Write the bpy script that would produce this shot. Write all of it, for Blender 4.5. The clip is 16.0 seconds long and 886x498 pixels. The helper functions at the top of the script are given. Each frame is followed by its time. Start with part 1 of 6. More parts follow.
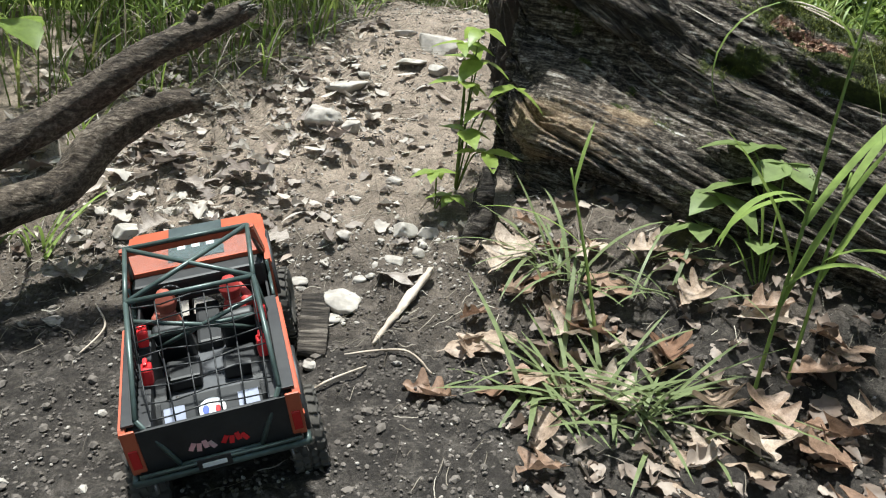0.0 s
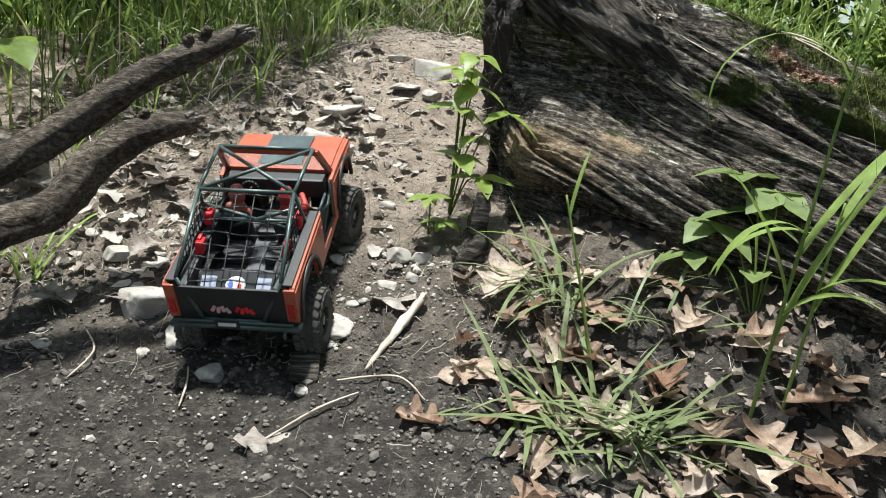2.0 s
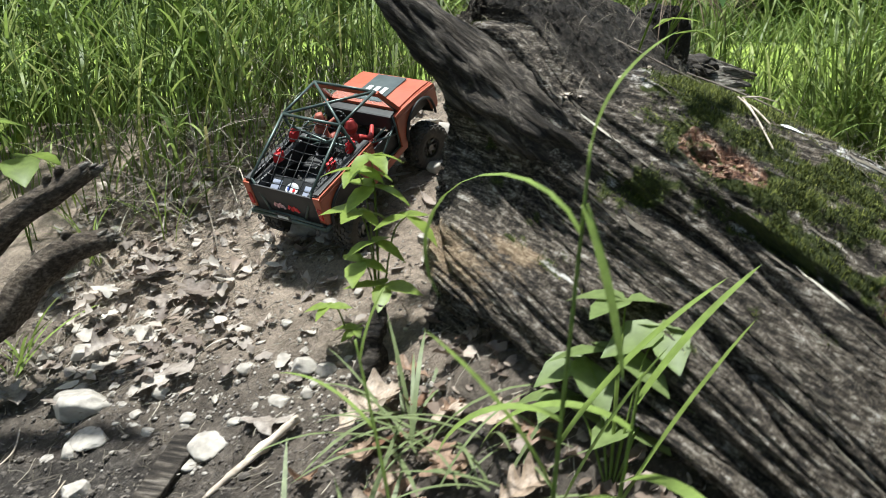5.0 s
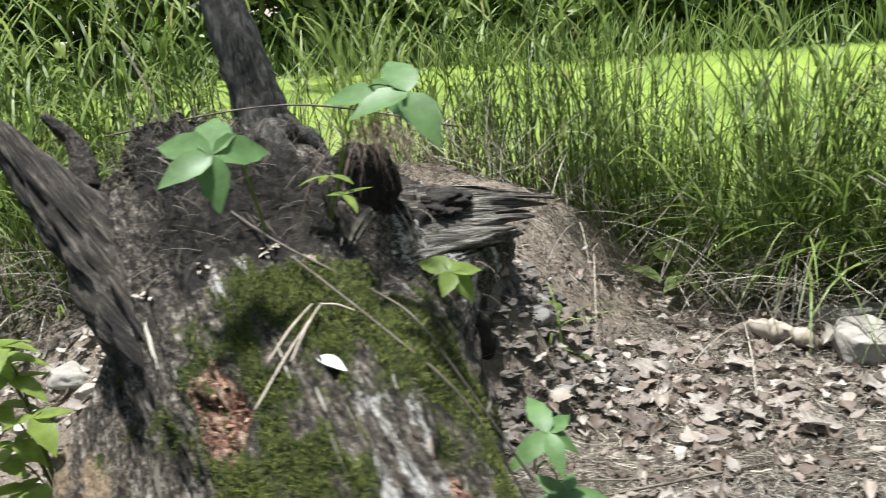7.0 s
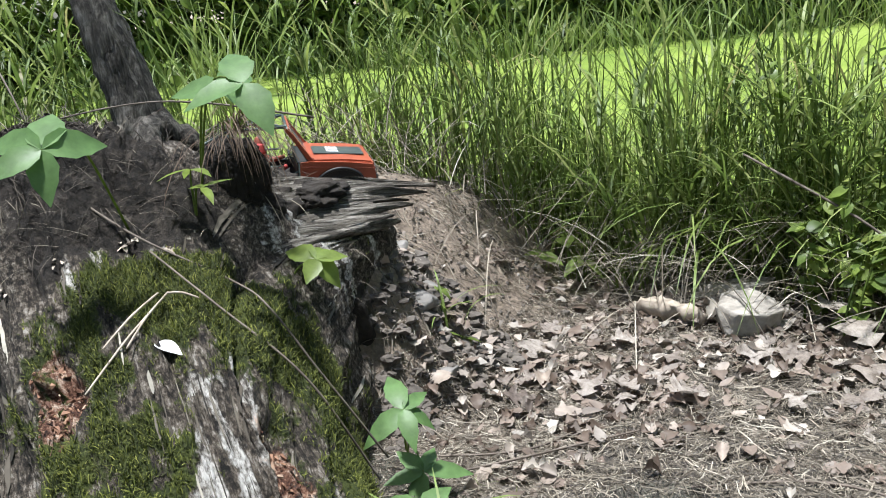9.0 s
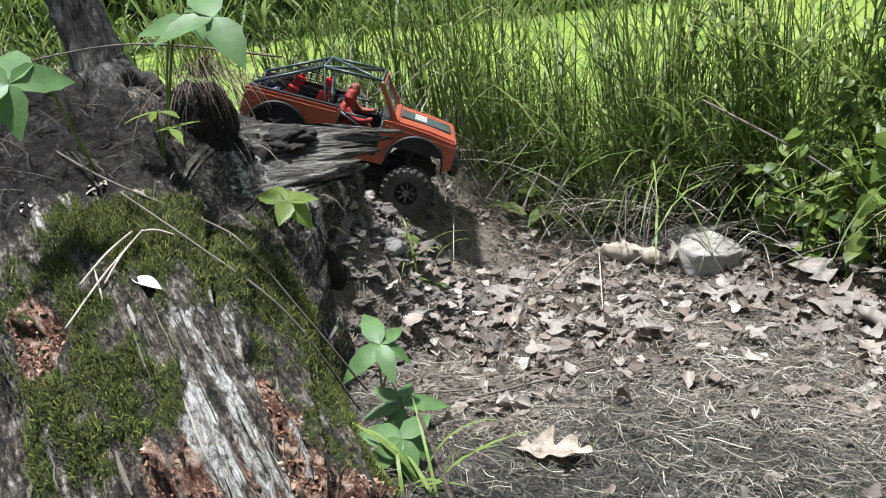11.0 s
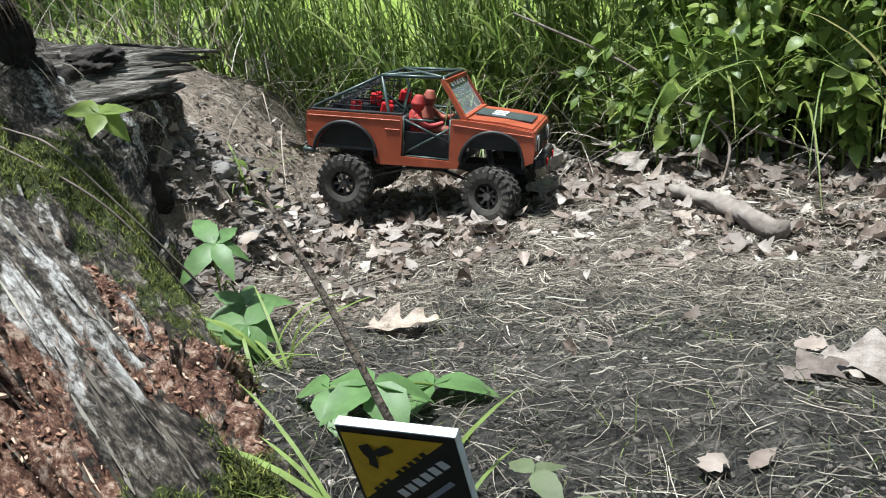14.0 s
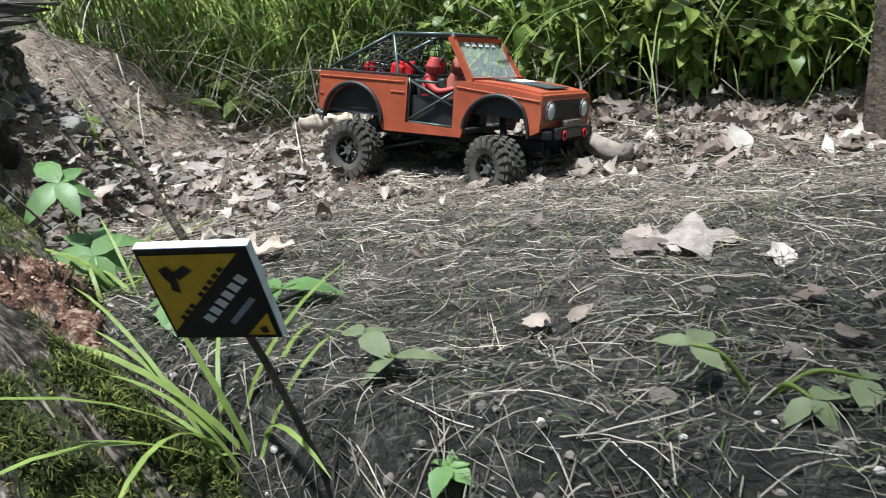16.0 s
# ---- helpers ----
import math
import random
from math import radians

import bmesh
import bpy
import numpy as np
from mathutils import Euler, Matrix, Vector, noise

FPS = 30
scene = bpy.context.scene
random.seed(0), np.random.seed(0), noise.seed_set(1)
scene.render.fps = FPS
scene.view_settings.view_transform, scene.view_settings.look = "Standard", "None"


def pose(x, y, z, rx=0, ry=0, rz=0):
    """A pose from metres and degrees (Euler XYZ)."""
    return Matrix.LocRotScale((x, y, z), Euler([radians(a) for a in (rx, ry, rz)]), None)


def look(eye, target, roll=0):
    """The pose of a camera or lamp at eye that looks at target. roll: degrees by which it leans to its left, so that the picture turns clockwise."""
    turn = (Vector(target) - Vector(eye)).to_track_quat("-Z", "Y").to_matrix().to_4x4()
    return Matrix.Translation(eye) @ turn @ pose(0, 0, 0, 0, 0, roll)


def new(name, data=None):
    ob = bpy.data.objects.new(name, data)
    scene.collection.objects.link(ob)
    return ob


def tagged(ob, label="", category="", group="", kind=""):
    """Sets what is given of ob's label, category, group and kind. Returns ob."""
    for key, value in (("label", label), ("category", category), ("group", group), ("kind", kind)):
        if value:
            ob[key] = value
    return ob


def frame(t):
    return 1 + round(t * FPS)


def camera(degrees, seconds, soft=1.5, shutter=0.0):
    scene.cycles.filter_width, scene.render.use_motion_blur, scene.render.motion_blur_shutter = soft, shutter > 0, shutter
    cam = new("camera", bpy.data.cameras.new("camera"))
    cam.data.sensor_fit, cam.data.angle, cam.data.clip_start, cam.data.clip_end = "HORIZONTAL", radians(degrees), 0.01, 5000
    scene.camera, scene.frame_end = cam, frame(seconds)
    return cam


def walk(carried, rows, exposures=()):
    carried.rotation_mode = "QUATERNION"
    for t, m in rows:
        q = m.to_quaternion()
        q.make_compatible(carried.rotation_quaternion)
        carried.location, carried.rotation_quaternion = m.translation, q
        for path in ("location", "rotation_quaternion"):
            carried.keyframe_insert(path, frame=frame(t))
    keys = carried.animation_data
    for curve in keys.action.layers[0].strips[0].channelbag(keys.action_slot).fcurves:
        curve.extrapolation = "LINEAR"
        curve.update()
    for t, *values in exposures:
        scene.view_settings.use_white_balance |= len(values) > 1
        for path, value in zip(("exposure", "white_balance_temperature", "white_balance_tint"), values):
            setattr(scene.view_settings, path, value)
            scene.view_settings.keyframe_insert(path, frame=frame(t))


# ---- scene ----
cam = camera(56.0, 16.0, soft=1.0, shutter=0.35)


def aim(x, y, z, yaw, pitch, roll):
    """Camera pose from the eye, the heading (left of +y), the pitch (up) and the roll (to its left)."""
    return pose(x, y, z, 0, 0, yaw) @ pose(0, 0, 0, 90 + pitch, 0, 0) @ pose(0, 0, 0, 0, 0, roll)


# seconds, eye, heading, pitch, roll
ROWS = [
    (0, 0.0001, 0, 0.8369, -1.94, -17.48, 7.23),
    (0.5, -0.0014, 0.0034, 0.8366, -2.66, -15.89, 7.59),
    (1, -0.0118, -0.0026, 0.8339, -2.25, -15.51, 7.58),
    (1.5, -0.0124, 0.0025, 0.8337, -2.29, -15.67, 7.81),
    (2, -0.0123, 0.007, 0.8374, -2.61, -15.78, 7.99),
    (2.5, -0.0109, 0.0103, 0.8382, -2.87, -15.75, 8.08),
    (3, -0.0141, 0.0171, 0.8414, -2.97, -15.51, 7.92),
    (5.3, 0.8736, 0.5222, 1.1168, 25.35, -18.97, -1.29),
    (5.5, 0.9123, 0.6361, 1.1249, 26.68, -18.94, -1.88),
    (6, 1.0594, 0.8556, 1.1942, 29.44, -18.45, -2.75),
    (6.5, 1.2103, 0.9934, 1.2606, 32.87, -17.85, -4.04),
    (7, 1.4178, 1.0976, 1.2685, 34.28, -17.73, -5.28),
    (7.5, 1.5594, 1.1536, 1.2685, 33.81, -17.42, -5.93),
    (8, 1.5814, 1.1576, 1.2654, 33.08, -17.24, -6.34),
    (10.5, 1.5673, 1.1136, 1.2028, 29.78, -19.76, -7.03),
    (11, 1.5644, 1.105, 1.2004, 28.87, -20.3, -7.02),
    (11.5, 1.56, 1.0922, 1.1917, 27.76, -20.98, -7.05),
    (12, 1.5469, 1.089, 1.1823, 26.23, -21.55, -7.33),
    (12.5, 1.5515, 1.0822, 1.1245, 23.56, -22.1, -7.56),
    (13, 1.5606, 1.0757, 1.0846, 21.41, -22.45, -7.95),
    (13.5, 1.5739, 1.0657, 1.0656, 19.21, -22.72, -8.28),
    (14, 1.5727, 1.0509, 1.0717, 17.26, -23.03, -8.5),
    (14.5, 1.5838, 1.0327, 1.0351, 15.53, -23.2, -8.52),
    (15, 1.594, 1.0341, 1.0099, 14.03, -23.59, -8.78),
    (15.5, 1.6138, 1.0161, 0.9989, 12.01, -24.2, -8.93),
    (16, 1.6312, 0.9973, 0.9882, 9.68, -24.79, -8.96),
]
walk(cam, [(t, aim(*r)) for t, *r in ROWS], [(0, 0.95, 6200, 1), (6, 0.97, 6200, 2), (8, 0.88, 6100, 6), (11.5, 0.86, 5950, 6), (13, 0.88, 5950, 3), (16, 0.92, 5900, 3)])

# ---- world and sun ----
world = bpy.data.worlds.new("world")
scene.world = world
world.use_nodes = True
wn = world.node_tree
sky = wn.nodes.new("ShaderNodeTexSky")
sky.sky_type, sky.sun_disc = "NISHITA", False
sky.sun_elevation, sky.sun_rotation = radians(82), radians(280)
sky.air_density, sky.dust_density = 1.0, 2.0
wn.nodes["Background"].inputs["Strength"].default_value = 0.105
wn.links.new(sky.outputs[0], wn.nodes["Background"].inputs["Color"])
sun = new("sun", bpy.data.lights.new("sun", "SUN"))
sun.data.energy, sun.data.angle, sun.data.color = 5.0, radians(4), (1.0, 0.97, 0.945)
sun.matrix_world = look((-1.1, 0.2, 8), (0, 0, 0))

# ---- materials ----


def material(name, rough=0.8, metal=0.0, spec=0.5):
    m = bpy.data.materials.new(name)
    m.use_nodes = True
    b = m.node_tree.nodes["Principled BSDF"]
    b.inputs["Roughness"].default_value = rough
    b.inputs["Metallic"].default_value = metal
    b.inputs["Specular IOR Level"].default_value = spec
    return m, m.node_tree, b


def ramp(nt, source, stops):
    r = nt.nodes.new("ShaderNodeValToRGB")
    e = r.color_ramp.elements
    while len(e) < len(stops):
        e.new(0.5)
    for k, (p, c) in enumerate(stops):
        e[k].position, e[k].color = p, (*c, 1)
    nt.links.new(source, r.inputs[0])
    return r.outputs[0]


def noise_tex(nt, scale, detail=5.0, rough=0.6, stretch=None, distort=0.0, turn=0.0):
    n = nt.nodes.new("ShaderNodeTexNoise")
    n.inputs["Scale"].default_value, n.inputs["Detail"].default_value = scale, detail
    n.inputs["Roughness"].default_value, n.inputs["Distortion"].default_value = rough, distort
    co = nt.nodes.new("ShaderNodeTexCoord")
    if stretch:
        mp = nt.nodes.new("ShaderNodeMapping")
        mp.vector_type = "TEXTURE"
        mp.inputs["Scale"].default_value = tuple(1 / k for k in stretch)
        mp.inputs["Rotation"].default_value = (0, 0, radians(turn))
        nt.links.new(co.outputs["Object"], mp.inputs["Vector"])
        nt.links.new(mp.outputs[0], n.inputs["Vector"])
    else:
        nt.links.new(co.outputs["Object"], n.inputs["Vector"])
    return n.outputs["Fac"]


def mix(nt, fac, a, b, kind="MIX"):
    n = nt.nodes.new("ShaderNodeMix")
    n.data_type, n.blend_type = "RGBA", kind
    for value, socket in ((fac, n.inputs[0]), (a, n.inputs[6]), (b, n.inputs[7])):
        if isinstance(value, (int, float)):
            socket.default_value = value
        elif isinstance(value, tuple):
            socket.default_value = (*value, 1)
        else:
            nt.links.new(value, socket)
    return n.outputs[2]


def bump(nt, b, height, strength=0.4, distance=0.01):
    n = nt.nodes.new("ShaderNodeBump")
    n.inputs["Strength"].default_value, n.inputs["Distance"].default_value = strength, distance
    nt.links.new(height, n.inputs["Height"])
    nt.links.new(n.outputs[0], b.inputs["Normal"])


def varied(name, a, b, scale=60.0, rough=0.7, metal=0.0, relief=0.25, spec=0.4, size=0.002):
    """Two colours mixed by noise at two scales, with fine relief."""
    m, nt, bs = material(name, rough, metal, spec)
    big, fine = noise_tex(nt, scale * 0.2, 4), noise_tex(nt, scale, 6)
    base = ramp(nt, big, [(0.35, a), (0.65, b)])
    nt.links.new(mix(nt, 0.35, base, ramp(nt, fine, [(0.3, tuple(0.6 * c for c in a)), (0.7, tuple(min(1, 1.2 * c) for c in b))])), bs.inputs["Base Color"])
    bump(nt, bs, fine, relief, size)
    return m


def leafy(name, stops, rough=0.5, through_light=0.35, whole=False):
    """Leaf or blade: colour by piece, a little light shining through."""
    m, nt, b = material(name, rough, 0, 0.35)
    pick = nt.nodes.new("ShaderNodeObjectInfo").outputs["Random"] if whole else nt.nodes.new("ShaderNodeNewGeometry").outputs["Random Per Island"]
    tone = ramp(nt, pick, stops)
    fine = noise_tex(nt, 45, 4)
    col = mix(nt, 0.6, tone, ramp(nt, fine, [(0.3, (0.55, 0.55, 0.5)), (0.7, (1.25, 1.25, 1.15))]), "MULTIPLY")
    if whole:
        blotch = noise_tex(nt, 6, 6, 0.7)
        col = mix(nt, 0.8, col, ramp(nt, blotch, [(0.36, (0.45, 0.40, 0.36)), (0.5, (0.95, 0.93, 0.92)), (0.62, (1.25, 1.25, 1.25))]), "MULTIPLY")
    nt.links.new(col, b.inputs["Base Color"])
    bump(nt, b, fine, 0.3, 0.002)
    if through_light:
        tr = nt.nodes.new("ShaderNodeBsdfTranslucent")
        nt.links.new(col, tr.inputs[0])
        ms = nt.nodes.new("ShaderNodeMixShader")
        ms.inputs[0].default_value = through_light
        nt.links.new(b.outputs[0], ms.inputs[1])
        nt.links.new(tr.outputs[0], ms.inputs[2])
        nt.links.new(ms.outputs[0], nt.nodes["Material Output"].inputs[0])
    return m


def soil():
    """Dark wet mud on the low side, dry brown dust on the lane, grey-brown crumbs on the flat, painted darker for shade
    on its near part.
    """
    m, nt, b = material("soil", 0.9, 0, 0.25)
    co = nt.nodes.new("ShaderNodeTexCoord")
    sep = nt.nodes.new("ShaderNodeSeparateXYZ")
    nt.links.new(co.outputs["Object"], sep.inputs[0])
    big, mid, fine = noise_tex(nt, 3.5, 5), noise_tex(nt, 22, 6, 0.7), noise_tex(nt, 170, 8, 0.8)
    grit = noise_tex(nt, 75, 7, 0.8)
    mud = ramp(nt, mix(nt, 0.5, mid, grit), [(0.36, (0.020, 0.017, 0.015)), (0.5, (0.055, 0.047, 0.041)), (0.64, (0.15, 0.13, 0.113))])
    dust = ramp(nt, mid, [(0.3, (0.18, 0.143, 0.112)), (0.7, (0.44, 0.355, 0.285))])
    # crumbs with the tree shade of the near flat put into their colour
    shaded = ramp(nt, mix(nt, 0.6, mid, grit), [(0.36, (0.010, 0.0095, 0.008)), (0.5, (0.034, 0.032, 0.028)), (0.62, (0.14, 0.13, 0.118))])
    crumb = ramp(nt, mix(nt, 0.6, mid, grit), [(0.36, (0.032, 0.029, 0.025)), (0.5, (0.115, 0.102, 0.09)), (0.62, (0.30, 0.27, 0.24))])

    def along(socket, lo, hi):
        n = nt.nodes.new("ShaderNodeMapRange")
        n.inputs["From Min"].default_value, n.inputs["From Max"].default_value = lo, hi
        add = nt.nodes.new("ShaderNodeMath")
        add.operation = "MULTIPLY_ADD"
        add.inputs[1].default_value = 0.5
        nt.links.new(big, add.inputs[0])
        nt.links.new(socket, add.inputs[2])
        nt.links.new(add.outputs[0], n.inputs["Value"])
        return n.outputs[0]

    lane = mix(nt, along(sep.outputs["Y"], 1.6, 2.1), mud, dust)
    patch = ramp(nt, noise_tex(nt, 4.5, 4), [(0.56, (0, 0, 0)), (0.66, (0.7, 0.7, 0.7))])
    flat = mix(nt, patch, mix(nt, along(sep.outputs["Y"], 1.8, 2.35), shaded, crumb), crumb)
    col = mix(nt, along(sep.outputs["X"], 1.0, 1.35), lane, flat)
    col = mix(nt, 0.5, col, ramp(nt, fine, [(0.35, (0.3, 0.3, 0.3)), (0.68, (1.7, 1.66, 1.6))]), "MULTIPLY")
    nt.links.new(col, b.inputs["Base Color"])
    bump(nt, b, mix(nt, 0.5, mid, fine), 1.0, 0.02)
    return m


def duckweed():
    m, nt, b = material("duckweed", 0.7, 0, 0.3)
    a, c = noise_tex(nt, 0.6, 5), noise_tex(nt, 40, 4)
    col = ramp(nt, a, [(0.3, (0.10, 0.16, 0.02)), (0.5, (0.19, 0.26, 0.035)), (0.75, (0.28, 0.35, 0.07))])
    nt.links.new(mix(nt, 0.4, col, ramp(nt, c, [(0.3, (0.6, 0.6, 0.6)), (0.7, (1.2, 1.2, 1.2))]), "MULTIPLY"), b.inputs["Base Color"])
    bump(nt, b, c, 0.3, 0.01)
    return m


def old_wood():
    """Weathered log: dark grained wood, bleached streaks, green moss, rust-red rot and root earth, each where its cover layer says."""
    m, nt, b = material("old_wood", 0.85, 0, 0.3)
    grain = noise_tex(nt, 11, 8, 0.68, (0.8, 8, 8), 0.3, -6)
    thread = noise_tex(nt, 24, 8, 0.75, (0.9, 9, 9), 0.2, -6)
    mid = noise_tex(nt, 16, 6, 0.65)
    crumb = noise_tex(nt, 85, 8, 0.8)
    clot = noise_tex(nt, 38, 7, 0.75, (0.6, 1.3, 1.3), 0.8)

    def layer(name, lo, hi, rough=1.3):
        at = nt.nodes.new("ShaderNodeAttribute")
        at.attribute_name = name
        add = nt.nodes.new("ShaderNodeMath")
        add.operation = "MULTIPLY_ADD"
        add.inputs[1].default_value = rough
        nt.links.new(clot, add.inputs[0])
        nt.links.new(at.outputs["Fac"], add.inputs[2])
        n = nt.nodes.new("ShaderNodeMapRange")
        n.inputs["From Min"].default_value, n.inputs["From Max"].default_value = lo + 0.5 * rough, hi + 0.5 * rough
        nt.links.new(add.outputs[0], n.inputs["Value"])
        return n.outputs[0]

    wood = ramp(nt, mix(nt, 0.3, mix(nt, 0.5, grain, thread), crumb), [(0.43, (0.007, 0.0055, 0.0045)), (0.475, (0.032, 0.025, 0.019)), (0.51, (0.095, 0.075, 0.057)), (0.545, (0.22, 0.185, 0.15)), (0.59, (0.50, 0.46, 0.41))])
    bleached = ramp(nt, mix(nt, 0.3, mix(nt, 0.6, grain, thread), crumb), [(0.42, (0.03, 0.024, 0.019)), (0.455, (0.15, 0.13, 0.11)), (0.495, (0.42, 0.39, 0.355)), (0.55, (0.80, 0.77, 0.73))])
    rot = ramp(nt, mix(nt, 0.55, clot, crumb), [(0.41, (0.016, 0.008, 0.006)), (0.465, (0.11, 0.046, 0.028)), (0.515, (0.27, 0.14, 0.09)), (0.575, (0.66, 0.50, 0.39))])
    tan = ramp(nt, mix(nt, 0.5, thread, crumb), [(0.38, (0.06, 0.038, 0.022)), (0.5, (0.25, 0.175, 0.11)), (0.62, (0.58, 0.46, 0.32))])
    moss = ramp(nt, mix(nt, 0.5, mid, crumb), [(0.36, (0.010, 0.013, 0.004)), (0.5, (0.045, 0.058, 0.012)), (0.64, (0.13, 0.15, 0.03))])
    earth = ramp(nt, mix(nt, 0.5, clot, crumb), [(0.38, (0.006, 0.005, 0.004)), (0.5, (0.024, 0.019, 0.015)), (0.62, (0.085, 0.068, 0.055))])
    col = mix(nt, layer("ledge", 0.4, 0.6), wood, tan)
    col = mix(nt, layer("bleach", 0.35, 0.55), col, bleached)
    col = mix(nt, layer("rot", 0.4, 0.55), col, rot)
    col = mix(nt, layer("earth", 0.4, 0.6), col, earth)
    col = mix(nt, layer("moss", 0.4, 0.6), col, moss)
    nt.links.new(col, b.inputs["Base Color"])
    bump(nt, b, mix(nt, 0.45, mix(nt, 0.5, grain, thread), crumb), 1.0, 0.025)
    return m


SOIL, WEED, WOOD = soil(), duckweed(), old_wood()
BLADE = leafy("grass_blade", [(0.0, (0.085, 0.13, 0.03)), (0.5, (0.175, 0.24, 0.055)), (0.9, (0.28, 0.335, 0.095)), (1.0, (0.34, 0.3, 0.14))], 0.45, 0.52)
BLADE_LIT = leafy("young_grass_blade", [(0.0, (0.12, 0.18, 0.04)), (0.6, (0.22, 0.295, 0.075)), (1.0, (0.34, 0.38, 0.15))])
DULL_BLADE = leafy("dull_grass_blade", [(0.0, (0.075, 0.10, 0.04)), (0.5, (0.16, 0.20, 0.09)), (0.85, (0.28, 0.31, 0.16)), (1.0, (0.40, 0.36, 0.22))], 0.5, 0.4)
STRAW = leafy("straw", [(0.0, (0.07, 0.055, 0.043)), (0.55, (0.20, 0.17, 0.14)), (0.85, (0.36, 0.31, 0.26)), (1.0, (0.56, 0.51, 0.44))], 0.7, 0.15)
WILT = leafy("wilted_leaf", [(0.0, (0.10, 0.125, 0.06)), (1.0, (0.20, 0.23, 0.13))], 0.6, 0.25)
# straw copy darkened to stand for shade on the near flat
SHADED_STRAW = leafy("damp_straw", [(0.0, (0.02, 0.019, 0.014)), (0.7, (0.06, 0.057, 0.044)), (0.93, (0.15, 0.142, 0.115)), (1.0, (0.36, 0.33, 0.27))], 0.7, 0.1)
TUFT = leafy("dead_tuft", [(0.0, (0.05, 0.032, 0.022)), (0.6, (0.14, 0.095, 0.068)), (1.0, (0.34, 0.26, 0.20))], 0.7, 0.2)
DEADS = [
    leafy("dead_leaf", [(0.0, (0.16, 0.115, 0.095)), (0.4, (0.33, 0.262, 0.228)), (0.75, (0.45, 0.385, 0.345)), (1.0, (0.56, 0.50, 0.46))], 0.55, 0.2),
    leafy("grey_leaf", [(0.0, (0.18, 0.145, 0.13)), (0.5, (0.33, 0.285, 0.26)), (1.0, (0.50, 0.455, 0.42))], 0.6, 0.2),
    leafy("brown_leaf", [(0.0, (0.08, 0.055, 0.042)), (0.5, (0.21, 0.16, 0.135)), (1.0, (0.39, 0.32, 0.28))], 0.55, 0.2),
]
WHOLE_LEAVES = [
    leafy("tan_oak_leaf", [(0.0, (0.18, 0.095, 0.06)), (0.3, (0.28, 0.185, 0.135)), (0.7, (0.38, 0.29, 0.23)), (1.0, (0.47, 0.385, 0.325))], 0.5, 0.25, True),
    leafy("pale_oak_leaf", [(0.0, (0.15, 0.118, 0.105)), (0.5, (0.27, 0.23, 0.21)), (1.0, (0.42, 0.375, 0.35))], 0.55, 0.2, True),
]
GREEN = leafy("green_leaf", [(0.0, (0.08, 0.13, 0.032)), (0.5, (0.165, 0.235, 0.055)), (1.0, (0.32, 0.38, 0.10))], 0.42, 0.55)
PALE = leafy("pale_leaf", [(0.0, (0.15, 0.23, 0.045)), (0.7, (0.28, 0.36, 0.085)), (1.0, (0.38, 0.44, 0.13))], 0.4, 0.5)
DULL_PALE = leafy("dull_pale_leaf", [(0.0, (0.11, 0.155, 0.05)), (0.7, (0.19, 0.245, 0.09)), (1.0, (0.29, 0.335, 0.14))], 0.5, 0.4)
MINT = leafy("mint_leaf", [(0.0, (0.09, 0.175, 0.055)), (0.6, (0.155, 0.265, 0.095)), (1.0, (0.25, 0.36, 0.15))], 0.45, 0.4)
MOSS = leafy("moss", [(0.0, (0.022, 0.028, 0.006)), (0.6, (0.075, 0.09, 0.015)), (0.9, (0.16, 0.175, 0.032)), (1.0, (0.30, 0.31, 0.08))], 0.8, 0.2)
ROT = leafy("rotten_wood", [(0.0, (0.03, 0.014, 0.010)), (0.4, (0.16, 0.075, 0.048)), (0.75, (0.32, 0.185, 0.125)), (1.0, (0.60, 0.46, 0.36))], 0.85, 0.0)
FIBRE = leafy("wood_fibre", [(0.0, (0.015, 0.012, 0.009)), (0.5, (0.06, 0.049, 0.039)), (0.85, (0.17, 0.148, 0.124)), (1.0, (0.42, 0.385, 0.34))], 0.85, 0.0)
ROT_FIBRE = leafy("rotten_fibre", [(0.0, (0.03, 0.015, 0.011)), (0.5, (0.13, 0.068, 0.047)), (0.85, (0.26, 0.155, 0.112)), (1.0, (0.46, 0.35, 0.28))], 0.85, 0.0)
ROOT = leafy("dead_root", [(0.0, (0.025, 0.02, 0.016)), (0.8, (0.11, 0.09, 0.07)), (1.0, (0.3, 0.26, 0.21))], 0.8, 0.0)
EARTH = varied("earth", (0.009, 0.007, 0.005), (0.038, 0.030, 0.024), 90, 0.9, relief=0.9, size=0.008)
CRUMB = varied("soil_crumb", (0.04, 0.033, 0.028), (0.17, 0.145, 0.125), 60, 0.9, relief=0.4)
STONE = varied("stone", (0.22, 0.195, 0.17), (0.44, 0.40, 0.355), 55, 0.85, relief=0.5, size=0.006)
DULL_STONE = varied("dull_stone", (0.10, 0.092, 0.085), (0.27, 0.25, 0.23), 55, 0.85, relief=0.6, size=0.006)
BARK = varied("bark", (0.03, 0.022, 0.016), (0.17, 0.13, 0.095), 90, 0.8, relief=1.0, size=0.012)


def fibre(name, stops, stretch, scale=24.0, rough=0.85):
    """Split dry wood with fibres along its own x."""
    m, nt, b = material(name, rough, 0, 0.3)
    g, k = noise_tex(nt, scale, 7, 0.7, stretch, 0.3), noise_tex(nt, scale * 0.3, 4)
    nt.links.new(ramp(nt, mix(nt, 0.25, g, k), stops), b.inputs["Base Color"])
    bump(nt, b, g, 1.0, 0.012)
    return m


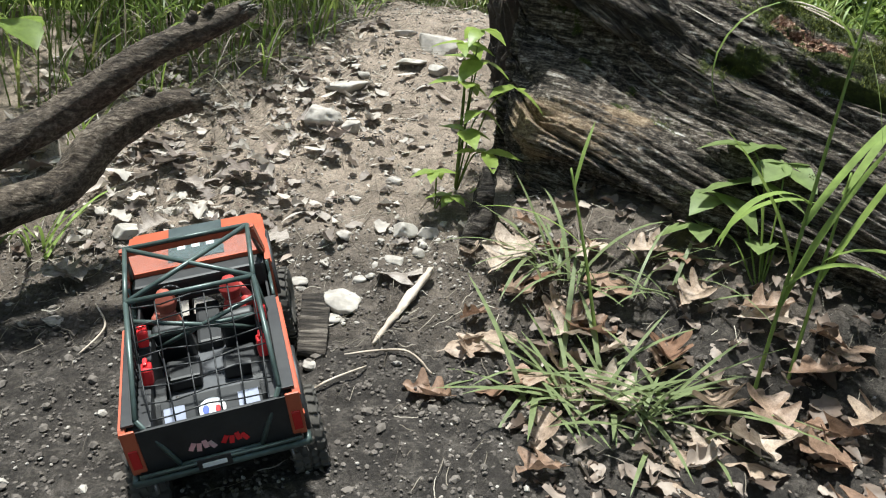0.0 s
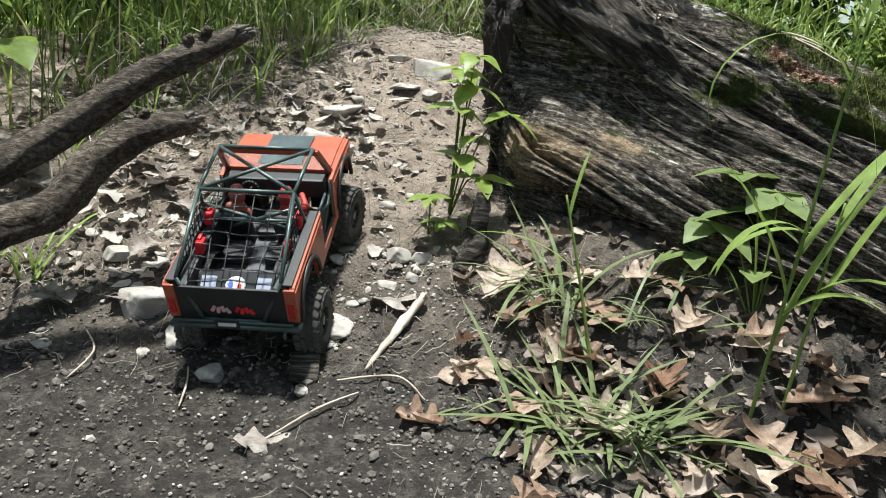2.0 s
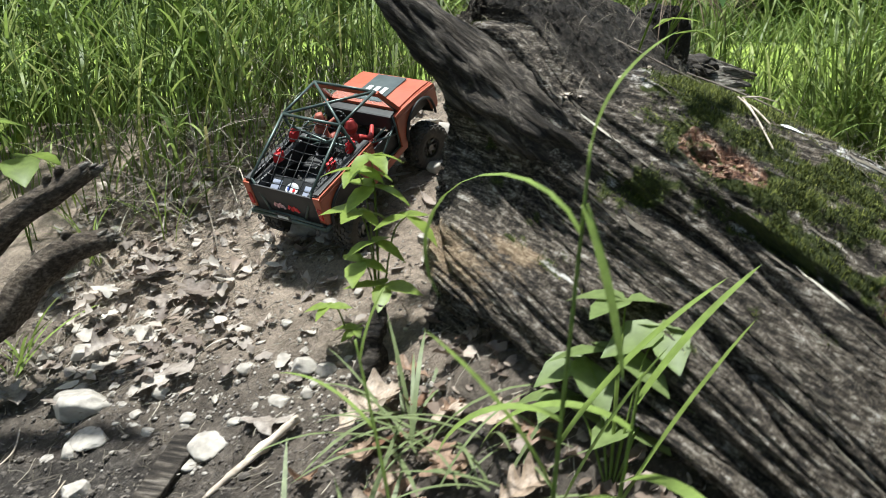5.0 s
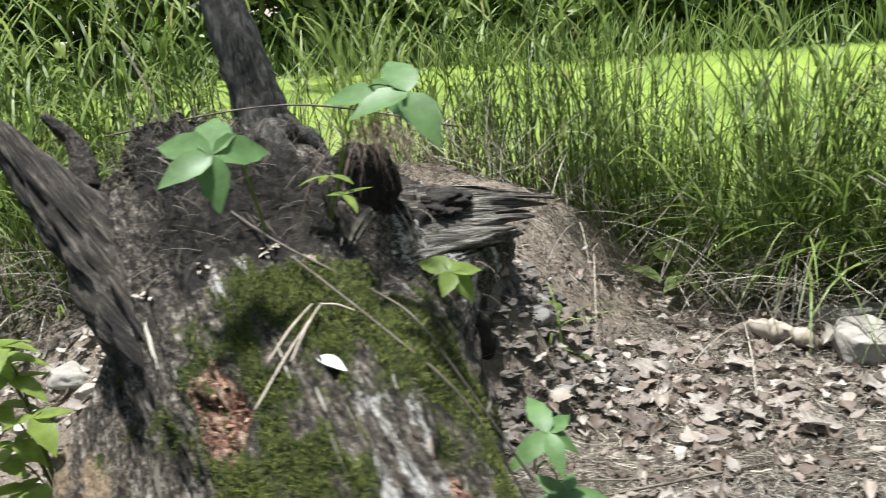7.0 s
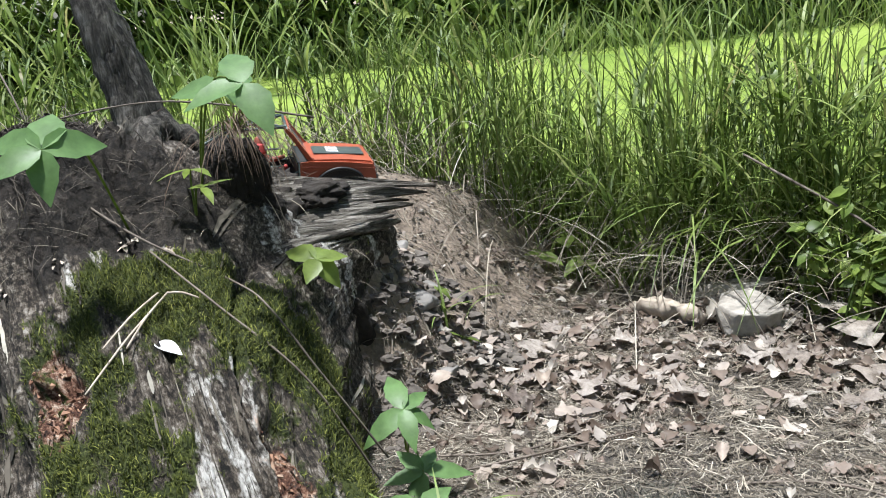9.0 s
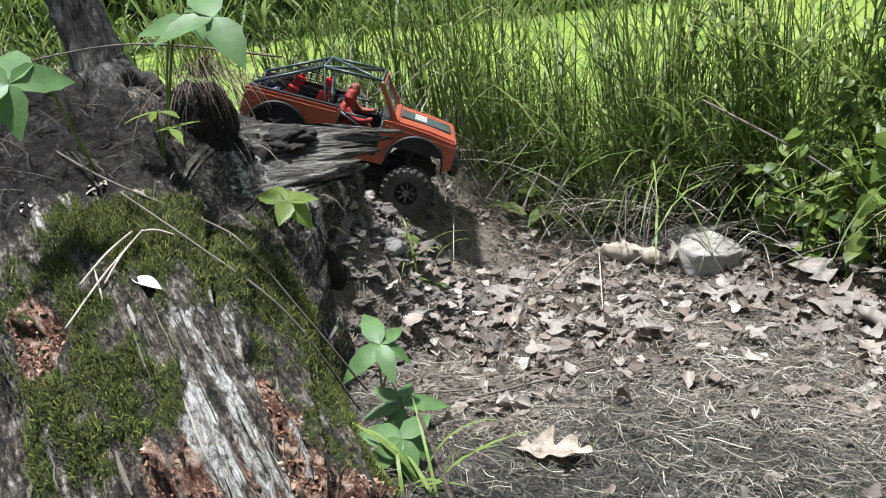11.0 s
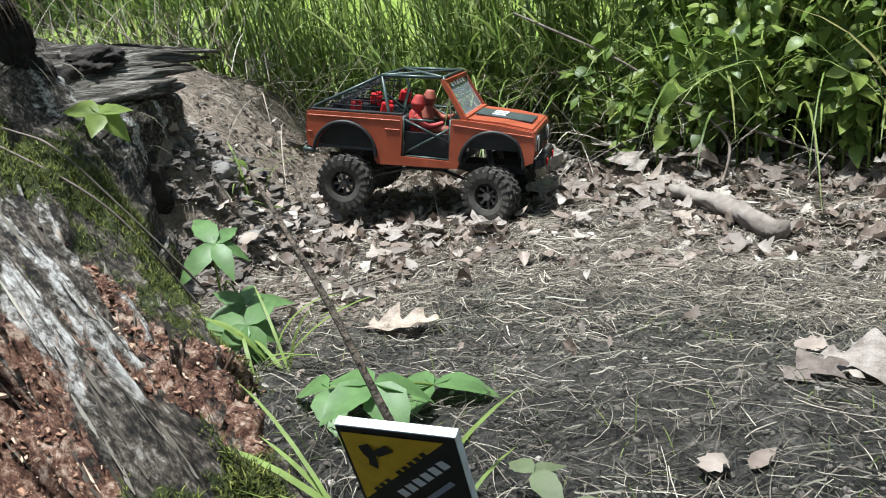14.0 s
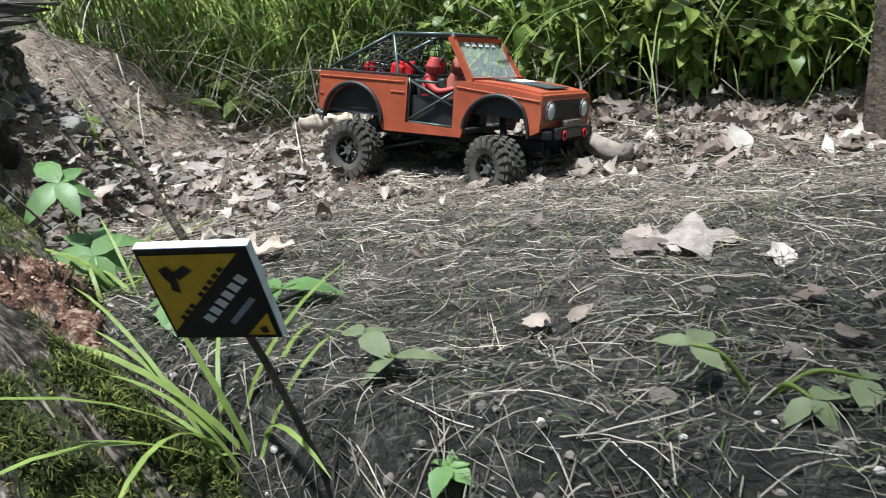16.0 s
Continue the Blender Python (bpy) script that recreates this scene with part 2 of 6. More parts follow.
GREYWOOD = fibre("grey_wood", [(0.38, (0.03, 0.024, 0.02)), (0.47, (0.09, 0.077, 0.064)), (0.54, (0.20, 0.178, 0.152)), (0.64, (0.44, 0.405, 0.36))], (0.6, 8, 8))
SPUR = fibre("spur_wood", [(0.40, (0.008, 0.006, 0.005)), (0.48, (0.030, 0.024, 0.019)), (0.55, (0.075, 0.061, 0.049)), (0.65, (0.22, 0.19, 0.16))], (0.5, 6, 6), 20)
BRANCH = fibre("branch_bark", [(0.38, (0.022, 0.016, 0.012)), (0.47, (0.060, 0.045, 0.033)), (0.54, (0.115, 0.09, 0.068)), (0.64, (0.25, 0.205, 0.16))], (1.6, 5, 4), 34)
GREY_BARK = fibre("grey_bark", [(0.38, (0.02, 0.017, 0.014)), (0.47, (0.07, 0.062, 0.053)), (0.54, (0.16, 0.145, 0.125)), (0.64, (0.33, 0.30, 0.27))], (7, 7, 1.2), 14)
STICK = varied("bare_stick", (0.08, 0.06, 0.048), (0.22, 0.18, 0.15), 50, 0.8, relief=0.5)
PALE_WOOD = varied("weathered_branch", (0.13, 0.105, 0.088), (0.34, 0.295, 0.255), 45, 0.8, relief=0.7, size=0.004)
DRIFT = varied("dry_wood", (0.25, 0.19, 0.14), (0.55, 0.47, 0.39), 60, 0.8, relief=0.5)
ORANGE = varied("orange_paint", (0.32, 0.068, 0.032), (0.39, 0.092, 0.044), 40, 0.38, relief=0.05, spec=0.5)
BLACK = varied("black_plastic", (0.010, 0.010, 0.011), (0.028, 0.028, 0.028), 60, 0.5, relief=0.15)
RUBBER = varied("rubber", (0.03, 0.027, 0.024), (0.095, 0.085, 0.072), 60, 0.85, relief=0.4)
CAGE = varied("cage_paint", (0.035, 0.05, 0.045), (0.09, 0.12, 0.11), 80, 0.4, 0.3, relief=0.1)
CHROME = varied("dull_metal", (0.07, 0.066, 0.062), (0.22, 0.21, 0.20), 80, 0.5, 0.7, relief=0.1)
RED = varied("red_plastic", (0.55, 0.015, 0.02), (0.68, 0.03, 0.035), 60, 0.4, relief=0.08)
WHITE = varied("white_print", (0.62, 0.62, 0.62), (0.8, 0.8, 0.8), 60, 0.5, relief=0.05)
TAN = varied("tan_plastic", (0.22, 0.045, 0.03), (0.36, 0.11, 0.07), 60, 0.6, relief=0.1)
YELLOW = varied("yellow_print", (0.62, 0.38, 0.02), (0.72, 0.46, 0.04), 60, 0.5, relief=0.05)
BLUE = varied("blue_print", (0.05, 0.08, 0.35), (0.10, 0.14, 0.45), 60, 0.5, relief=0.05)
GREYBLUE = varied("grey_blue_print", (0.25, 0.27, 0.36), (0.36, 0.38, 0.46), 60, 0.5, relief=0.05)
LENS = varied("red_lens", (0.35, 0.01, 0.01), (0.45, 0.02, 0.02), 60, 0.2, relief=0.05)


def clear_glass():
    m, nt, b = material("windscreen_film", 0.06, 0, 0.5)
    b.inputs["Base Color"].default_value = (0.75, 0.84, 0.84, 1)
    clear = nt.nodes.new("ShaderNodeBsdfTransparent")
    clear.inputs[0].default_value = (0.92, 0.97, 0.97, 1)
    ms = nt.nodes.new("ShaderNodeMixShader")
    ms.inputs[0].default_value = 0.3
    nt.links.new(clear.outputs[0], ms.inputs[1])
    nt.links.new(b.outputs[0], ms.inputs[2])
    nt.links.new(ms.outputs[0], nt.nodes["Material Output"].inputs[0])
    return m


GLASS = clear_glass()

# ---- building helpers ----


def ob_from(name, verts, faces, mat, parent=None, label="", smooth=False):
    me = bpy.data.meshes.new(name)
    me.from_pydata([tuple(v) for v in verts], [], faces)
    me.update()
    me.materials.append(mat)
    if smooth:
        me.polygons.foreach_set("use_smooth", [True] * len(me.polygons))
    ob = new(name, me)
    if parent:
        ob.parent = parent
    if label:
        ob["label"] = label
    return ob


def part(name, bm, mat, parent=None, label="", smooth=False):
    """Links a bmesh as one mesh object under a thing or a part."""
    me = bpy.data.meshes.new(name)
    bm.to_mesh(me)
    bm.free()
    me.materials.append(mat)
    if smooth:
        me.polygons.foreach_set("use_smooth", [True] * len(me.polygons))
    ob = new(name, me)
    if parent:
        ob.parent = parent
    if label:
        ob["label"] = label
    return ob


def empty(name, m, label, category, group=""):
    ob = new(name)
    ob.empty_display_size = 0.02
    ob.matrix_world = m
    return tagged(ob, label, category, group)


def box(bm, centre, size, turn=None, bevel=0.0):
    m = Matrix.Translation(centre) @ (turn.to_4x4() if turn else Matrix.Identity(4)) @ Matrix.Diagonal((*size, 1))
    got = bmesh.ops.create_cube(bm, size=1, matrix=m)["verts"]
    if bevel:
        edges = list({e for v in got for e in v.link_edges})
        bmesh.ops.bevel(bm, geom=edges, offset=bevel, segments=2, affect="EDGES", profile=0.6)
    return bm


def tube(bm, a, b, r, r2=None, seg=8):
    a, b = Vector(a), Vector(b)
    d = b - a
    m = Matrix.Translation((a + b) / 2) @ d.to_track_quat("Z", "Y").to_matrix().to_4x4()
    bmesh.ops.create_cone(bm, segments=seg, radius1=r, radius2=r if r2 is None else r2, depth=d.length, cap_ends=True, matrix=m)
    return bm


def slab(bm, outline, y0, y1):
    """An outline in x and z, given depth from y0 to y1."""
    a = [bm.verts.new((x, y0, z)) for x, z in outline]
    b = [bm.verts.new((x, y1, z)) for x, z in outline]
    bm.faces.new(a)
    bm.faces.new(b[::-1])
    n = len(a)
    for i in range(n):
        bm.faces.new((a[i], b[i], b[(i + 1) % n], a[(i + 1) % n]))
    bmesh.ops.recalc_face_normals(bm, faces=bm.faces[:])
    return bm


class Heap:
    """Many small pieces gathered into one mesh."""

    def __init__(self):
        self.v, self.f = [], []

    def add(self, verts, faces, m=None):
        n = len(self.v)
        self.v += [tuple(m @ Vector(p)) for p in verts] if m else verts
        self.f += [tuple(i + n for i in q) for q in faces]

    def make(self, name, mat, parent=None, label="", smooth=True):
        return ob_from(name, self.v, self.f, mat, parent, label, smooth)


def blade(base, heading, length, width, lean, droop, n=6):
    """A grass blade: a strip that leans out and droops at its tip."""
    out = (math.cos(heading), math.sin(heading))
    side = (-out[1], out[0])
    verts, a, x, z = [], lean, 0.0, 0.0
    for i in range(n + 1):
        s = i / n
        w = width * (0.55 + 0.9 * s) * (1 - s) ** 0.6 if s < 1 else 0.0003
        w = min(w, width) / 2
        c = (base[0] + out[0] * x, base[1] + out[1] * x, base[2] + z)
        verts.append((c[0] - side[0] * w, c[1] - side[1] * w, c[2]))
        verts.append((c[0] + side[0] * w, c[1] + side[1] * w, c[2]))
        x += length / n * math.sin(a)
        z += length / n * math.cos(a)
        a += droop / n
    return verts, [(2 * i, 2 * i + 1, 2 * i + 3, 2 * i + 2) for i in range(n)]


def ovate(length, width, fold=0.25, bend=0.3, n=7, tooth=0.0):
    """An egg-shaped pointed leaf along +x, its halves raised about the midrib."""
    verts, faces = [], []
    for i in range(n + 1):
        s = i / n
        w = width / 2 * math.sin(math.pi * min(1, s * 1.02) ** 0.75) ** 0.9 * (1 + tooth * (i % 2 - 0.5)) if 0 < s < 1 else 0.0004
        z = -bend * length * s * s
        verts += [(length * s, -w, z + fold * w), (length * s, 0, z), (length * s, w, z + fold * w)]
    for i in range(n):
        k = 3 * i
        faces += [(k, k + 3, k + 4, k + 1), (k + 1, k + 4, k + 5, k + 2)]
    return verts, faces


def oak(length, rnd, curl=0.3, n=14):
    """A dry oak leaf along +x: pointed lobes parted by deep notches, a short stalk, curled and rolled at its edges."""
    verts, faces = [], []
    p, waves, fat = rnd.uniform(-0.5, 0.5), rnd.choice((2.5, 3.0, 3.5)), rnd.uniform(0.36, 0.50)
    deep, sharp = (0.70, 1.7) if n > 20 else (0.35, 1.0)
    roll, c1, c2 = rnd.uniform(-1.2, 2.2), rnd.uniform(0, 6), rnd.uniform(-0.5, 0.5)
    for i in range(n + 1):
        s = i / n
        e = max(0.0, (s - 0.10) / 0.90) if n > 20 else s
        env = fat * math.sin(math.pi * e ** 0.85) ** 0.75 if 0 < e < 1 else 0.0
        z = curl * length * (0.30 * math.sin(3.0 * s + c1) + c2 * s * s)
        for side in (-1, -0.5, 0, 0.5, 1):
            notch = (0.5 + 0.5 * math.cos(2 * math.pi * waves * s ** 0.9 + p * side)) ** sharp
            w = env * (1 - deep * notch + 0.07 * math.sin(37 * s + side + c1) * (1 - notch)) * length + 0.010 * length
            w *= abs(side)
            ripple = 0.5 * math.sin(9 * s + 2 * side + c1) + 0.25 * math.sin(23 * s + 3 * side)
            verts.append((length * s + 0.22 * w * (1 - notch), (1 if side > 0 else -1) * w * (1 - 0.12 * abs(roll)), z + curl * w * (0.3 + (roll + ripple) * abs(side))))
    for i in range(n):
        for j in range(4):
            k = 5 * i + j
            faces.append((k, k + 5, k + 6, k + 1))
    return verts, faces


def limb(points, radii, seg=10, rough=0.0, seed=0.0, knob=0.5):
    """A knotty limb through the points, as vertices and faces."""
    pts, verts, faces = [Vector(p) for p in points], [], []
    fine = []
    for i in range(len(pts) - 1):
        p0, p1, p2, p3 = pts[max(0, i - 1)], pts[i], pts[i + 1], pts[min(len(pts) - 1, i + 2)]
        for k in range(8):
            t = k / 8
            q = 0.5 * ((2 * p1) + (p2 - p0) * t + (2 * p0 - 5 * p1 + 4 * p2 - p3) * t * t + (3 * p1 - p0 - 3 * p2 + p3) * t ** 3)
            fine.append((q, radii[i] + (radii[i + 1] - radii[i]) * t))
    fine.append((pts[-1], radii[-1]))
    for i, (p, r) in enumerate(fine):
        d = (fine[min(i + 1, len(fine) - 1)][0] - fine[max(0, i - 1)][0]).normalized()
        q = d.to_track_quat("Z", "Y")
        for j in range(seg):
            a = 2 * math.pi * j / seg
            o = Vector((math.cos(a), math.sin(a), 0))
            rr = r * (1 + rough * noise.noise((6 * o.x + seed, 6 * o.y, 9 * i / len(fine))) + knob * rough * noise.noise((seed, 3 * o.x, 40 * i / len(fine))))
            verts.append(tuple(p + (q @ o) * rr))
    for i in range(len(fine) - 1):
        for j in range(seg):
            k = (j + 1) % seg
            faces.append((i * seg + j, i * seg + k, (i + 1) * seg + k, (i + 1) * seg + j))
    faces.append(tuple(range(seg))[::-1])
    faces.append(tuple(range((len(fine) - 1) * seg, len(fine) * seg)))
    return verts, faces


def upright(rnd, tilt=0.5):
    return Euler((rnd.uniform(-tilt, tilt), rnd.uniform(-tilt, tilt), rnd.uniform(0, 6.283))).to_matrix().to_4x4()

# ---- the lie of the land ----
AX, AY, DX, DY = 0.349, 1.977, 0.88, -0.475   # the log's axis on plan


def step(a, b, v):
    v = min(1.0, max(0.0, (v - a) / (b - a)))
    return v * v * (3 - 2 * v)


def soft_pos(v, k=0.12):
    return k * math.log1p(math.exp(min(40.0, v / k)))


def shore(x):
    """How far off the water's edge lies, at that x."""
    return 4.1 + 0.5 * min(0.0, x) + 0.12 * math.sin(1.9 * x)


def land(x, y):
    """Height of the ground: a muddy low side, a lane that climbs to a crest behind the log, a flat that tilts up towards the viewer."""
    left = 0.13 + 0.45 * soft_pos(y - 1.28) - 0.45 * soft_pos(y - 2.58, 0.1) + 0.10 * step(-0.9, 0.3, x) - 0.035
    right = 0.435 + 0.21 * soft_pos(2.45 - y, 0.1) - 0.05 * soft_pos(y - 2.6, 0.1)
    if y > 2.3:
        edge = 0.62
    elif y > 1.977:
        edge = 0.349 + (y - 1.977) / 0.323 * 0.271
    else:
        edge = 0.349 + (1.977 - y) * 1.853
    h = left + (right - left) * step(-0.3, 0.27, x - edge)
    across = DX * (y - AY) - DY * (x - AX)
    if y < 2.0:
        h += 0.13 * math.exp(-((across + 0.28) / 0.22) ** 2) * step(0.05, 0.5, x)
    h -= 0.30 * soft_pos(y - 2.85, 0.06) * step(-0.1, 0.25, x) * step(0.95, 0.6, x)
    h += 0.022 * noise.noise((9 * x, 9 * y, 4)) * step(1.3, 1.9, y) * step(0.95, 0.6, x)
    near = math.exp(-((x - 0.61) / 0.15) ** 2 - ((y - 2.36) / 0.16) ** 2)
    h += near * (0.25 + 0.05 * noise.noise((13 * x, 13 * y, 2)) + 0.03 * noise.noise((31 * x, 31 * y, 2)))
    fall = step(-0.95, 0.1, y - shore(x))
    h = h * (1 - fall) - 0.12 * fall
    far = math.hypot(x, y - 2)
    if far > 2.5:
        h += (0.35 - h) * step(2.5, 7, far) * step(0.5, -1.5, y - shore(x))
    bank = math.hypot(x + 2, y - 4) - 11 - 1.5 * math.sin(0.35 * x)
    if bank > -2 and y > 2:
        h += 0.9 * step(-0.5, 5, bank)
    h += 0.02 * noise.noise((1.7 * x, 1.7 * y, 3))
    if far < 6:
        h += 0.010 * noise.noise((6 * x, 6 * y, 1))
    if y < 1.7 and x < 0.9 and far < 2.6:
        h += 0.018 * max(0, noise.noise((11 * x, 11 * y, 6))) + 0.012 * max(0, noise.noise((27 * x, 27 * y, 9))) + 0.006 * noise.noise((60 * x, 60 * y, 5))
    if far < 2.6:
        h += 0.006 * noise.noise((19 * x, 19 * y, 7)) + 0.004 * noise.noise((48 * x, 48 * y, 2))
    return h

# ---- ground and water ----


def spread(lo, hi, fine_lo, fine_hi, d):
    """Grid lines: fine within the middle stretch, ever wider outside it."""
    mid = list(np.arange(fine_lo, fine_hi, d))
    up, v, s = [], fine_hi, d
    while v < hi:
        up.append(v)
        s *= 1.16
        v += s
    down, v, s = [], fine_lo, d
    while v > lo:
        s *= 1.16
        v -= s
        down.append(v)
    return down[::-1] + mid + up + [hi]


def build_ground():
    xs, ys = spread(-80, 80, -1.1, 2.3, 0.014), spread(-60, 90, 0.8, 3.4, 0.014)
    verts = [(x, y, land(x, y)) for y in ys for x in xs]
    n = len(xs)
    faces = [(j * n + i, j * n + i + 1, (j + 1) * n + i + 1, (j + 1) * n + i) for j in range(len(ys) - 1) for i in range(n - 1)]
    tagged(ob_from("ground", verts, faces, SOIL, smooth=True), "dark mud and dry brown dirt with crumbs on a pond bank", "ground", kind="structure")


def build_pond():
    bm = bmesh.new()
    bmesh.ops.create_grid(bm, x_segments=2, y_segments=2, size=1, matrix=Matrix.Translation((0, 43, 0)) @ Matrix.Diagonal((60, 42, 1, 1)))
    tagged(part("water", bm, WEED), "still pond covered with bright yellow-green duckweed", "pond", kind="structure")


build_ground()
build_pond()

# ---- the fallen log ----
FAR_CUT = [(0.40, -0.52), (0.38, -0.34), (0.30, -0.17), (0.15, -0.04), (0.0, 0.0), (-0.11, -0.04), (-0.155, -0.14), (-0.165, -0.27), (-0.27, -0.33), (-0.31, -0.41), (-0.25, -0.47), (-0.29, -0.54), (-0.36, -0.66)]
NEAR_CUT = [(0.26, -0.40), (0.23, -0.24), (0.17, -0.09), (0.08, -0.015), (0.0, 0.0), (-0.10, -0.03), (-0.19, -0.10), (-0.26, -0.19), (-0.31, -0.28), (-0.335, -0.34), (-0.29, -0.40), (-0.25, -0.46), (-0.28, -0.56)]


def log_point(u, s):
    """A point of the log's skin: u along it, s from 0 (right foot) over the top to 1 (left foot)."""
    k = step(0.25, 0.75, u)
    x = s * (len(FAR_CUT) - 1)
    i = min(int(x), len(FAR_CUT) - 2)
    t = x - i

    def at(cut):
        p = [cut[max(0, min(len(cut) - 1, i + d))] for d in (-1, 0, 1, 2)]
        return [0.5 * ((2 * p[1][c]) + (p[2][c] - p[0][c]) * t + (2 * p[0][c] - 5 * p[1][c] + 4 * p[2][c] - p[3][c]) * t * t + (3 * p[1][c] - p[0][c] - 3 * p[2][c] + p[3][c]) * t ** 3) for c in (0, 1)]

    a, b = at(FAR_CUT), at(NEAR_CUT)
    across, drop = a[0] + (b[0] - a[0]) * k, a[1] + (b[1] - a[1]) * k
    top = 0.965 - 0.29 * soft_pos(u - 0.12, 0.08) - 0.03 * soft_pos(u - 0.6, 0.1) - 0.5 * soft_pos(u - 1.02, 0.05)
    if across > 0:
        across *= 1 - 0.2 * step(0.2, 0.42, u)
        across *= 1 + 0.95 * math.exp(-((u - 0.05) / 0.11) ** 2) * math.exp(-((s - 0.19) / 0.07) ** 2)
    elif across < -0.15:
        across += (-0.15 - across) * 0.8 * step(0.02, -0.16, u)
    drop += 0.10 * step(0.22, 0.0, u) * math.exp(-((across - 0.06) / 0.26) ** 4)
    if across > 0:
        across *= 1 - 0.62 * step(0.7, 1.1, u)
    if u < -0.1:
        u = -0.1 + (u + 0.1) * (0.2 + 0.8 * step(0.0, 0.2, across))
    return u, across, top + drop


def log_cover(u, ac, z):
    """What covers the log at a place of its skin: moss, rot, bleached wood, root earth and the tan ledge, 0 to 1 each."""
    def spot(cu, ca, ru, ra):
        return math.exp(-((u - cu) / ru) ** 2 - ((ac - ca) / ra) ** 2)

    n1, n2 = noise.noise((6 * u, 9 * ac, 2 + 4 * z)), noise.noise((15 * u, 22 * ac, 9 + 9 * z))
    n2 += 0.8 * noise.noise((42 * u, 60 * ac, 5 + 30 * z)) + 0.5 * noise.noise((95 * u, 130 * ac, 1))
    line = noise.noise((2.4 * u, 30 * (ac + 0.10 * u) + 8 * z, 3)) + 0.6 * noise.noise((5 * u, 70 * (ac + 0.10 * u) + 8 * z, 8))
    top = step(-0.20, -0.10, ac)
    bleach = 1.15 * step(0.42, 0.56, u) * step(1.0, 0.82, u) * spot(u, 0.075 - 0.24 * (u - 0.5), 1, 0.05) + 0.5 * spot(0.55, 0.17, 0.05, 0.02) + 0.75 * spot(0.12, 0.30, 0.16, 0.16) + 1.5 * line + 0.4 * n2 - 0.42
    rot = 1.3 * spot(0.48, -0.105, 0.09, 0.03) + 1.0 * spot(0.53, 0.13, 0.035, 0.025) + 1.2 * spot(0.67, 0.075, 0.07, 0.028) + 0.9 * spot(0.80, -0.08, 0.06, 0.05) + 0.85 * step(0.66, 0.86, u) * step(1.06, 0.90, u) * step(-0.24, -0.1, ac) + 0.6 * n1 + 0.6 * line + 0.3 * n2 - 0.22
    bleach -= 0.6 * (1 - top)
    rot -= 0.35 * (1 - top) * step(0.7, 0.5, u)
    rot -= 0.5 * step(0.3, 0.8, bleach)
    moss = 1.15 * spot(0.29, 0.03, 0.09, 0.10) + 0.8 * step(0.16, 0.3, u) * step(1.05, 0.8, u) * spot(u, 0.17, 1, 0.075) + 0.5 * step(0.28, 0.4, u) * step(0.74, 0.6, u) * top + 0.75 * spot(0.63, -0.13, 0.12, 0.06) + 0.5 * spot(0.88, 0.0, 0.04, 0.04) + 0.6 * step(0.88, 1.0, u) + 0.7 * n1 + 0.6 * n2 + 0.8 * line + 0.06
    moss -= 0.35 * (1 - top)
    earth = step(0.25, 0.15, u + 0.07 * n1 + 0.03 * n2 + 0.7 * min(0, ac + 0.04)) * step(-0.14, -0.06, ac) * step(0.24, 0.13, ac + 0.08 * n1)
    ledge = step(-0.20, -0.25, ac) * step(0.34, 0.18, u) * (0.55 + 0.6 * n1 + 0.5 * line) * step(0.42, 0.5, z) * step(0.68, 0.62, z)
    moss -= 0.8 * step(0.3, 0.6, bleach) + 0.8 * step(0.35, 0.6, rot) + earth
    return [min(1.0, max(0.0, k)) for k in (moss, rot * (1 - earth), bleach * (1 - 0.7 * earth), earth, ledge)]


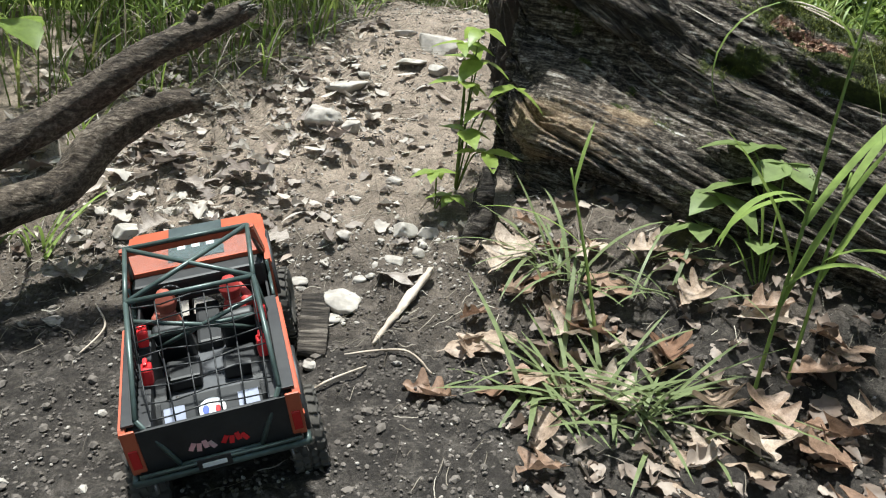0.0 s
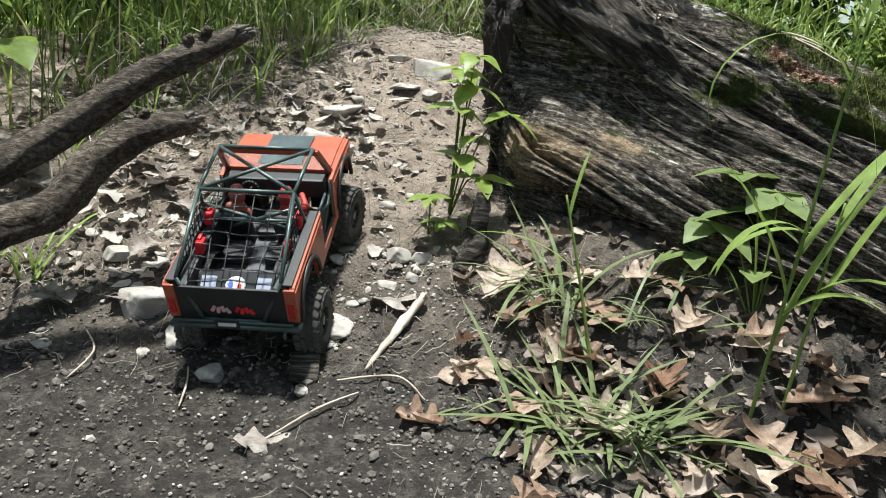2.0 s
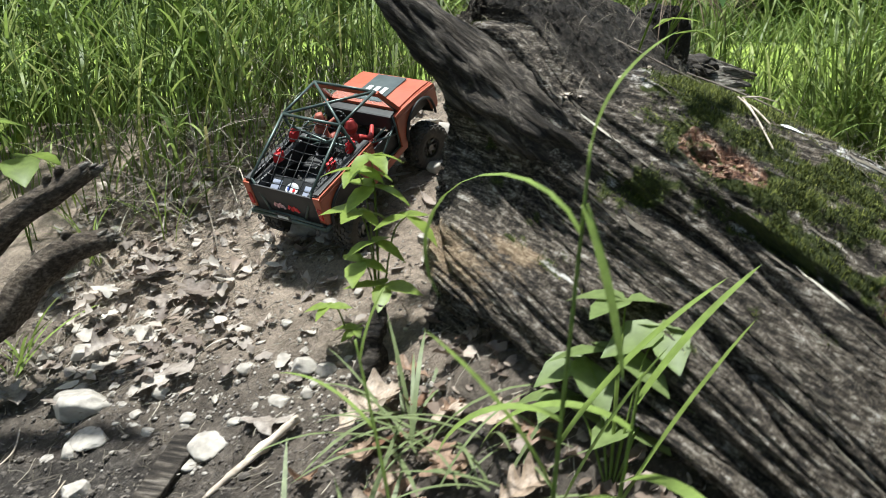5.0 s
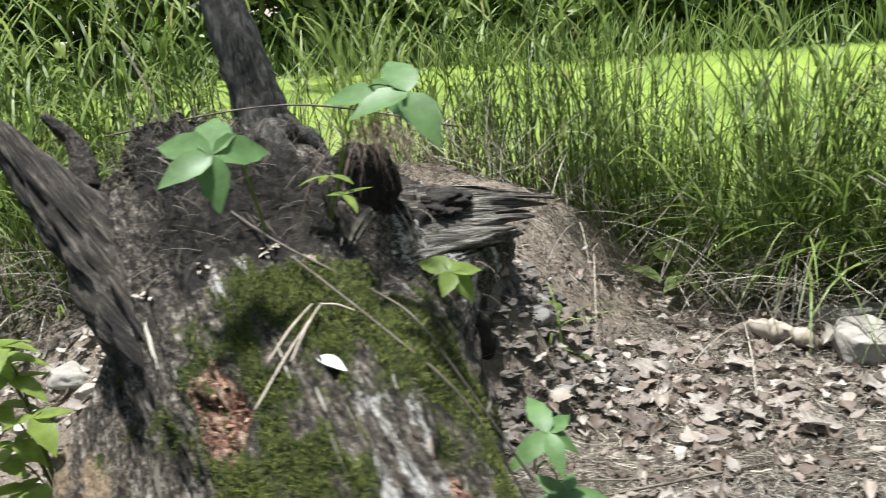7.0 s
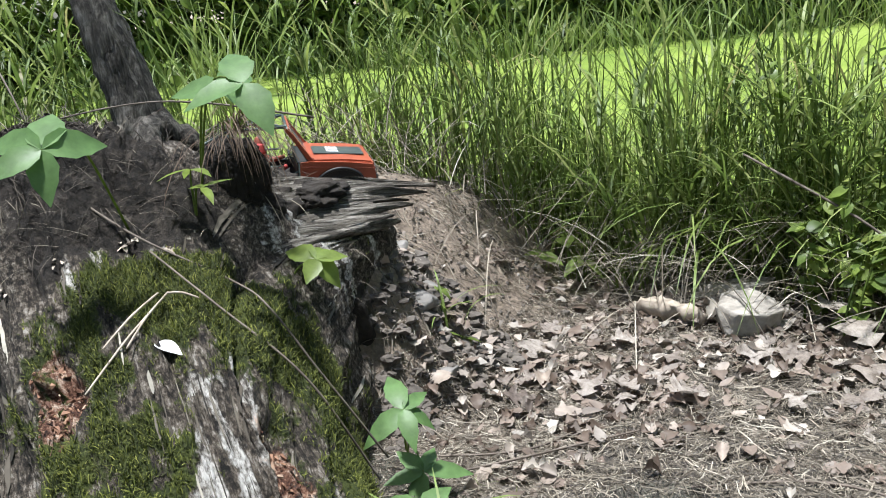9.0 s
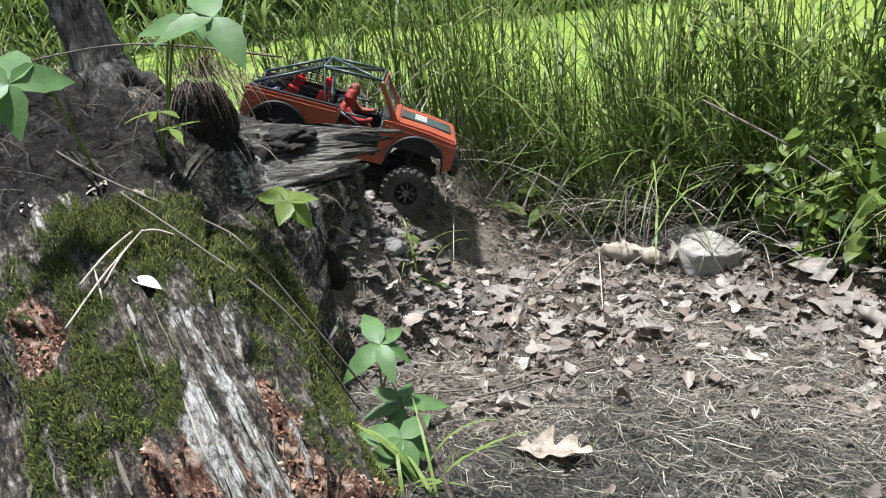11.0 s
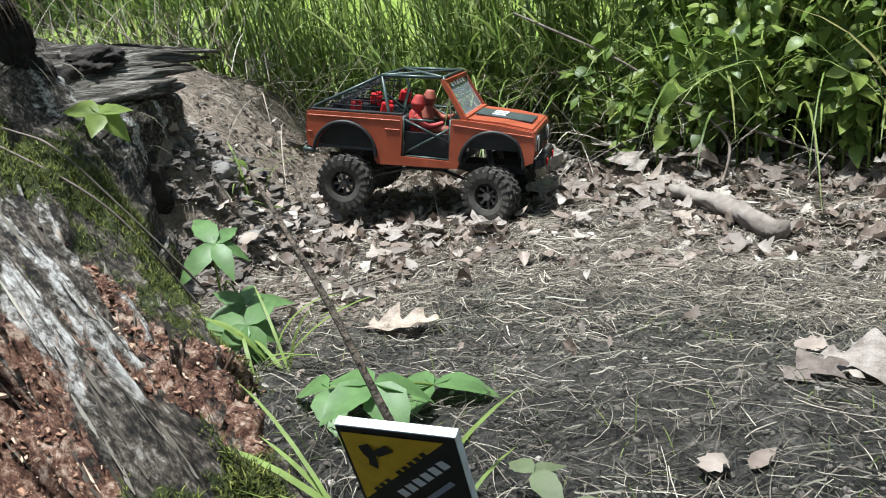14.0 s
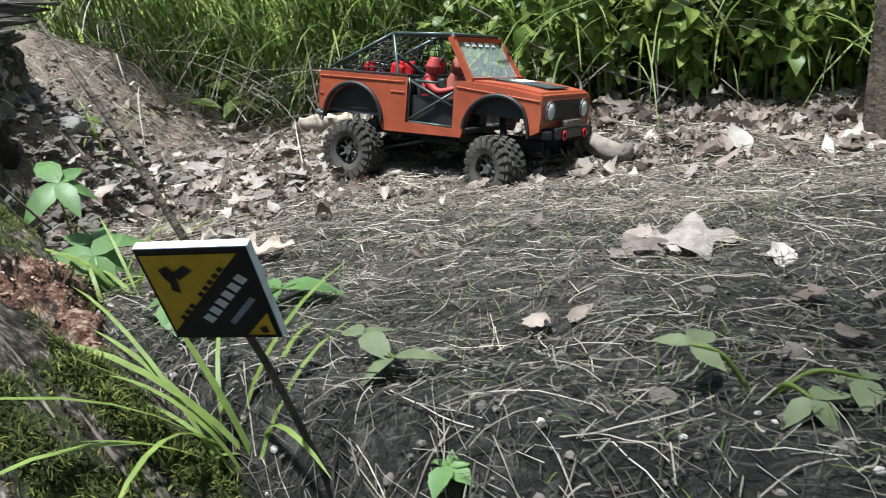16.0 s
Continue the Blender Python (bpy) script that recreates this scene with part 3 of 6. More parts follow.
def build_log():
    """Rotten trunk lying along its own x, root flare at the far end, ragged butt at the near end."""
    nu, ns, lo, hi = 300, 340, -0.28, 1.30
    verts, faces, cover = [], [], []
    for i in range(nu + 1):
        u = lo + (hi - lo) * i / nu
        for j in range(ns + 1):
            s = j / ns
            x, y, z = log_point(u, s)
            cover.append(log_cover(u, y, z))
            mossy, rot, _, clod, _ = cover[-1]
            y0, z0 = log_point(u, min(1, s + 0.01))[1:]
            y1, z1 = log_point(u, max(0, s - 0.01))[1:]
            ty, tz = y0 - y1, z0 - z1
            ln = math.hypot(ty, tz) or 1
            ny, nz = tz / ln, -ty / ln
            g = (s - 0.115 * u) * 9
            d = 0.030 * noise.noise((1.6 * u, g * 0.8, 4)) - 0.045 * max(0, abs(noise.noise((1.1 * u, g * 1.9, 8))) * -1 + 0.11) / 0.11 * (0.5 + noise.noise((3 * u, g, 1)))
            d += 0.014 * noise.noise((2.5 * u, g * 5, 2)) + 0.010 * (0.3 - abs(noise.noise((2.2 * u, g * 11, 3)))) + 0.007 * noise.noise((5 * u, g * 24, 5))
            block = noise.cell((26 * u + 0.8 * noise.noise((9 * u, 9 * y, 1)), 60 * y, 3)) * 0.012 + noise.cell((60 * u, 130 * y + noise.noise((20 * u, 20 * y, 5)), 7)) * 0.006
            d += rot * (0.036 * noise.noise((13 * u, g * 4, 6)) + 1.1 * block + 0.006 * noise.noise((95 * u, g * 24, 2)) - 0.022)
            d += 0.008 * mossy + clod * (0.022 * noise.noise((11 * u, 11 * y, 4)) + 0.014 * noise.noise((30 * u, 30 * y, 9)) + 0.008 * noise.noise((70 * u, 70 * y, 2)))
            if i in (0, nu):
                d -= 0.05
            verts.append((x + (0.03 * noise.noise((g * 3, u, 1)) if i == nu else 0), y + ny * d, z + nz * d))
    n = ns + 1
    for i in range(nu):
        for j in range(ns):
            faces.append((i * n + j, i * n + j + 1, (i + 1) * n + j + 1, (i + 1) * n + j))
    faces.append(tuple(range(n))[::-1])
    faces.append(tuple(range(nu * n, nu * n + n)))
    m = pose(AX, AY, 0, 0, 0, math.degrees(math.atan2(DY, DX)))
    log = empty("fallen_log", m, "huge rotten mossy fallen log with grey grain and red-brown rot", "log")
    trunk = ob_from("trunk", verts, faces, WOOD, log, "", True)
    for k, layer in enumerate(("moss", "rot", "bleach", "earth", "ledge")):
        trunk.data.attributes.new(layer, "FLOAT", "POINT").data.foreach_set("value", [c[k] for c in cover])
    # moss, chips and rot crumbs on the skin
    rnd = random.Random(5)
    moss, chips = Heap(), Heap()
    me = trunk.data
    polys = [p for p in me.polygons if len(p.vertices) == 4]
    for p in polys:
        c, nrm = p.center, p.normal
        mossy, rot, _, _, _ = cover[p.vertices[0]]
        if mossy > 0.36 and nrm.z > -0.1 and c.x < 1.15:
            for _ in range(5 if mossy > 0.7 else 2):
                b = Vector(c) + Vector((rnd.uniform(-0.004, 0.004), rnd.uniform(-0.003, 0.003), -0.001))
                moss.add(*blade(b, rnd.uniform(0, 6.28), rnd.uniform(0.003, 0.006 + 0.009 * mossy), 0.0018, rnd.uniform(0.1, 1.2), 0.9, 2))
        if rot > 0.5 and nrm.z > -0.2 and rnd.random() < 0.42:
            m2 = Matrix.Translation(Vector(c) + nrm * 0.003) @ Euler((rnd.uniform(-0.7, 0.7), rnd.uniform(-0.45, 0.45), rnd.gauss(0, 0.4))).to_matrix().to_4x4()
            big = rnd.choice((0.4, 0.6, 0.8, 1.0, 1.6)) * (1 - 0.45 * step(0.75, 0.95, c.x))
            l, w, h = big * rnd.uniform(0.0016, 0.005), big * rnd.uniform(0.0007, 0.0022), big * rnd.uniform(0.0004, 0.0012)
            chips.add([(-l, -w, -h), (l, -w * 0.7, -h), (l * 0.8, w, -h), (-l, w * 0.6, -h), (-l * 0.7, -w, h), (l * 0.9, 0, h), (-l * 0.6, w, h)], [(0, 1, 5, 4), (1, 2, 5), (2, 3, 6, 5), (3, 0, 4, 6), (4, 5, 6)], m2)
    tagged(moss.make("moss", MOSS, log, "bright green cushion moss"), kind="stuff")
    tagged(chips.make("rot_crumb", ROT, log, "red-brown crumbling rotten wood", False), kind="stuff")
    # split fibres lying along the grain
    grey, red = Heap(), Heap()
    for k in range(1500):
        i, j, c = rnd.randrange(70, nu - 12), rnd.randrange(20, int(0.62 * ns)), rnd.randrange(2, 7)
        if i + 3 * c >= nu:
            continue
        u, s = lo + (hi - lo) * i / nu, j / ns
        mossy, rot, pale, clod, _ = cover[i * n + j]
        rotten = rot > 0.5
        if mossy > 0.5 or clod > 0.4 or (pale < 0.3 and not rotten and rnd.random() < 0.6):
            continue
        if rotten:
            if rnd.random() < 0.45:
                continue
            c = max(2, c // 2)
        w, sh, lift = rnd.uniform(0.12, 0.55), rnd.uniform(0, 0.4), rnd.uniform(0.0008, 0.0035)
        strip = []
        for q in range(c + 1):
            up = Vector((0, 0, lift + (0.003 * rnd.random() if q in (0, c) else 0)))
            jf = 0.62 * q
            a, b = Vector(verts[(i + 3 * q) * n + j + int(jf)]), Vector(verts[(i + 3 * q) * n + j + int(jf) + 1])
            off = jf - int(jf)
            ww = w * (1 - 0.75 * abs(2 * q / c - 1) ** 2)
            strip += [tuple(a.lerp(b, 0.3 + off + sh - ww) + up), tuple(a.lerp(b, 0.3 + off + sh + ww) + up)]
        (red if rotten else grey).add(strip, [(2 * q, 2 * q + 1, 2 * q + 3, 2 * q + 2) for q in range(c)])
    tagged(grey.make("wood_fibre", FIBRE, log, "pale and dark weathered wood fibres"), kind="stuff")
    tagged(red.make("rotten_fibre", ROT_FIBRE, log, "red-brown shreds of rotten wood"), kind="stuff")
    skin = verts
    inv = m.inverted()
    # the torn root spur and the plank-like splinter at the far end
    xs = Vector((-0.574, 0.10, 0.36)).normalized()
    zs = (Vector((0, 0, 1)) - xs * xs.z).normalized()
    spur = Matrix((xs, zs.cross(xs), zs)).transposed().to_4x4()
    spur.translation = (0.56, 1.76, 0.76)
    out = spur.inverted()
    v, f = limb([out @ Vector(p) for p in ((0.56, 1.76, 0.76), (0.42, 1.81, 0.82), (0.26, 1.85, 0.90), (0.11, 1.86, 1.01), (-0.014, 1.861, 1.118))], [0.05, 0.075, 0.064, 0.040, 0.008], 44, 0.5, 3, 0.08)
    ob_from("root_spur", v, f, SPUR, log, "dark pointed splinter of the broken root flare", True).matrix_basis = inv @ spur
    v, f = limb([inv @ Vector(p) for p in ((0.13, 1.92, 0.98), (0.09, 1.95, 1.05), (0.04, 1.93, 1.11))], [0.03, 0.018, 0.006], 14, 0.4, 5, 0.2)
    ob_from("root_spur", v, f, SPUR, log, "", True)
    # the torn sheet of grey wood that points over the step
    a0, a1, b0, b1 = Vector((0.45, 2.20, 0.945)), Vector((0.62, 2.13, 0.825)), Vector((0.715, 2.545, 0.850)), Vector((0.72, 2.45, 0.80))
    start, ahead, over = (a0 + a1) / 2, (b0 + b1 - a0 - a1) / 2, (a1 - a0).normalized()
    xa = ahead.normalized()
    za = xa.cross(over).normalized()
    if za.z < 0:
        za = -za
    fr = Matrix((xa, za.cross(xa), za)).transposed().to_4x4()
    fr.translation = start
    back = fr.inverted()
    verts, faces, nx, ny = [], [], 44, 40
    for top in (1, 0):
        for j in range(ny + 1):
            q = j / ny
            reach = 1.0 if 0.02 < q < 0.12 else 0.78 + 0.34 * noise.noise((q * 9, 3, 1)) + 0.16 * noise.noise((q * 31, 7, 1))
            for i in range(nx + 1):
                s = i / nx * reach
                p = back @ (a0.lerp(a1, q).lerp(b0.lerp(b1, q), s))
                ridge = 0.014 * noise.noise((1.6 * s, 7 * q, 1)) + 0.006 * noise.noise((2.5 * s, 22 * q, 5)) + 0.006 * noise.noise((5 * s, 60 * q, 5))
                verts.append((p.x, p.y, p.z + ridge + 0.010 * math.sin(3.1 * s) - (0 if top else 0.014 - 0.010 * s)))
    m1 = (nx + 1) * (ny + 1)
    for j in range(ny):
        for i in range(nx):
            k = j * (nx + 1) + i
            faces += [(k, k + 1, k + nx + 2, k + nx + 1), (m1 + k, m1 + k + nx + 1, m1 + k + nx + 2, m1 + k + 1)]
    rim = [(i, i + 1) for i in range(nx)] + [(j * (nx + 1) + nx, (j + 1) * (nx + 1) + nx) for j in range(ny)] + [(ny * (nx + 1) + i + 1, ny * (nx + 1) + i) for i in range(nx)]
    faces += [(p, p + m1, q + m1, q) for p, q in rim]
    ob_from("splinter", verts, faces, GREYWOOD, log, "grey weathered ragged splinter of torn wood", True).matrix_basis = inv @ fr
    bm = bmesh.new()
    bmesh.ops.create_icosphere(bm, subdivisions=5, radius=1)
    for q in bm.verts:
        p = q.co.copy()
        d = 1 + 0.3 * noise.noise(1.8 * p) + 0.12 * noise.noise(6 * p) + 0.07 * noise.noise(17 * p)
        q.co = inv @ Vector((0.555 + 0.085 * p.x * d, 2.335 + 0.06 * p.y * d, 0.878 + 0.030 * p.z * d))
    part("root_clod", bm, EARTH, log, "dark lump of earth on the splintered wood", True)
    # earth held by the roots
    hair = Heap()
    for k in range(2600):
        i, j = rnd.randrange(2, int(0.30 * nu)), rnd.randrange(int(0.10 * ns), int(0.56 * ns))
        if cover[i * n + j][3] > 0.4:
            hair.add(*blade(skin[i * n + j], rnd.uniform(0, 6.28), rnd.uniform(0.02, 0.09), 0.0018, rnd.uniform(0.7, 1.7), rnd.uniform(0.2, 1.2), 4))
    for cx, cy, cz, rx, ry, rz, off, count in ((0.36, 2.18, 0.74, 0.25, 0.21, 0.25, 0.0, 900), (0.53, 2.25, 0.66, 0.15, 0.17, 0.16, 9.0, 300), (0.525, 2.185, 0.955, 0.060, 0.05, 0.065, 5.0, 120)):
        bm = bmesh.new()
        bmesh.ops.create_icosphere(bm, subdivisions=6, radius=1)
        o = Vector((off, off, 0))
        for q in bm.verts:
            p = q.co.copy()
            d = 1 + 0.16 * noise.noise(1.8 * p + o) + 0.06 * noise.noise(5 * p + o) + 0.045 * noise.noise(14 * p) + 0.045 * noise.noise(31 * p) + 0.03 * noise.noise(60 * p)
            z = math.copysign(abs(p.z) ** 0.65, p.z)
            wide = (0.86 + 0.22 * step(-0.1, 0.75, z) if off == 0 else 1.08 - 0.16 * step(-0.2, 0.8, z)) * (1 + 0.12 * noise.noise((4.5 * p.x + off, 4.5 * p.y, 0.8 * p.z)) + 0.09 * noise.noise((13 * p.x, 13 * p.y, 1.5 * p.z)))
            q.co = inv @ Vector((cx + rx * p.x * d * wide, cy + ry * p.y * d * wide, cz + rz * z * d))
        bm.verts.ensure_lookup_table()
        for q in rnd.sample(list(bm.verts), count):
            if q.co.z > 0.62:
                hair.add(*blade(q.co, rnd.uniform(0, 6.28), rnd.uniform(0.03, 0.12), 0.002, rnd.uniform(0.6, 2.2), rnd.uniform(0.5, 2.0), 4))
        part("root_earth", bm, EARTH, log, "dark earth clod held by dead roots", True)
    tagged(hair.make("root_hair", ROOT, log, "thin dark dead roots"), kind="stuff")
    return log


build_log()


def build_sapling():
    t = empty("tree_stub", pose(0, 0, 0), "grey leaning young tree trunk growing from the root mass", "tree")
    v, f = limb([(0.30, 2.22, 0.88), (0.285, 2.22, 1.0), (0.255, 2.225, 1.12), (0.20, 2.23, 1.28), (0.12, 2.25, 1.5), (0.06, 2.28, 1.9), (0.04, 2.3, 2.5), (0.06, 2.28, 3.4)], [0.072, 0.052, 0.043, 0.037, 0.034, 0.031, 0.026, 0.015], 22, 0.35, 2)
    ob_from("trunk", v, f, GREY_BARK, t, "grey furrowed bark", True)
    for k, tip in enumerate(((0.43, 2.09, 0.955), (0.22, 2.08, 0.99), (0.40, 2.27, 0.94))):
        v, f = limb([(0.29, 2.22, 1.04), ((0.29 + tip[0]) / 2, (2.22 + tip[1]) / 2, 1.015), tip], [0.034, 0.022, 0.008], 10, 0.4, k)
        ob_from("root", v, f, GREY_BARK, t, "", True)


build_sapling()


# ---- stones, sticks, leaves ----
def stone(x, y, size, label, flat=0.6, seed=0, mat=None, sink=0.3, turn=0.0, long=1.25, group="stones on the bank", fine=4):
    bm = bmesh.new()
    bmesh.ops.create_icosphere(bm, subdivisions=fine, radius=1)
    rs = random.Random(int(1000 * abs(seed)))
    cuts = [(Vector((rs.gauss(0, 1), rs.gauss(0, 1), rs.gauss(0, 0.7))).normalized(), rs.uniform(0.55, 0.85)) for _ in range(9)] + [(Vector((0.1, 0.1, 1)).normalized(), 0.6)]
    for q in bm.verts:
        p = q.co.copy()
        d = 1 + 0.28 * noise.noise(1.3 * p + Vector((seed, 0, 0))) + 0.10 * noise.noise(3.4 * p + Vector((0, seed, 0))) + 0.03 * noise.noise(11 * p)
        p = p * d
        for nrm, lim in cuts:
            over = p.dot(nrm) - lim
            if over > 0:
                p -= nrm * over * 0.92
        p *= 1 + 0.02 * noise.noise(14 * p)
        q.co = (p.x * size / 2 * long ** 0.5, p.y * size / 2 / long ** 0.5, p.z * size / 2 * flat)
    ob = part("stone", bm, mat or STONE, None, "", True)
    z = land(x, y) + size / 2 * flat * (0.7 - 2 * sink * 0.7)
    ob.matrix_world = Matrix.Translation((x, y, z)) @ Euler((0.15 * math.sin(seed), 0.15 * math.cos(3 * seed), radians(turn))).to_matrix().to_4x4()
    return tagged(ob, label, "stone", group)


PALE_S, GREY_S = "pale dusty rounded stone lying on the dirt", "grey stone half sunk in the dirt lane"
for x, y, size, flat, turn, label in (
    (-0.266, 2.04, 0.105, 0.8, 20, GREY_S), (-0.185, 2.02, 0.056, 0.7, 60, GREY_S), (-0.222, 2.18, 0.097, 0.45, 10, GREY_S),
    (0.006, 2.40, 0.137, 0.6, 15, "pale dusty boulder at the top of the lane"), (0.001, 2.25, 0.058, 0.7, 0, GREY_S), (-0.073, 2.28, 0.085, 0.3, -10, GREY_S),
    (-0.132, 1.45, 0.080, 0.55, 110, PALE_S), (-0.03, 1.64, 0.056, 0.8, 30, GREY_S), (0.02, 1.64, 0.05, 0.7, 80, GREY_S),
    (-0.476, 1.50, 0.125, 0.6, 15, PALE_S), (-0.312, 1.31, 0.058, 0.7, 150, PALE_S), (-0.387, 1.415, 0.075, 0.35, 25, PALE_S),
    (-0.278, 1.465, 0.03, 0.7, 0, PALE_S), (-0.323, 1.47, 0.026, 0.7, 45, PALE_S), (-0.157, 1.27, 0.033, 0.6, 90, PALE_S),
    (-0.1, 2.45, 0.07, 0.5, 50, GREY_S), (0.07, 2.02, 0.04, 0.6, 0, GREY_S), (-0.58, 1.62, 0.07, 0.5, 0, PALE_S), (-0.35, 1.6, 0.06, 0.4, 70, PALE_S), (-0.44, 1.68, 0.05, 0.5, 10, PALE_S),
    (0.571, 2.47, 0.105, 0.5, -30, "grey flat stone wedged beside the log"), (0.71, 2.43, 0.075, 0.7, 20, "grey stone beside the log's foot"), (0.60, 2.36, 0.08, 0.6, 70, "grey stone beside the log's foot"),
    (0.66, 2.54, 0.06, 0.6, 40, "small grey stone beside the log's foot"), (0.55, 2.60, 0.07, 0.5, 100, "small grey stone beside the log's foot"), (0.78, 2.52, 0.045, 0.6, 15, "small grey stone beside the log's foot"),
    (0.80, 2.36, 0.05, 0.6, 10, "small grey stone beside the log's foot"),
):
    stone(x, y, size, label, flat, seed=37 * x + 11 * y, turn=turn, mat=DULL_STONE if x > 0.5 else STONE)
stone(1.235, 2.93, 0.175, "big pale boulder in the dead leaves", 0.75, 2.3, sink=0.2, turn=-15, long=1.4)
stone(1.16, 3.15, 0.19, "flat pale slab behind the boulder", 0.35, 5.1, sink=0.15, turn=5, long=1.7)


rub = random.Random(77)
for k in range(64):
    x, y = rub.gauss(-0.40, 0.16), rub.uniform(1.36, 1.78)
    if k > 48:
        x, y = rub.uniform(-0.2, 0.12), rub.uniform(1.4, 2.3)
    stone(x, y, rub.choice((0.014, 0.02, 0.028, 0.04)) * rub.uniform(0.8, 1.2), "small pale stone chip on the muddy slope", rub.uniform(0.4, 0.7), rub.uniform(0, 9), turn=rub.uniform(0, 180), fine=3)


def stick(name, points, radii, mat, label, category="stick", seg=8, rough=0.3, group=""):
    v, f = limb(points, radii, seg, rough, 17 * points[0][0])
    return tagged(ob_from(name, v, f, mat, None, "", True), label, category, group)


def dead_branch(points, radii, label, seed):
    b = empty("branch", Matrix.Translation(points[0]), label, "branch", "dead branches over the mud")
    o = Vector(points[0])
    v, f = limb([Vector(p) - o for p in points], [0.82 * k for k in radii], 24, 0.2, seed, 0.45)
    ob_from("limb", v, f, BRANCH, b, "", True)
    a, c = Vector(points[-1]) - o, Vector(points[-2]) - o
    h, r = Heap(), random.Random(int(seed))
    for k in range(9):
        d = (a - c).normalized() * r.uniform(0.01, 0.04) + Vector((r.gauss(0, 0.006), r.gauss(0, 0.006), r.gauss(0, 0.006)))
        s = a + Vector((r.gauss(0, 0.008), r.gauss(0, 0.008), r.gauss(0, 0.008))) - (a - c).normalized() * 0.01
        h.add(*limb([s, s + d * 0.6, s + d], [0.006, 0.004, 0.001], 6))
    h.make("torn_end", GREYWOOD, b, "pale splintered broken end")
    for k in range(2):
        s = c.lerp(a, r.uniform(-0.5, 0.4)) + Vector((0, 0, radii[-2] * 0.7))
        v, f = limb([s, s + Vector((0.004, -0.006, 0.012)), s + Vector((0.006, -0.008, 0.02))], [0.012, 0.009, 0.005], 8, 0.4)
        ob_from("knot", v, f, BRANCH, b, "", True)


dead_branch([(-0.95, 1.28, 0.30), (-0.76, 1.34, 0.455), (-0.62, 1.40, 0.55), (-0.50, 1.43, 0.655), (-0.42, 1.45, 0.705), (-0.334, 1.466, 0.757)], [0.05, 0.043, 0.036, 0.031, 0.028, 0.020], "thick dark dead branch slanting over the mud", 4)
dead_branch([(-0.95, 1.32, 0.16), (-0.78, 1.40, 0.335), (-0.66, 1.49, 0.40), (-0.61, 1.53, 0.475), (-0.53, 1.57, 0.545), (-0.44, 1.60, 0.575)], [0.055, 0.048, 0.042, 0.045, 0.036, 0.026], "bent dark dead branch with a pale torn end", 7)


def on(x, y, up=0.0):
    return (x, y, land(x, y) + up)


stick("dead_branch", [on(1.56, 2.72, 0.02), on(1.65, 2.58, 0.025), on(1.74, 2.44, 0.02)], [0.009, 0.018, 0.020], PALE_WOOD, "pale grey barkless piece of branch on the leaf litter", "branch", 14, 0.6)
stick("wood_chunk", [on(0.97, 2.96, 0.02), on(1.06, 2.94, 0.03), on(1.15, 2.92, 0.015)], [0.012, 0.025, 0.012], DRIFT, "broken tan piece of rotten wood", "wood", 8, 0.8)
stick("wood_chunk", [on(-0.055, 1.33, 0.006), on(-0.01, 1.42, 0.016), on(0.035, 1.51, 0.02)], [0.003, 0.009, 0.007], DRIFT, "pale torn root sticking out of the mud", "wood", 9, 0.8)
stick("wood_stub", [on(0.12, 1.62, -0.02), on(0.125, 1.64, 0.06), on(0.13, 1.66, 0.12)], [0.03, 0.022, 0.014], SPUR, "dark broken stub below the log", "wood", 10, 0.5)
bm = bmesh.new()
box(bm, (0, 0, 0), (0.055, 0.17, 0.014), None, 0.003)
for q in bm.verts:
    q.co += Vector((0.006 * noise.noise(22 * q.co), 0.012 * noise.noise(30 * q.co), 0.003 * noise.noise(40 * q.co)))
plank = part("plank", bm, SPUR)
plank.matrix_world = Matrix.Translation(on(-0.165, 1.375, 0.012)) @ Euler((radians(14), 0, radians(6))).to_matrix().to_4x4()
tagged(plank, "dark wet broken plank half sunk in the mud", "plank")
TW = "thin dry twig lying on the dirt"
for pts in (((-0.19, 1.145), (-0.12, 1.21), (-0.06, 1.274)), ((-0.342, 1.226), (-0.346, 1.28), (-0.356, 1.325)), ((0.90, 2.10), (1.035, 2.235), (1.11, 2.471)), ((0.95, 2.05), (1.05, 2.2), (1.2, 2.42)),
            ((-0.55, 1.30), (-0.53, 1.36), (-0.57, 1.42)), ((-0.1, 1.30), (0.0, 1.31), (0.05, 1.26)), ((1.3, 2.2), (1.5, 2.3), (1.75, 2.2)), ((0.55, 2.2), (0.6, 2.35), (0.75, 2.5))):
    stick("twig", [on(*p, 0.006 + 0.006 * (i % 2)) for i, p in enumerate(pts)], [0.0016, 0.0022, 0.0013], STICK if pts[0][0] > 0.8 else DRIFT, TW, "twig", 6, 0.3, "twigs on the ground")
VINE = "thin bare vine trailing over the log"
for pts in (((0.33, 1.93, 1.045), (0.55, 1.92, 0.94), (0.72, 1.95, 0.862), (0.80, 1.93, 0.838), (0.88, 1.92, 0.757), (0.95, 1.95, 0.62)), ((0.62, 1.9, 0.918), (0.78, 1.86, 0.866), (0.9, 1.87, 0.775), (0.97, 1.9, 0.62)), ((0.1, 2.0, 1.06), (0.45, 2.1, 1.1), (0.75, 2.15, 1.06)), ((0.25, 2.0, 1.0), (0.3, 1.97, 1.1), (0.2, 2.0, 1.22))):
    stick("vine", pts, [0.0016] * len(pts), STICK, VINE, "vine", 6, 0.3, "vines on the log")
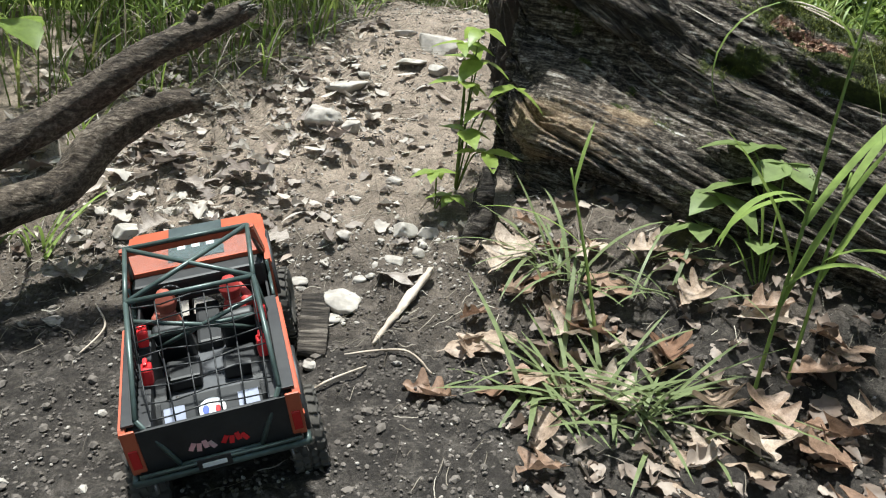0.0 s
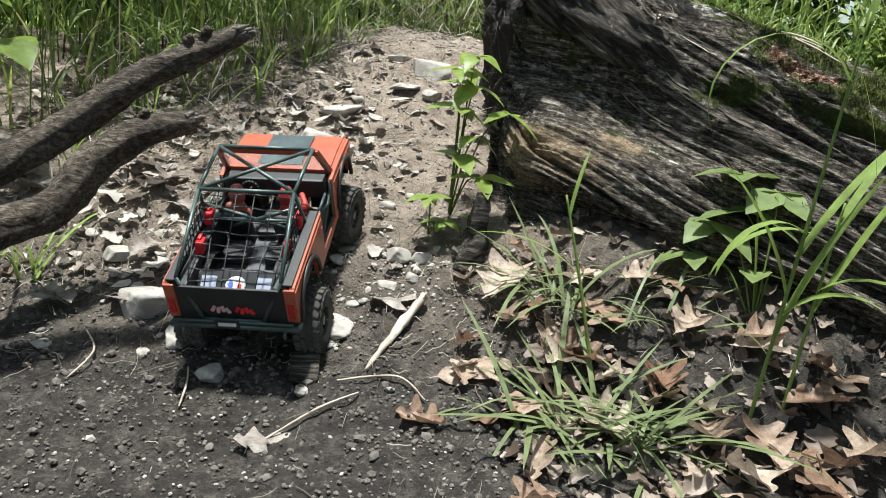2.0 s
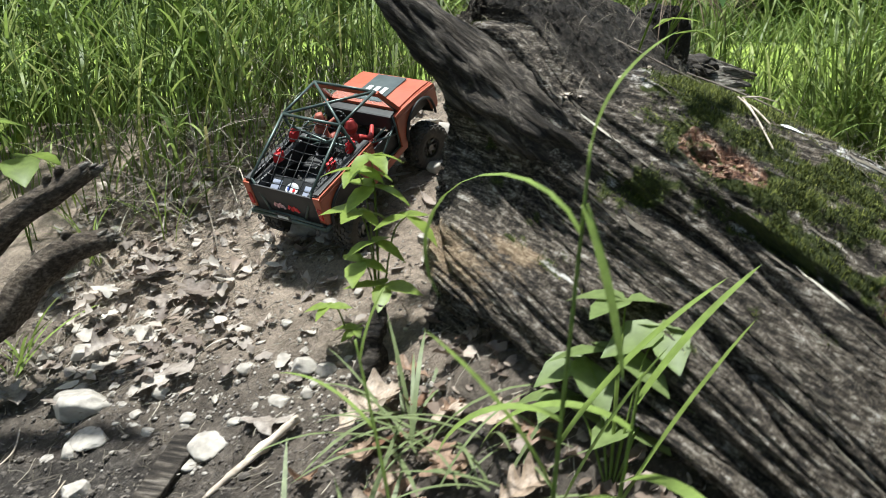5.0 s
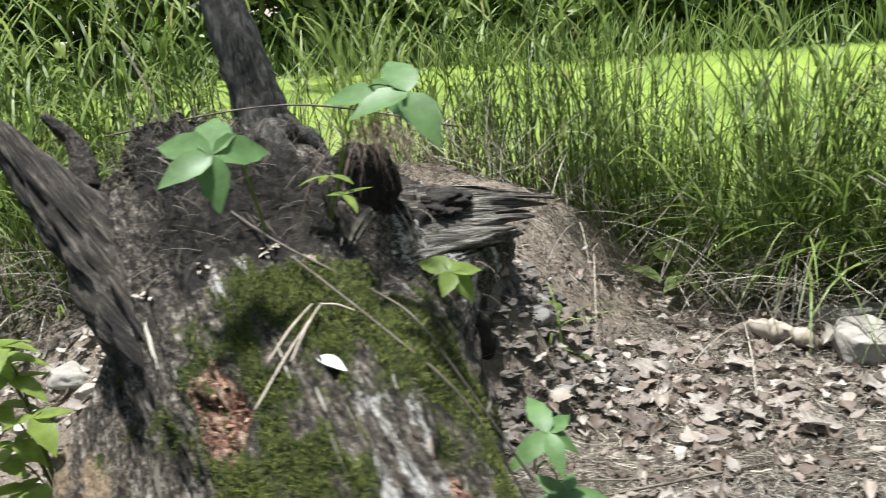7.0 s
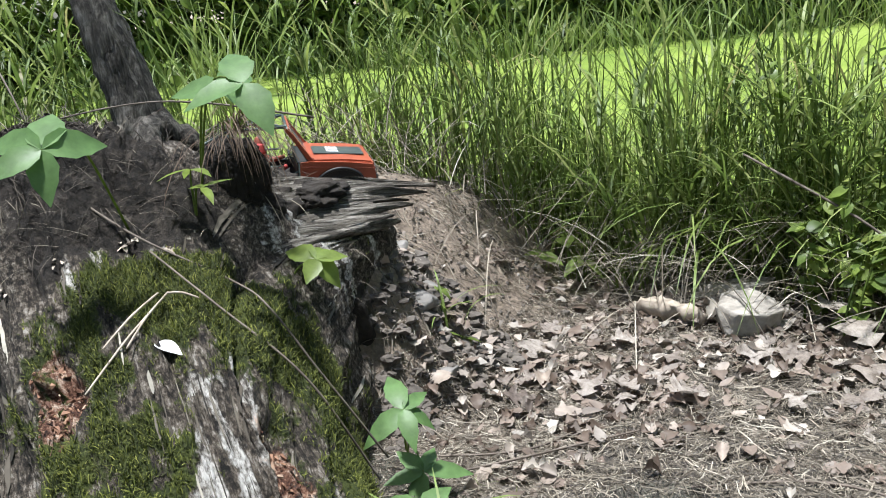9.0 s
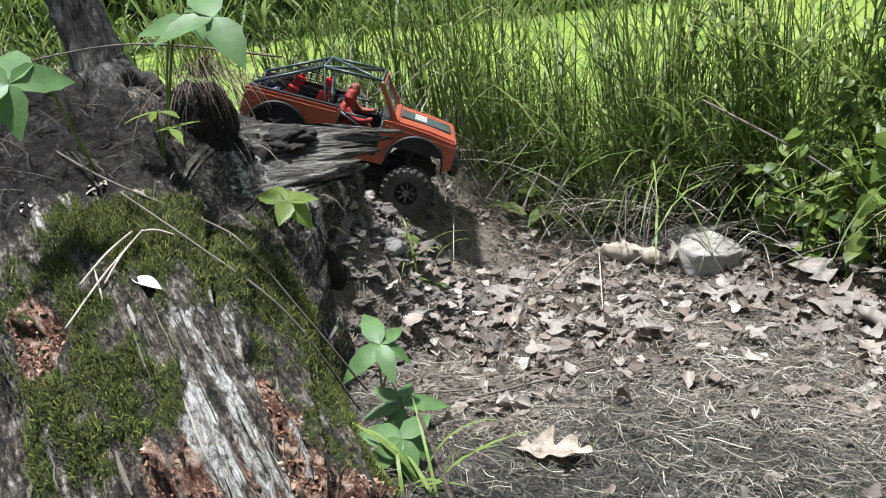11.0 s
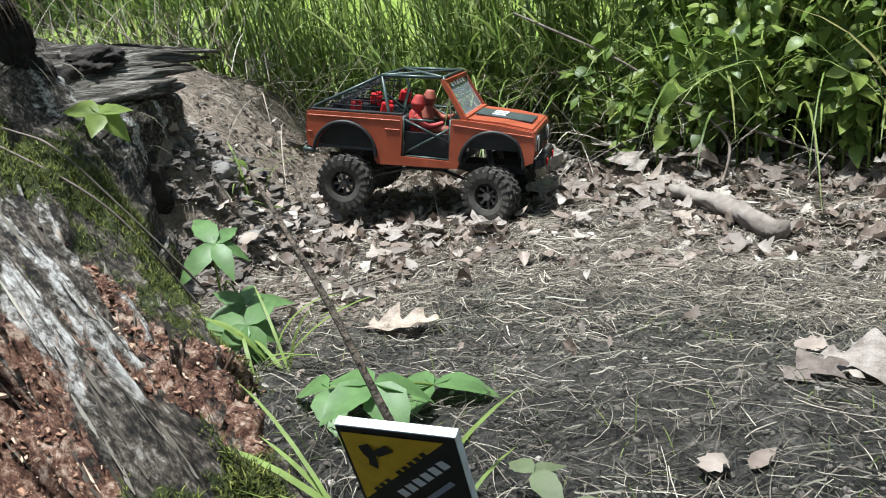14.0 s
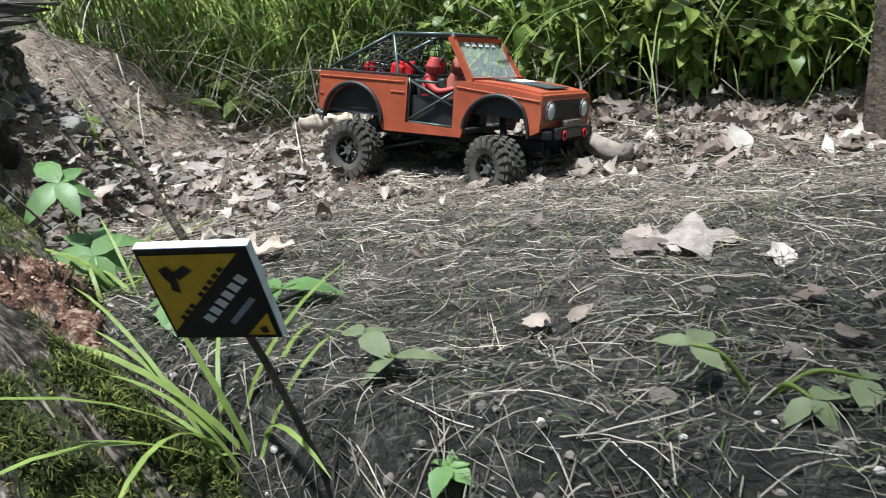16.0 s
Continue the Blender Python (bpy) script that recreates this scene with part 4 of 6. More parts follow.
for a, b in (((0.719, 1.836, 0.890), (0.777, 1.648, 0.845)), ((0.712, 1.825, 0.892), (0.752, 1.70, 0.874)), ((0.72, 1.832, 0.890), (0.77, 1.84, 0.885)), ((0.716, 1.832, 0.886), (0.768, 1.72, 0.868))):
    stick("straw", [a, tuple((p + q) / 2 + 0.004 * (i == 2) for i, (p, q) in enumerate(zip(a, b))), b], [0.0013, 0.0016, 0.0011], DRIFT, "pale dry straw stalk on the moss", "straw", 6, 0.2, "straws on the log")

for k, (x, y, z) in enumerate(((0.548, 1.92, 0.924), (0.608, 1.94, 0.909), (0.506, 1.828, 0.921), (0.44, 1.78, 0.891))):
    h, rl = Heap(), random.Random(k)
    for q in range(14):
        h.add(*ovate(rl.uniform(0.006, 0.014), 0.008, 0.4, 0.3, 3), Matrix.Translation((x + rl.gauss(0, 0.009), y + rl.gauss(0, 0.009), z - 0.004 + rl.uniform(-0.006, 0.003))) @ upright(rl, 0.4))
    tagged(h.make("lichen_patch", DRIFT), "white flaky fungus patch on the log", "fungus", "fungus patches")
clods = Heap()
rc = random.Random(12)
for k in range(900):
    x, y = rc.uniform(0.42, 0.85), rc.uniform(2.1, 2.65)
    s = rc.uniform(0.004, 0.014) * rc.choice((0.6, 1, 1.4))
    bm = bmesh.new()
    bmesh.ops.create_icosphere(bm, subdivisions=2, radius=s)
    v = [tuple(q.co * (1 + 0.9 * noise.noise(q.co * 1.3 / s + Vector((k, 0, 0))))) for q in bm.verts]
    clods.add(v, [tuple(q.index for q in f.verts) for f in bm.faces], Matrix.Translation((x, y, land(x, y) + 0.2 * s)) @ Matrix.Diagonal((1.2, 1, 0.6, 1)))
    bm.free()
tagged(clods.make("clods", CRUMB, smooth=False), "brown clods of earth by the log", "clods", kind="stuff")
tagged(ob_from("wood_flake", *[[tuple(Matrix.Translation((0.775, 1.755, 0.860)) @ Matrix.Rotation(0.33, 4, "Y") @ Vector(q)) for q in ovate(0.045, 0.022, 0.5, -0.1, 6)[0]], ovate(0.045, 0.022, 0.5, -0.1, 6)[1]], WHITE, None, "", True), "white bleached leaf lying on the moss", "dead leaf")
ST = "bare bent twig among the weeds"
for pts in (((1.20, 3.10, 0.78), (1.45, 3.02, 0.66), (1.62, 2.96, 0.55), (1.88, 2.80, 0.47)), ((1.62, 2.96, 0.55), (1.68, 2.86, 0.50), (1.66, 2.74, 0.45))):
    stick("twig", pts, [0.003] * len(pts), STICK, ST, "twig", 7, 0.3, "twigs in the weeds")

rnd = random.Random(21)
leaf_kinds = []
for k in range(12):
    v, f = oak(1.0, random.Random(k + 3), 0.32, 46)
    me = bpy.data.meshes.new("oak_leaf")
    me.from_pydata(v, [], f)
    me.materials.append(WHOLE_LEAVES[k % 2])
    me.polygons.foreach_set("use_smooth", [True] * len(me.polygons))
    leaf_kinds.append(me)


def dry_leaf(x, y, size, turn, tilt=0.2, up=0.012, k=None):
    ob = new("oak_leaf", leaf_kinds[(2 * rnd.randrange(6) + (x > 0.8 or x < 0)) if k is None else k])
    ob.matrix_world = Matrix.Translation((x, y, land(x, y) + up)) @ Euler((rnd.uniform(-tilt, tilt), rnd.uniform(-tilt, tilt), radians(turn))).to_matrix().to_4x4() @ Matrix.Diagonal((size, size, size, 1)) @ Matrix.Translation((-0.5, 0, 0.02))
    if x > 1.1 and y < 2.2:
        ob.matrix_world = ob.matrix_world @ Matrix.Diagonal((1, 1, 0.55, 1))
    return tagged(ob, "curled pale brown lobed oak leaf on the ground", "dead leaf", "dead leaves")


for x, y, size, turn, up in ((0.175, 1.52, 0.15, 60, 0.03), (0.124, 1.335, 0.15, 20, 0.02), (-0.196, 1.14, 0.10, 30, 0.015), (0.297, 1.345, 0.13, -20, 0.03), (0.442, 1.28, 0.13, 80, 0.03), (0.047, 1.195, 0.10, 150, 0.01), (0.58, 1.16, 0.12, 100, 0.03), (0.496, 1.38, 0.09, 45, 0.03), (-0.03, 1.50, 0.11, 30, 0.015),
                              (1.199, 1.996, 0.115, 10, 0.015), (1.756, 1.874, 0.12, -5, 0.008), (1.70, 1.84, 0.08, 30, 0.006), (0.614, 1.35, 0.10, 0, 0.03), (0.22, 1.6, 0.08, 200, 0.03), (0.36, 1.42, 0.12, 130, 0.04), (0.20, 1.24, 0.11, 300, 0.02), (0.68, 1.24, 0.13, 10, 0.03), (0.75, 1.15, 0.12, 200, 0.03), (0.5, 1.18, 0.11, 260, 0.03),
                              (1.42, 2.98, 0.13, 60, 0.05), (1.47, 2.9, 0.12, 120, 0.03), (1.36, 2.78, 0.11, 0, 0.02), (1.52, 2.75, 0.12, 220, 0.03), (1.48, 2.62, 0.10, 40, 0.02), (1.62, 2.85, 0.13, 10, 0.04), (-0.50, 1.80, 0.12, 20, 0.02), (-0.38, 1.78, 0.11, 160, 0.03), (-0.62, 1.9, 0.13, 60, 0.03)):
    dry_leaf(x, y, size, turn, 0.06 if x > 1.1 and y < 2.2 else 0.22, up, (0, 3)[x > 1.5] if x > 1.1 and y < 2.2 else None)


for k in range(190):
    if k < 70:
        x, y, size = rnd.uniform(0.10, 0.95), rnd.uniform(0.98, 1.68), rnd.uniform(0.06, 0.12)
        if y > 1.72 - 0.5 * x or (x < 0.2 and y < 1.2):
            continue
    elif k < 155:
        x, y, size = rnd.uniform(0.82, 2.0), rnd.uniform(2.2, 3.05), rnd.uniform(0.04, 0.09)
        if y < 2.35 + 0.25 * (x - 0.8) or (y > 2.75 and x < 1.0):
            continue
    else:
        x, y, size = rnd.uniform(-0.75, -0.2), rnd.uniform(1.45, 2.3), rnd.uniform(0.05, 0.10)
    dry_leaf(x, y, size, rnd.uniform(0, 360), 0.35 if x < 1 else 0.22, 0.012 + 0.012 * rnd.random())


def scatter_litter():
    """Broken dead leaves, straw and pebbles, thickest where the lane and the flat have them."""
    r = random.Random(4)
    heaps = [Heap(), Heap(), Heap()]
    straw, peb, crumb, shaded_bits, sprout = Heap(), Heap(), Heap(), Heap(), Heap()
    for k in range(19000):
        x, y = r.uniform(-1.0, 2.3), r.uniform(0.9, 3.25)
        left = x < 0.30 + max(0, 1.98 - y) * 1.85
        d = noise.noise((2.2 * x, 2.2 * y, 5))
        if left:
            w = step(1.45, 1.75, y) * step(2.75, 2.2, y) * (0.25 + 0.75 * step(-0.05, -0.25, x)) if x < 0.12 else step(0.12, 0.3, x) * (0.9 if y < 1.8 else 0.2)
        else:
            w = step(0.4, 0.85, x) * (0.25 + 0.75 * step(2.05, 2.45, y)) * step(3.3, 2.9, y) * (0.35 + 0.65 * step(-0.2, 0.25, d + (0.35 if y > 2.7 or x < 1.05 else 0)))
            if y > 2.55 and x < 0.85:
                w *= 0.5
            if y < 2.3 and x > 1.15:
                w *= 0.07
        if r.random() > w:
            continue
        s = r.choice((r.uniform(0.008, 0.025), r.uniform(0.012, 0.035), r.uniform(0.02, 0.045), r.uniform(0.03, 0.065)))
        if not left and y < 2.75 and x < 1.35:
            s *= 0.9
        if not left and y < 2.3:
            s = min(s, 0.035)
        if left and x > 0.12 and y < 1.75 and r.random() < 0.5:
            continue
        if left and x < 0.12 and r.random() < 0.45:
            continue
        v, f = oak(s, r, 0.7 if s < 0.03 else 0.4, 8 if s < 0.03 else 13) if r.random() < 0.65 else ovate(s, s * r.uniform(0.3, 0.7), r.uniform(-0.5, 0.5), r.uniform(-0.4, 0.5), 6)
        heaps[(2 if x > 0.12 else r.choice((0, 1, 1))) if left else r.choice((0, 1, 2, 2))].add(v, f, Matrix.Translation((x, y, land(x, y) + r.uniform(0.002, 0.014))) @ upright(r, 0.5 if s < 0.028 else 0.24))
    for h, mat in zip(heaps, DEADS):
        tagged(h.make("leaf_litter", mat), "broken pale brown dead leaves strewn over the dirt", "leaf litter", kind="stuff")
    for k in range(64000):
        x, y = r.uniform(-1.0, 2.4), r.uniform(0.9, 3.2)
        left = x < 0.4 + max(0, 1.98 - y) * 1.85
        w = (0.2 + 0.4 * step(-0.15, -0.5, x) * step(1.4, 1.7, y)) if left else 0.6 + 0.25 * step(0.75, 0.95, x)
        if not left and y < 1.95:
            w *= 0.7
        if r.random() > w or (left and y < 1.3 and r.random() < 0.85):
            continue
        d = noise.noise((3 * x, 3 * y, 8))
        l, a = r.uniform(0.010, 0.085 if left or y > 2 else 0.045) * r.uniform(0.25, 1), r.uniform(0, 6.28)
        c, q = Vector((x, y, 0)), Vector((math.cos(a), math.sin(a), 0)) * l / 2
        side = Vector((-q.y, q.x, 0)).normalized() * r.uniform(0.0002, 0.0006) * (1.5 if y > 2.2 else 1)
        bow = Vector((-q.y, q.x, 0)) * r.gauss(0, 0.2)
        up = r.uniform(0.002, 0.012)
        pts = [c + q * (k - 2) / 2 + bow * (1 - (k - 2) ** 2 / 4) * 0.5 for k in range(5)]
        v = []
        for p in pts:
            z = land(p.x, p.y) + up + r.uniform(0, 0.003)
            v += [(p.x - side.x, p.y - side.y, z), (p.x + side.x, p.y + side.y, z + 0.001)]
        # near the viewer most straw takes the colour darkened for shade
        (shaded_bits if not left and y < 2.0 + 0.25 * d and r.random() < 0.85 else straw).add(v, [(2 * k, 2 * k + 1, 2 * k + 3, 2 * k + 2) for k in range(4)])
    for k in range(70000):
        x, y = r.uniform(0.75, 2.2), r.uniform(1.1, 3.0)
        if y < 2.0 and r.random() < 0.55:
            continue
        l, a, w, z = r.uniform(0.003, 0.016), r.uniform(0, 6.28), r.uniform(0.0003, 0.0009) * (0.5 if y < 1.9 else 1), land(x, y) + r.uniform(0.001, 0.006)
        cx, cy, lift = l * math.cos(a), l * math.sin(a), r.gauss(0, 0.002)
        nx, ny = -math.sin(a) * w, math.cos(a) * w
        # short bits too: darkened for shade on the near flat
        (shaded_bits if y < 2.05 + 0.3 * noise.noise((3 * x, 3 * y, 8)) and r.random() < 0.88 else straw).add([(x - cx - nx, y - cy - ny, z - lift), (x + cx - nx, y + cy - ny, z + lift), (x + cx + nx, y + cy + ny, z + lift), (x - cx + nx, y - cy + ny, z - lift)], [(0, 1, 2, 3)])
    for k in range(5200):
        x, y, a, l = r.uniform(0.9, 2.3), r.uniform(1.35, 2.6), r.uniform(0, 6.28), r.uniform(0.02, 0.10)
        wide, bow, lift = r.uniform(0.0002, 0.00045), r.gauss(0, 0.25), r.uniform(0.002, 0.010)
        v = []
        for q in range(6):
            t = q / 5 - 0.5
            px, py = x + l * (t * math.cos(a) - bow * (0.25 - t * t) * math.sin(a)), y + l * (t * math.sin(a) + bow * (0.25 - t * t) * math.cos(a))
            z = land(px, py) + lift + 0.004 * math.sin(3 * t + x * 40)
            v += [(px - wide * math.sin(a), py + wide * math.cos(a), z), (px + wide * math.sin(a), py - wide * math.cos(a), z + 0.0004)]
        straw.add(v, [(2 * q, 2 * q + 1, 2 * q + 3, 2 * q + 2) for q in range(5)])
    for k in range(800):
        x, y = r.uniform(1.0, 2.2), r.uniform(1.1, 2.1)
        if noise.noise((5 * x, 5 * y, 3)) > -0.05:
            sprout.add(*blade((x, y, land(x, y)), r.uniform(0, 6.28), r.uniform(0.008, 0.035), 0.0016, r.uniform(0.3, 1.4), r.uniform(0, 1.2), 3))
    tagged(sprout.make("grass_sprouts", BLADE), "short green grass sprouts on the near flat", "grass", kind="stuff")
    tagged(shaded_bits.make("damp_straw", SHADED_STRAW), "straw bits darkened for shade on the flat", "straw", kind="stuff")
    tagged(straw.make("straw_litter", STRAW), "dry straw and grass bits over the dirt", "straw", kind="stuff")
    base = bmesh.new()
    bmesh.ops.create_icosphere(base, subdivisions=1, radius=1)
    pv, pf = [tuple(v.co) for v in base.verts], [tuple(v.index for v in f.verts) for f in base.faces]
    base.free()
    for k in range(20000):
        x, y = (r.uniform(-0.9, 2.2), r.uniform(0.9, 3.1)) if k < 14000 else (r.uniform(-0.9, 0.3), r.uniform(0.9, 1.65))
        lane = -0.4 < x < 0.3 and 1.5 < y < 2.9
        if r.random() > (1 if lane else 0.8):
            continue
        s = r.uniform(0.0012, 0.0042) * (2.2 if r.random() < 0.06 else 1) * (1.6 if 0.45 < x < 1.0 and y > 2.4 else 1)
        sc = Matrix.Diagonal((s * r.uniform(0.8, 1.4), s, s * r.uniform(0.5, 0.9), 1))
        (peb if lane and r.random() < 0.6 or r.random() < 0.06 else crumb).add([(a * r.uniform(0.8, 1.2), b, c) for a, b, c in pv], pf, Matrix.Translation((x, y, land(x, y) + s * 0.3)) @ upright(r, 0.6) @ sc)
    tagged(crumb.make("soil_crumbs", CRUMB, smooth=False), "dark crumbs of soil and bark", "soil crumbs", kind="stuff")
    tagged(peb.make("pebbles", STONE, smooth=False), "small crumbs and pebbles in the dirt", "pebbles", kind="stuff")


scatter_litter()


# ---- plants ----
def bank_growth():
    """Tall grass along the water, leafy weeds behind the flat."""
    r = random.Random(9)
    reeds = [Heap(), Heap()]
    for k in range(15000):
        x = r.uniform(-3.2, 4.2)
        y = r.uniform(shore(x) - 1.5, shore(x) + 0.15)
        lo = 3.12 + 0.08 * noise.noise((3 * x, 0, 0))
        if x < -0.25:
            lo = max(2.05 + 1.6 * (x + 0.55), 2.05 + 0.35 * (x + 0.55))
        if x > 1.5:
            lo = 3.05 - 0.25 * (x - 1.5)
        if y < lo or (y < 3.2 and -0.3 < x < 0.85 and r.random() < 0.7):
            continue
        thin = 0.85 if x > -0.1 else 0.62
        if r.random() > thin * (0.45 + 0.9 * step(-0.3, 0.3, noise.noise((2.6 * x, 2.6 * y, 1)))):
            continue
        l = r.uniform(0.28, 0.85) * (0.8 if x < 0.9 else 1.15)
        l *= 0.4 + 0.6 * step(0.0, 0.45, y - lo)
        if x > 1.45 and r.random() < 0.5:
            continue
        reeds[r.random() < 0.4].add(*blade((x, y, land(x, y) - 0.01), r.uniform(0, 6.28), l, r.uniform(0.005, 0.013), r.uniform(0.0, 0.35), r.uniform(0.2, 1.9), 6))
    for k in range(500):
        x, y = r.uniform(0.2, 1.9), r.uniform(3.3, 3.95)
        reeds[r.random() < 0.5].add(*blade((x, y, land(x, y) - 0.01), r.uniform(0, 6.28), r.uniform(0.6, 1.05), r.uniform(0.006, 0.013), r.uniform(0.0, 0.25), r.uniform(0.1, 1.5), 6))
    for h, mat in zip(reeds, (BLADE, BLADE_LIT)):
        tagged(h.make("bank_grass", mat), "tall green grass along the pond's edge", "grass", kind="stuff")
    stalks, flags = Heap(), [Heap(), Heap()]
    for k in range(1500):
        x = r.uniform(-2.4, 3.0)
        lo = 3.15 if x > -0.25 else max(2.1 + 1.6 * (x + 0.55), 2.1 + 0.35 * (x + 0.55))
        y = lo + r.uniform(0, 1.0) - 0.15 * max(0, x - 1.5)
        if y > shore(x) + 0.1 or (x < -0.2 and k % 2):
            continue
        h, a, lean, z0 = r.uniform(0.35, 0.85), r.uniform(0, 6.28), r.uniform(0, 0.25), land(x, y)
        tip = Vector((x + lean * h * math.cos(a), y + lean * h * math.sin(a), z0 + h))
        foot = Vector((x, y, z0))
        stalks.add(*limb([foot, foot.lerp(tip, 0.5), tip], [0.0022, 0.0018, 0.001], 4))
        spin = r.uniform(0, 6.28)
        for q in range(r.randint(5, 9)):
            p = foot.lerp(tip, r.uniform(0.2, 1.0))
            flags[r.random() < 0.6].add(*blade(p, spin + math.pi * q + r.gauss(0, 0.5), r.uniform(0.10, 0.24), r.uniform(0.008, 0.016), r.uniform(0.3, 0.9), r.uniform(0.4, 1.6), 5))
    tagged(stalks.make("grass_stalks", BLADE_LIT), "green stalks of leafy water grass", "grass", kind="stuff")
    for h, mat in zip(flags, (BLADE, BLADE_LIT)):
        tagged(h.make("grass_leaves", mat), "slanting green leaves of the water grass", "grass", kind="stuff")
    thatch = Heap()
    for k in range(2600):
        x = r.uniform(-0.9, 2.8)
        lo = 3.02 if x > -0.25 else max(2.1 + 1.6 * (x + 0.55), 2.1 + 0.35 * (x + 0.55))
        y = lo + r.uniform(-0.1, 0.7)
        thatch.add(*blade((x, y, land(x, y) + r.uniform(0, 0.12)), r.uniform(0, 6.28), r.uniform(0.12, 0.45), 0.004, r.uniform(0.7, 1.5), r.uniform(0, 1.2), 5))
    tagged(thatch.make("dead_grass", STRAW), "dry bent grass among the green", "dead grass", kind="stuff")
    arch = [Heap(), Heap()]
    for k in range(520):
        x = r.uniform(0.95, 3.0)
        y = r.uniform(2.98, 3.35) - 0.28 * max(0, x - 1.6) if x > 1.5 else r.uniform(3.22, 3.5)
        arch[k % 2].add(*blade((x, y, land(x, y) - 0.01), r.gauss(-1.57, 0.9), r.uniform(0.3, 0.75), r.uniform(0.005, 0.011), r.uniform(0.1, 0.5), r.uniform(1.0, 2.4), 8))
    for h, mat in zip(arch, (BLADE, BLADE_LIT)):
        tagged(h.make("arching_grass", mat), "long arching grass blades over the leaf litter's edge", "grass", kind="stuff")
    weeds = [Heap(), Heap(), Heap()]
    stems = Heap()
    for k in range(900):
        x = r.choice((r.uniform(1.3, 3.6), r.uniform(1.7, 3.8), r.uniform(1.6, 2.6), r.uniform(1.5, 3.2), r.uniform(-2.6, -0.5)))
        y = r.uniform(2.92, 3.5) - 0.30 * max(0, x - 1.6) if x > 0 else r.uniform(2.5, 3.3) + 0.4 * min(0, x + 0.5)
        h = (0.10 + 1.1 * max(0, y - 2.92 + 0.30 * max(0, x - 1.6)) + r.uniform(0, 0.3)) * (1.15 if x > 1.7 else 0.75) if x > 0 else r.uniform(0.2, 0.6)
        a, lean = r.uniform(0, 6.28), r.uniform(0, 0.45)
        pts = [Vector((x + lean * h * math.cos(a) * s * s, y + lean * h * math.sin(a) * s * s, land(x, y) + h * s)) for s in (0, 0.35, 0.7, 1)]
        stems.add(*limb(pts, [0.003, 0.0026, 0.002, 0.001], 5))
        for q in range(r.randint(18, 36)):
            s = r.uniform(0.1, 1.0) ** 0.7
            p = pts[0] + (pts[3] - pts[0]) * s
            l = r.uniform(0.016, 0.034) if r.random() < 0.6 else r.uniform(0.03, 0.055)
            weeds[min(2, int(r.random() * 3))].add(*ovate(l, l * r.uniform(0.5, 0.75), 0.2, r.uniform(0.1, 0.5), 5), Matrix.Translation(p) @ Matrix.Rotation(r.uniform(0.1, 0.9), 4, "X") @ Euler((r.uniform(-0.5, 0.5), r.uniform(-0.3, 0.7), r.uniform(0, 6.28))).to_matrix().to_4x4())
    for h, mat in zip(weeds, (GREEN, PALE, PALE)):
        tagged(h.make("weeds", mat), "leafy green weeds crowding the bank", "weeds", kind="stuff")
    tagged(stems.make("weed_stems", BLADE), "thin green stems of weeds", "weeds", kind="stuff")


bank_growth()


def leaf_plant(x, y, z, stalks, mat, label, seed, name="leafy_plant", leaf=(0.06, 0.035), fan=5, base=None, face=0.0):
    """A small plant: stalks from one foot, each with a fan of leaflets at its end (points given)."""
    r = random.Random(seed)
    foot = base or (x, y, land(x, y) - 0.01)
    p = empty(name, Matrix.Translation(foot), label, "plant", "small plants")
    for tip in stalks:
        t = Vector(tip) - Vector(foot)
        mid = t * 0.5 + Vector((0, 0, 0.25 * t.length * (1 if t.z > 0 else 0)))
        v, f = limb([(0, 0, 0), mid, t], [0.0022, 0.0018, 0.0012], 5)
        ob_from("stalk", v, f, BLADE, p, "", True)
        turn0 = r.uniform(0, 6.28)
        for k in range(fan):
            l = leaf[0] * r.uniform(0.75, 1.1)
            v, f = ovate(l, leaf[1] * l / leaf[0], 0.22, r.uniform(0.05, 0.4), 8, 0.10)
            a = turn0 + (k - fan / 2) * (2 * math.pi / (fan + 0.8))
            m = Matrix.Translation(t) @ Matrix.Rotation(face, 4, Vector((0.62, 0.78, 0))) @ Euler((r.uniform(-0.2, 0.2), r.uniform(-0.1, 0.35), a)).to_matrix().to_4x4()
            ob_from("leaf", [tuple(m @ Vector(q)) for q in v], f, mat, p, "", True)
    return p


leaf_plant(0.856, 2.12, 0, [(0.947, 2.004, 0.665), (0.97, 2.0, 0.57)], MINT, "bright green five-leaved seedling beside the log", 1, leaf=(0.072, 0.031), face=0.45)
leaf_plant(1.02, 1.90, 0, [(1.05, 1.87, 0.61)], MINT, "bright green five-leaved seedling beside the log", 2, leaf=(0.06, 0.033), face=0.45)
leaf_plant(1.26, 1.74, 0, [(1.22, 1.72, 0.62), (1.28, 1.70, 0.64), (1.32, 1.76, 0.60)], MINT, "broad-leaved green seedling on the flat", 3, leaf=(0.066, 0.042), fan=4)
leaf_plant(0.66, 2.05, 0, [(0.73, 2.123, 0.835)], PALE, "yellow-green seedling rooted in the log", 4, leaf=(0.065, 0.04), fan=5, face=0.5, base=(0.68, 2.08, 0.76))
leaf_plant(0.6, 1.85, 0, [(0.66, 1.75, 1.10)], MINT, "five-leaved creeper shoot rising from the log", 5, leaf=(0.085, 0.045), fan=5, face=0.75, base=(0.52, 1.95, 0.93))
leaf_plant(0.6, 1.95, 0, [(0.80, 1.96, 1.14), (0.72, 2.0, 1.13)], MINT, "five-leaved creeper shoot rising from the log", 6, leaf=(0.085, 0.045), fan=3, face=0.5, base=(0.55, 2.08, 0.95))
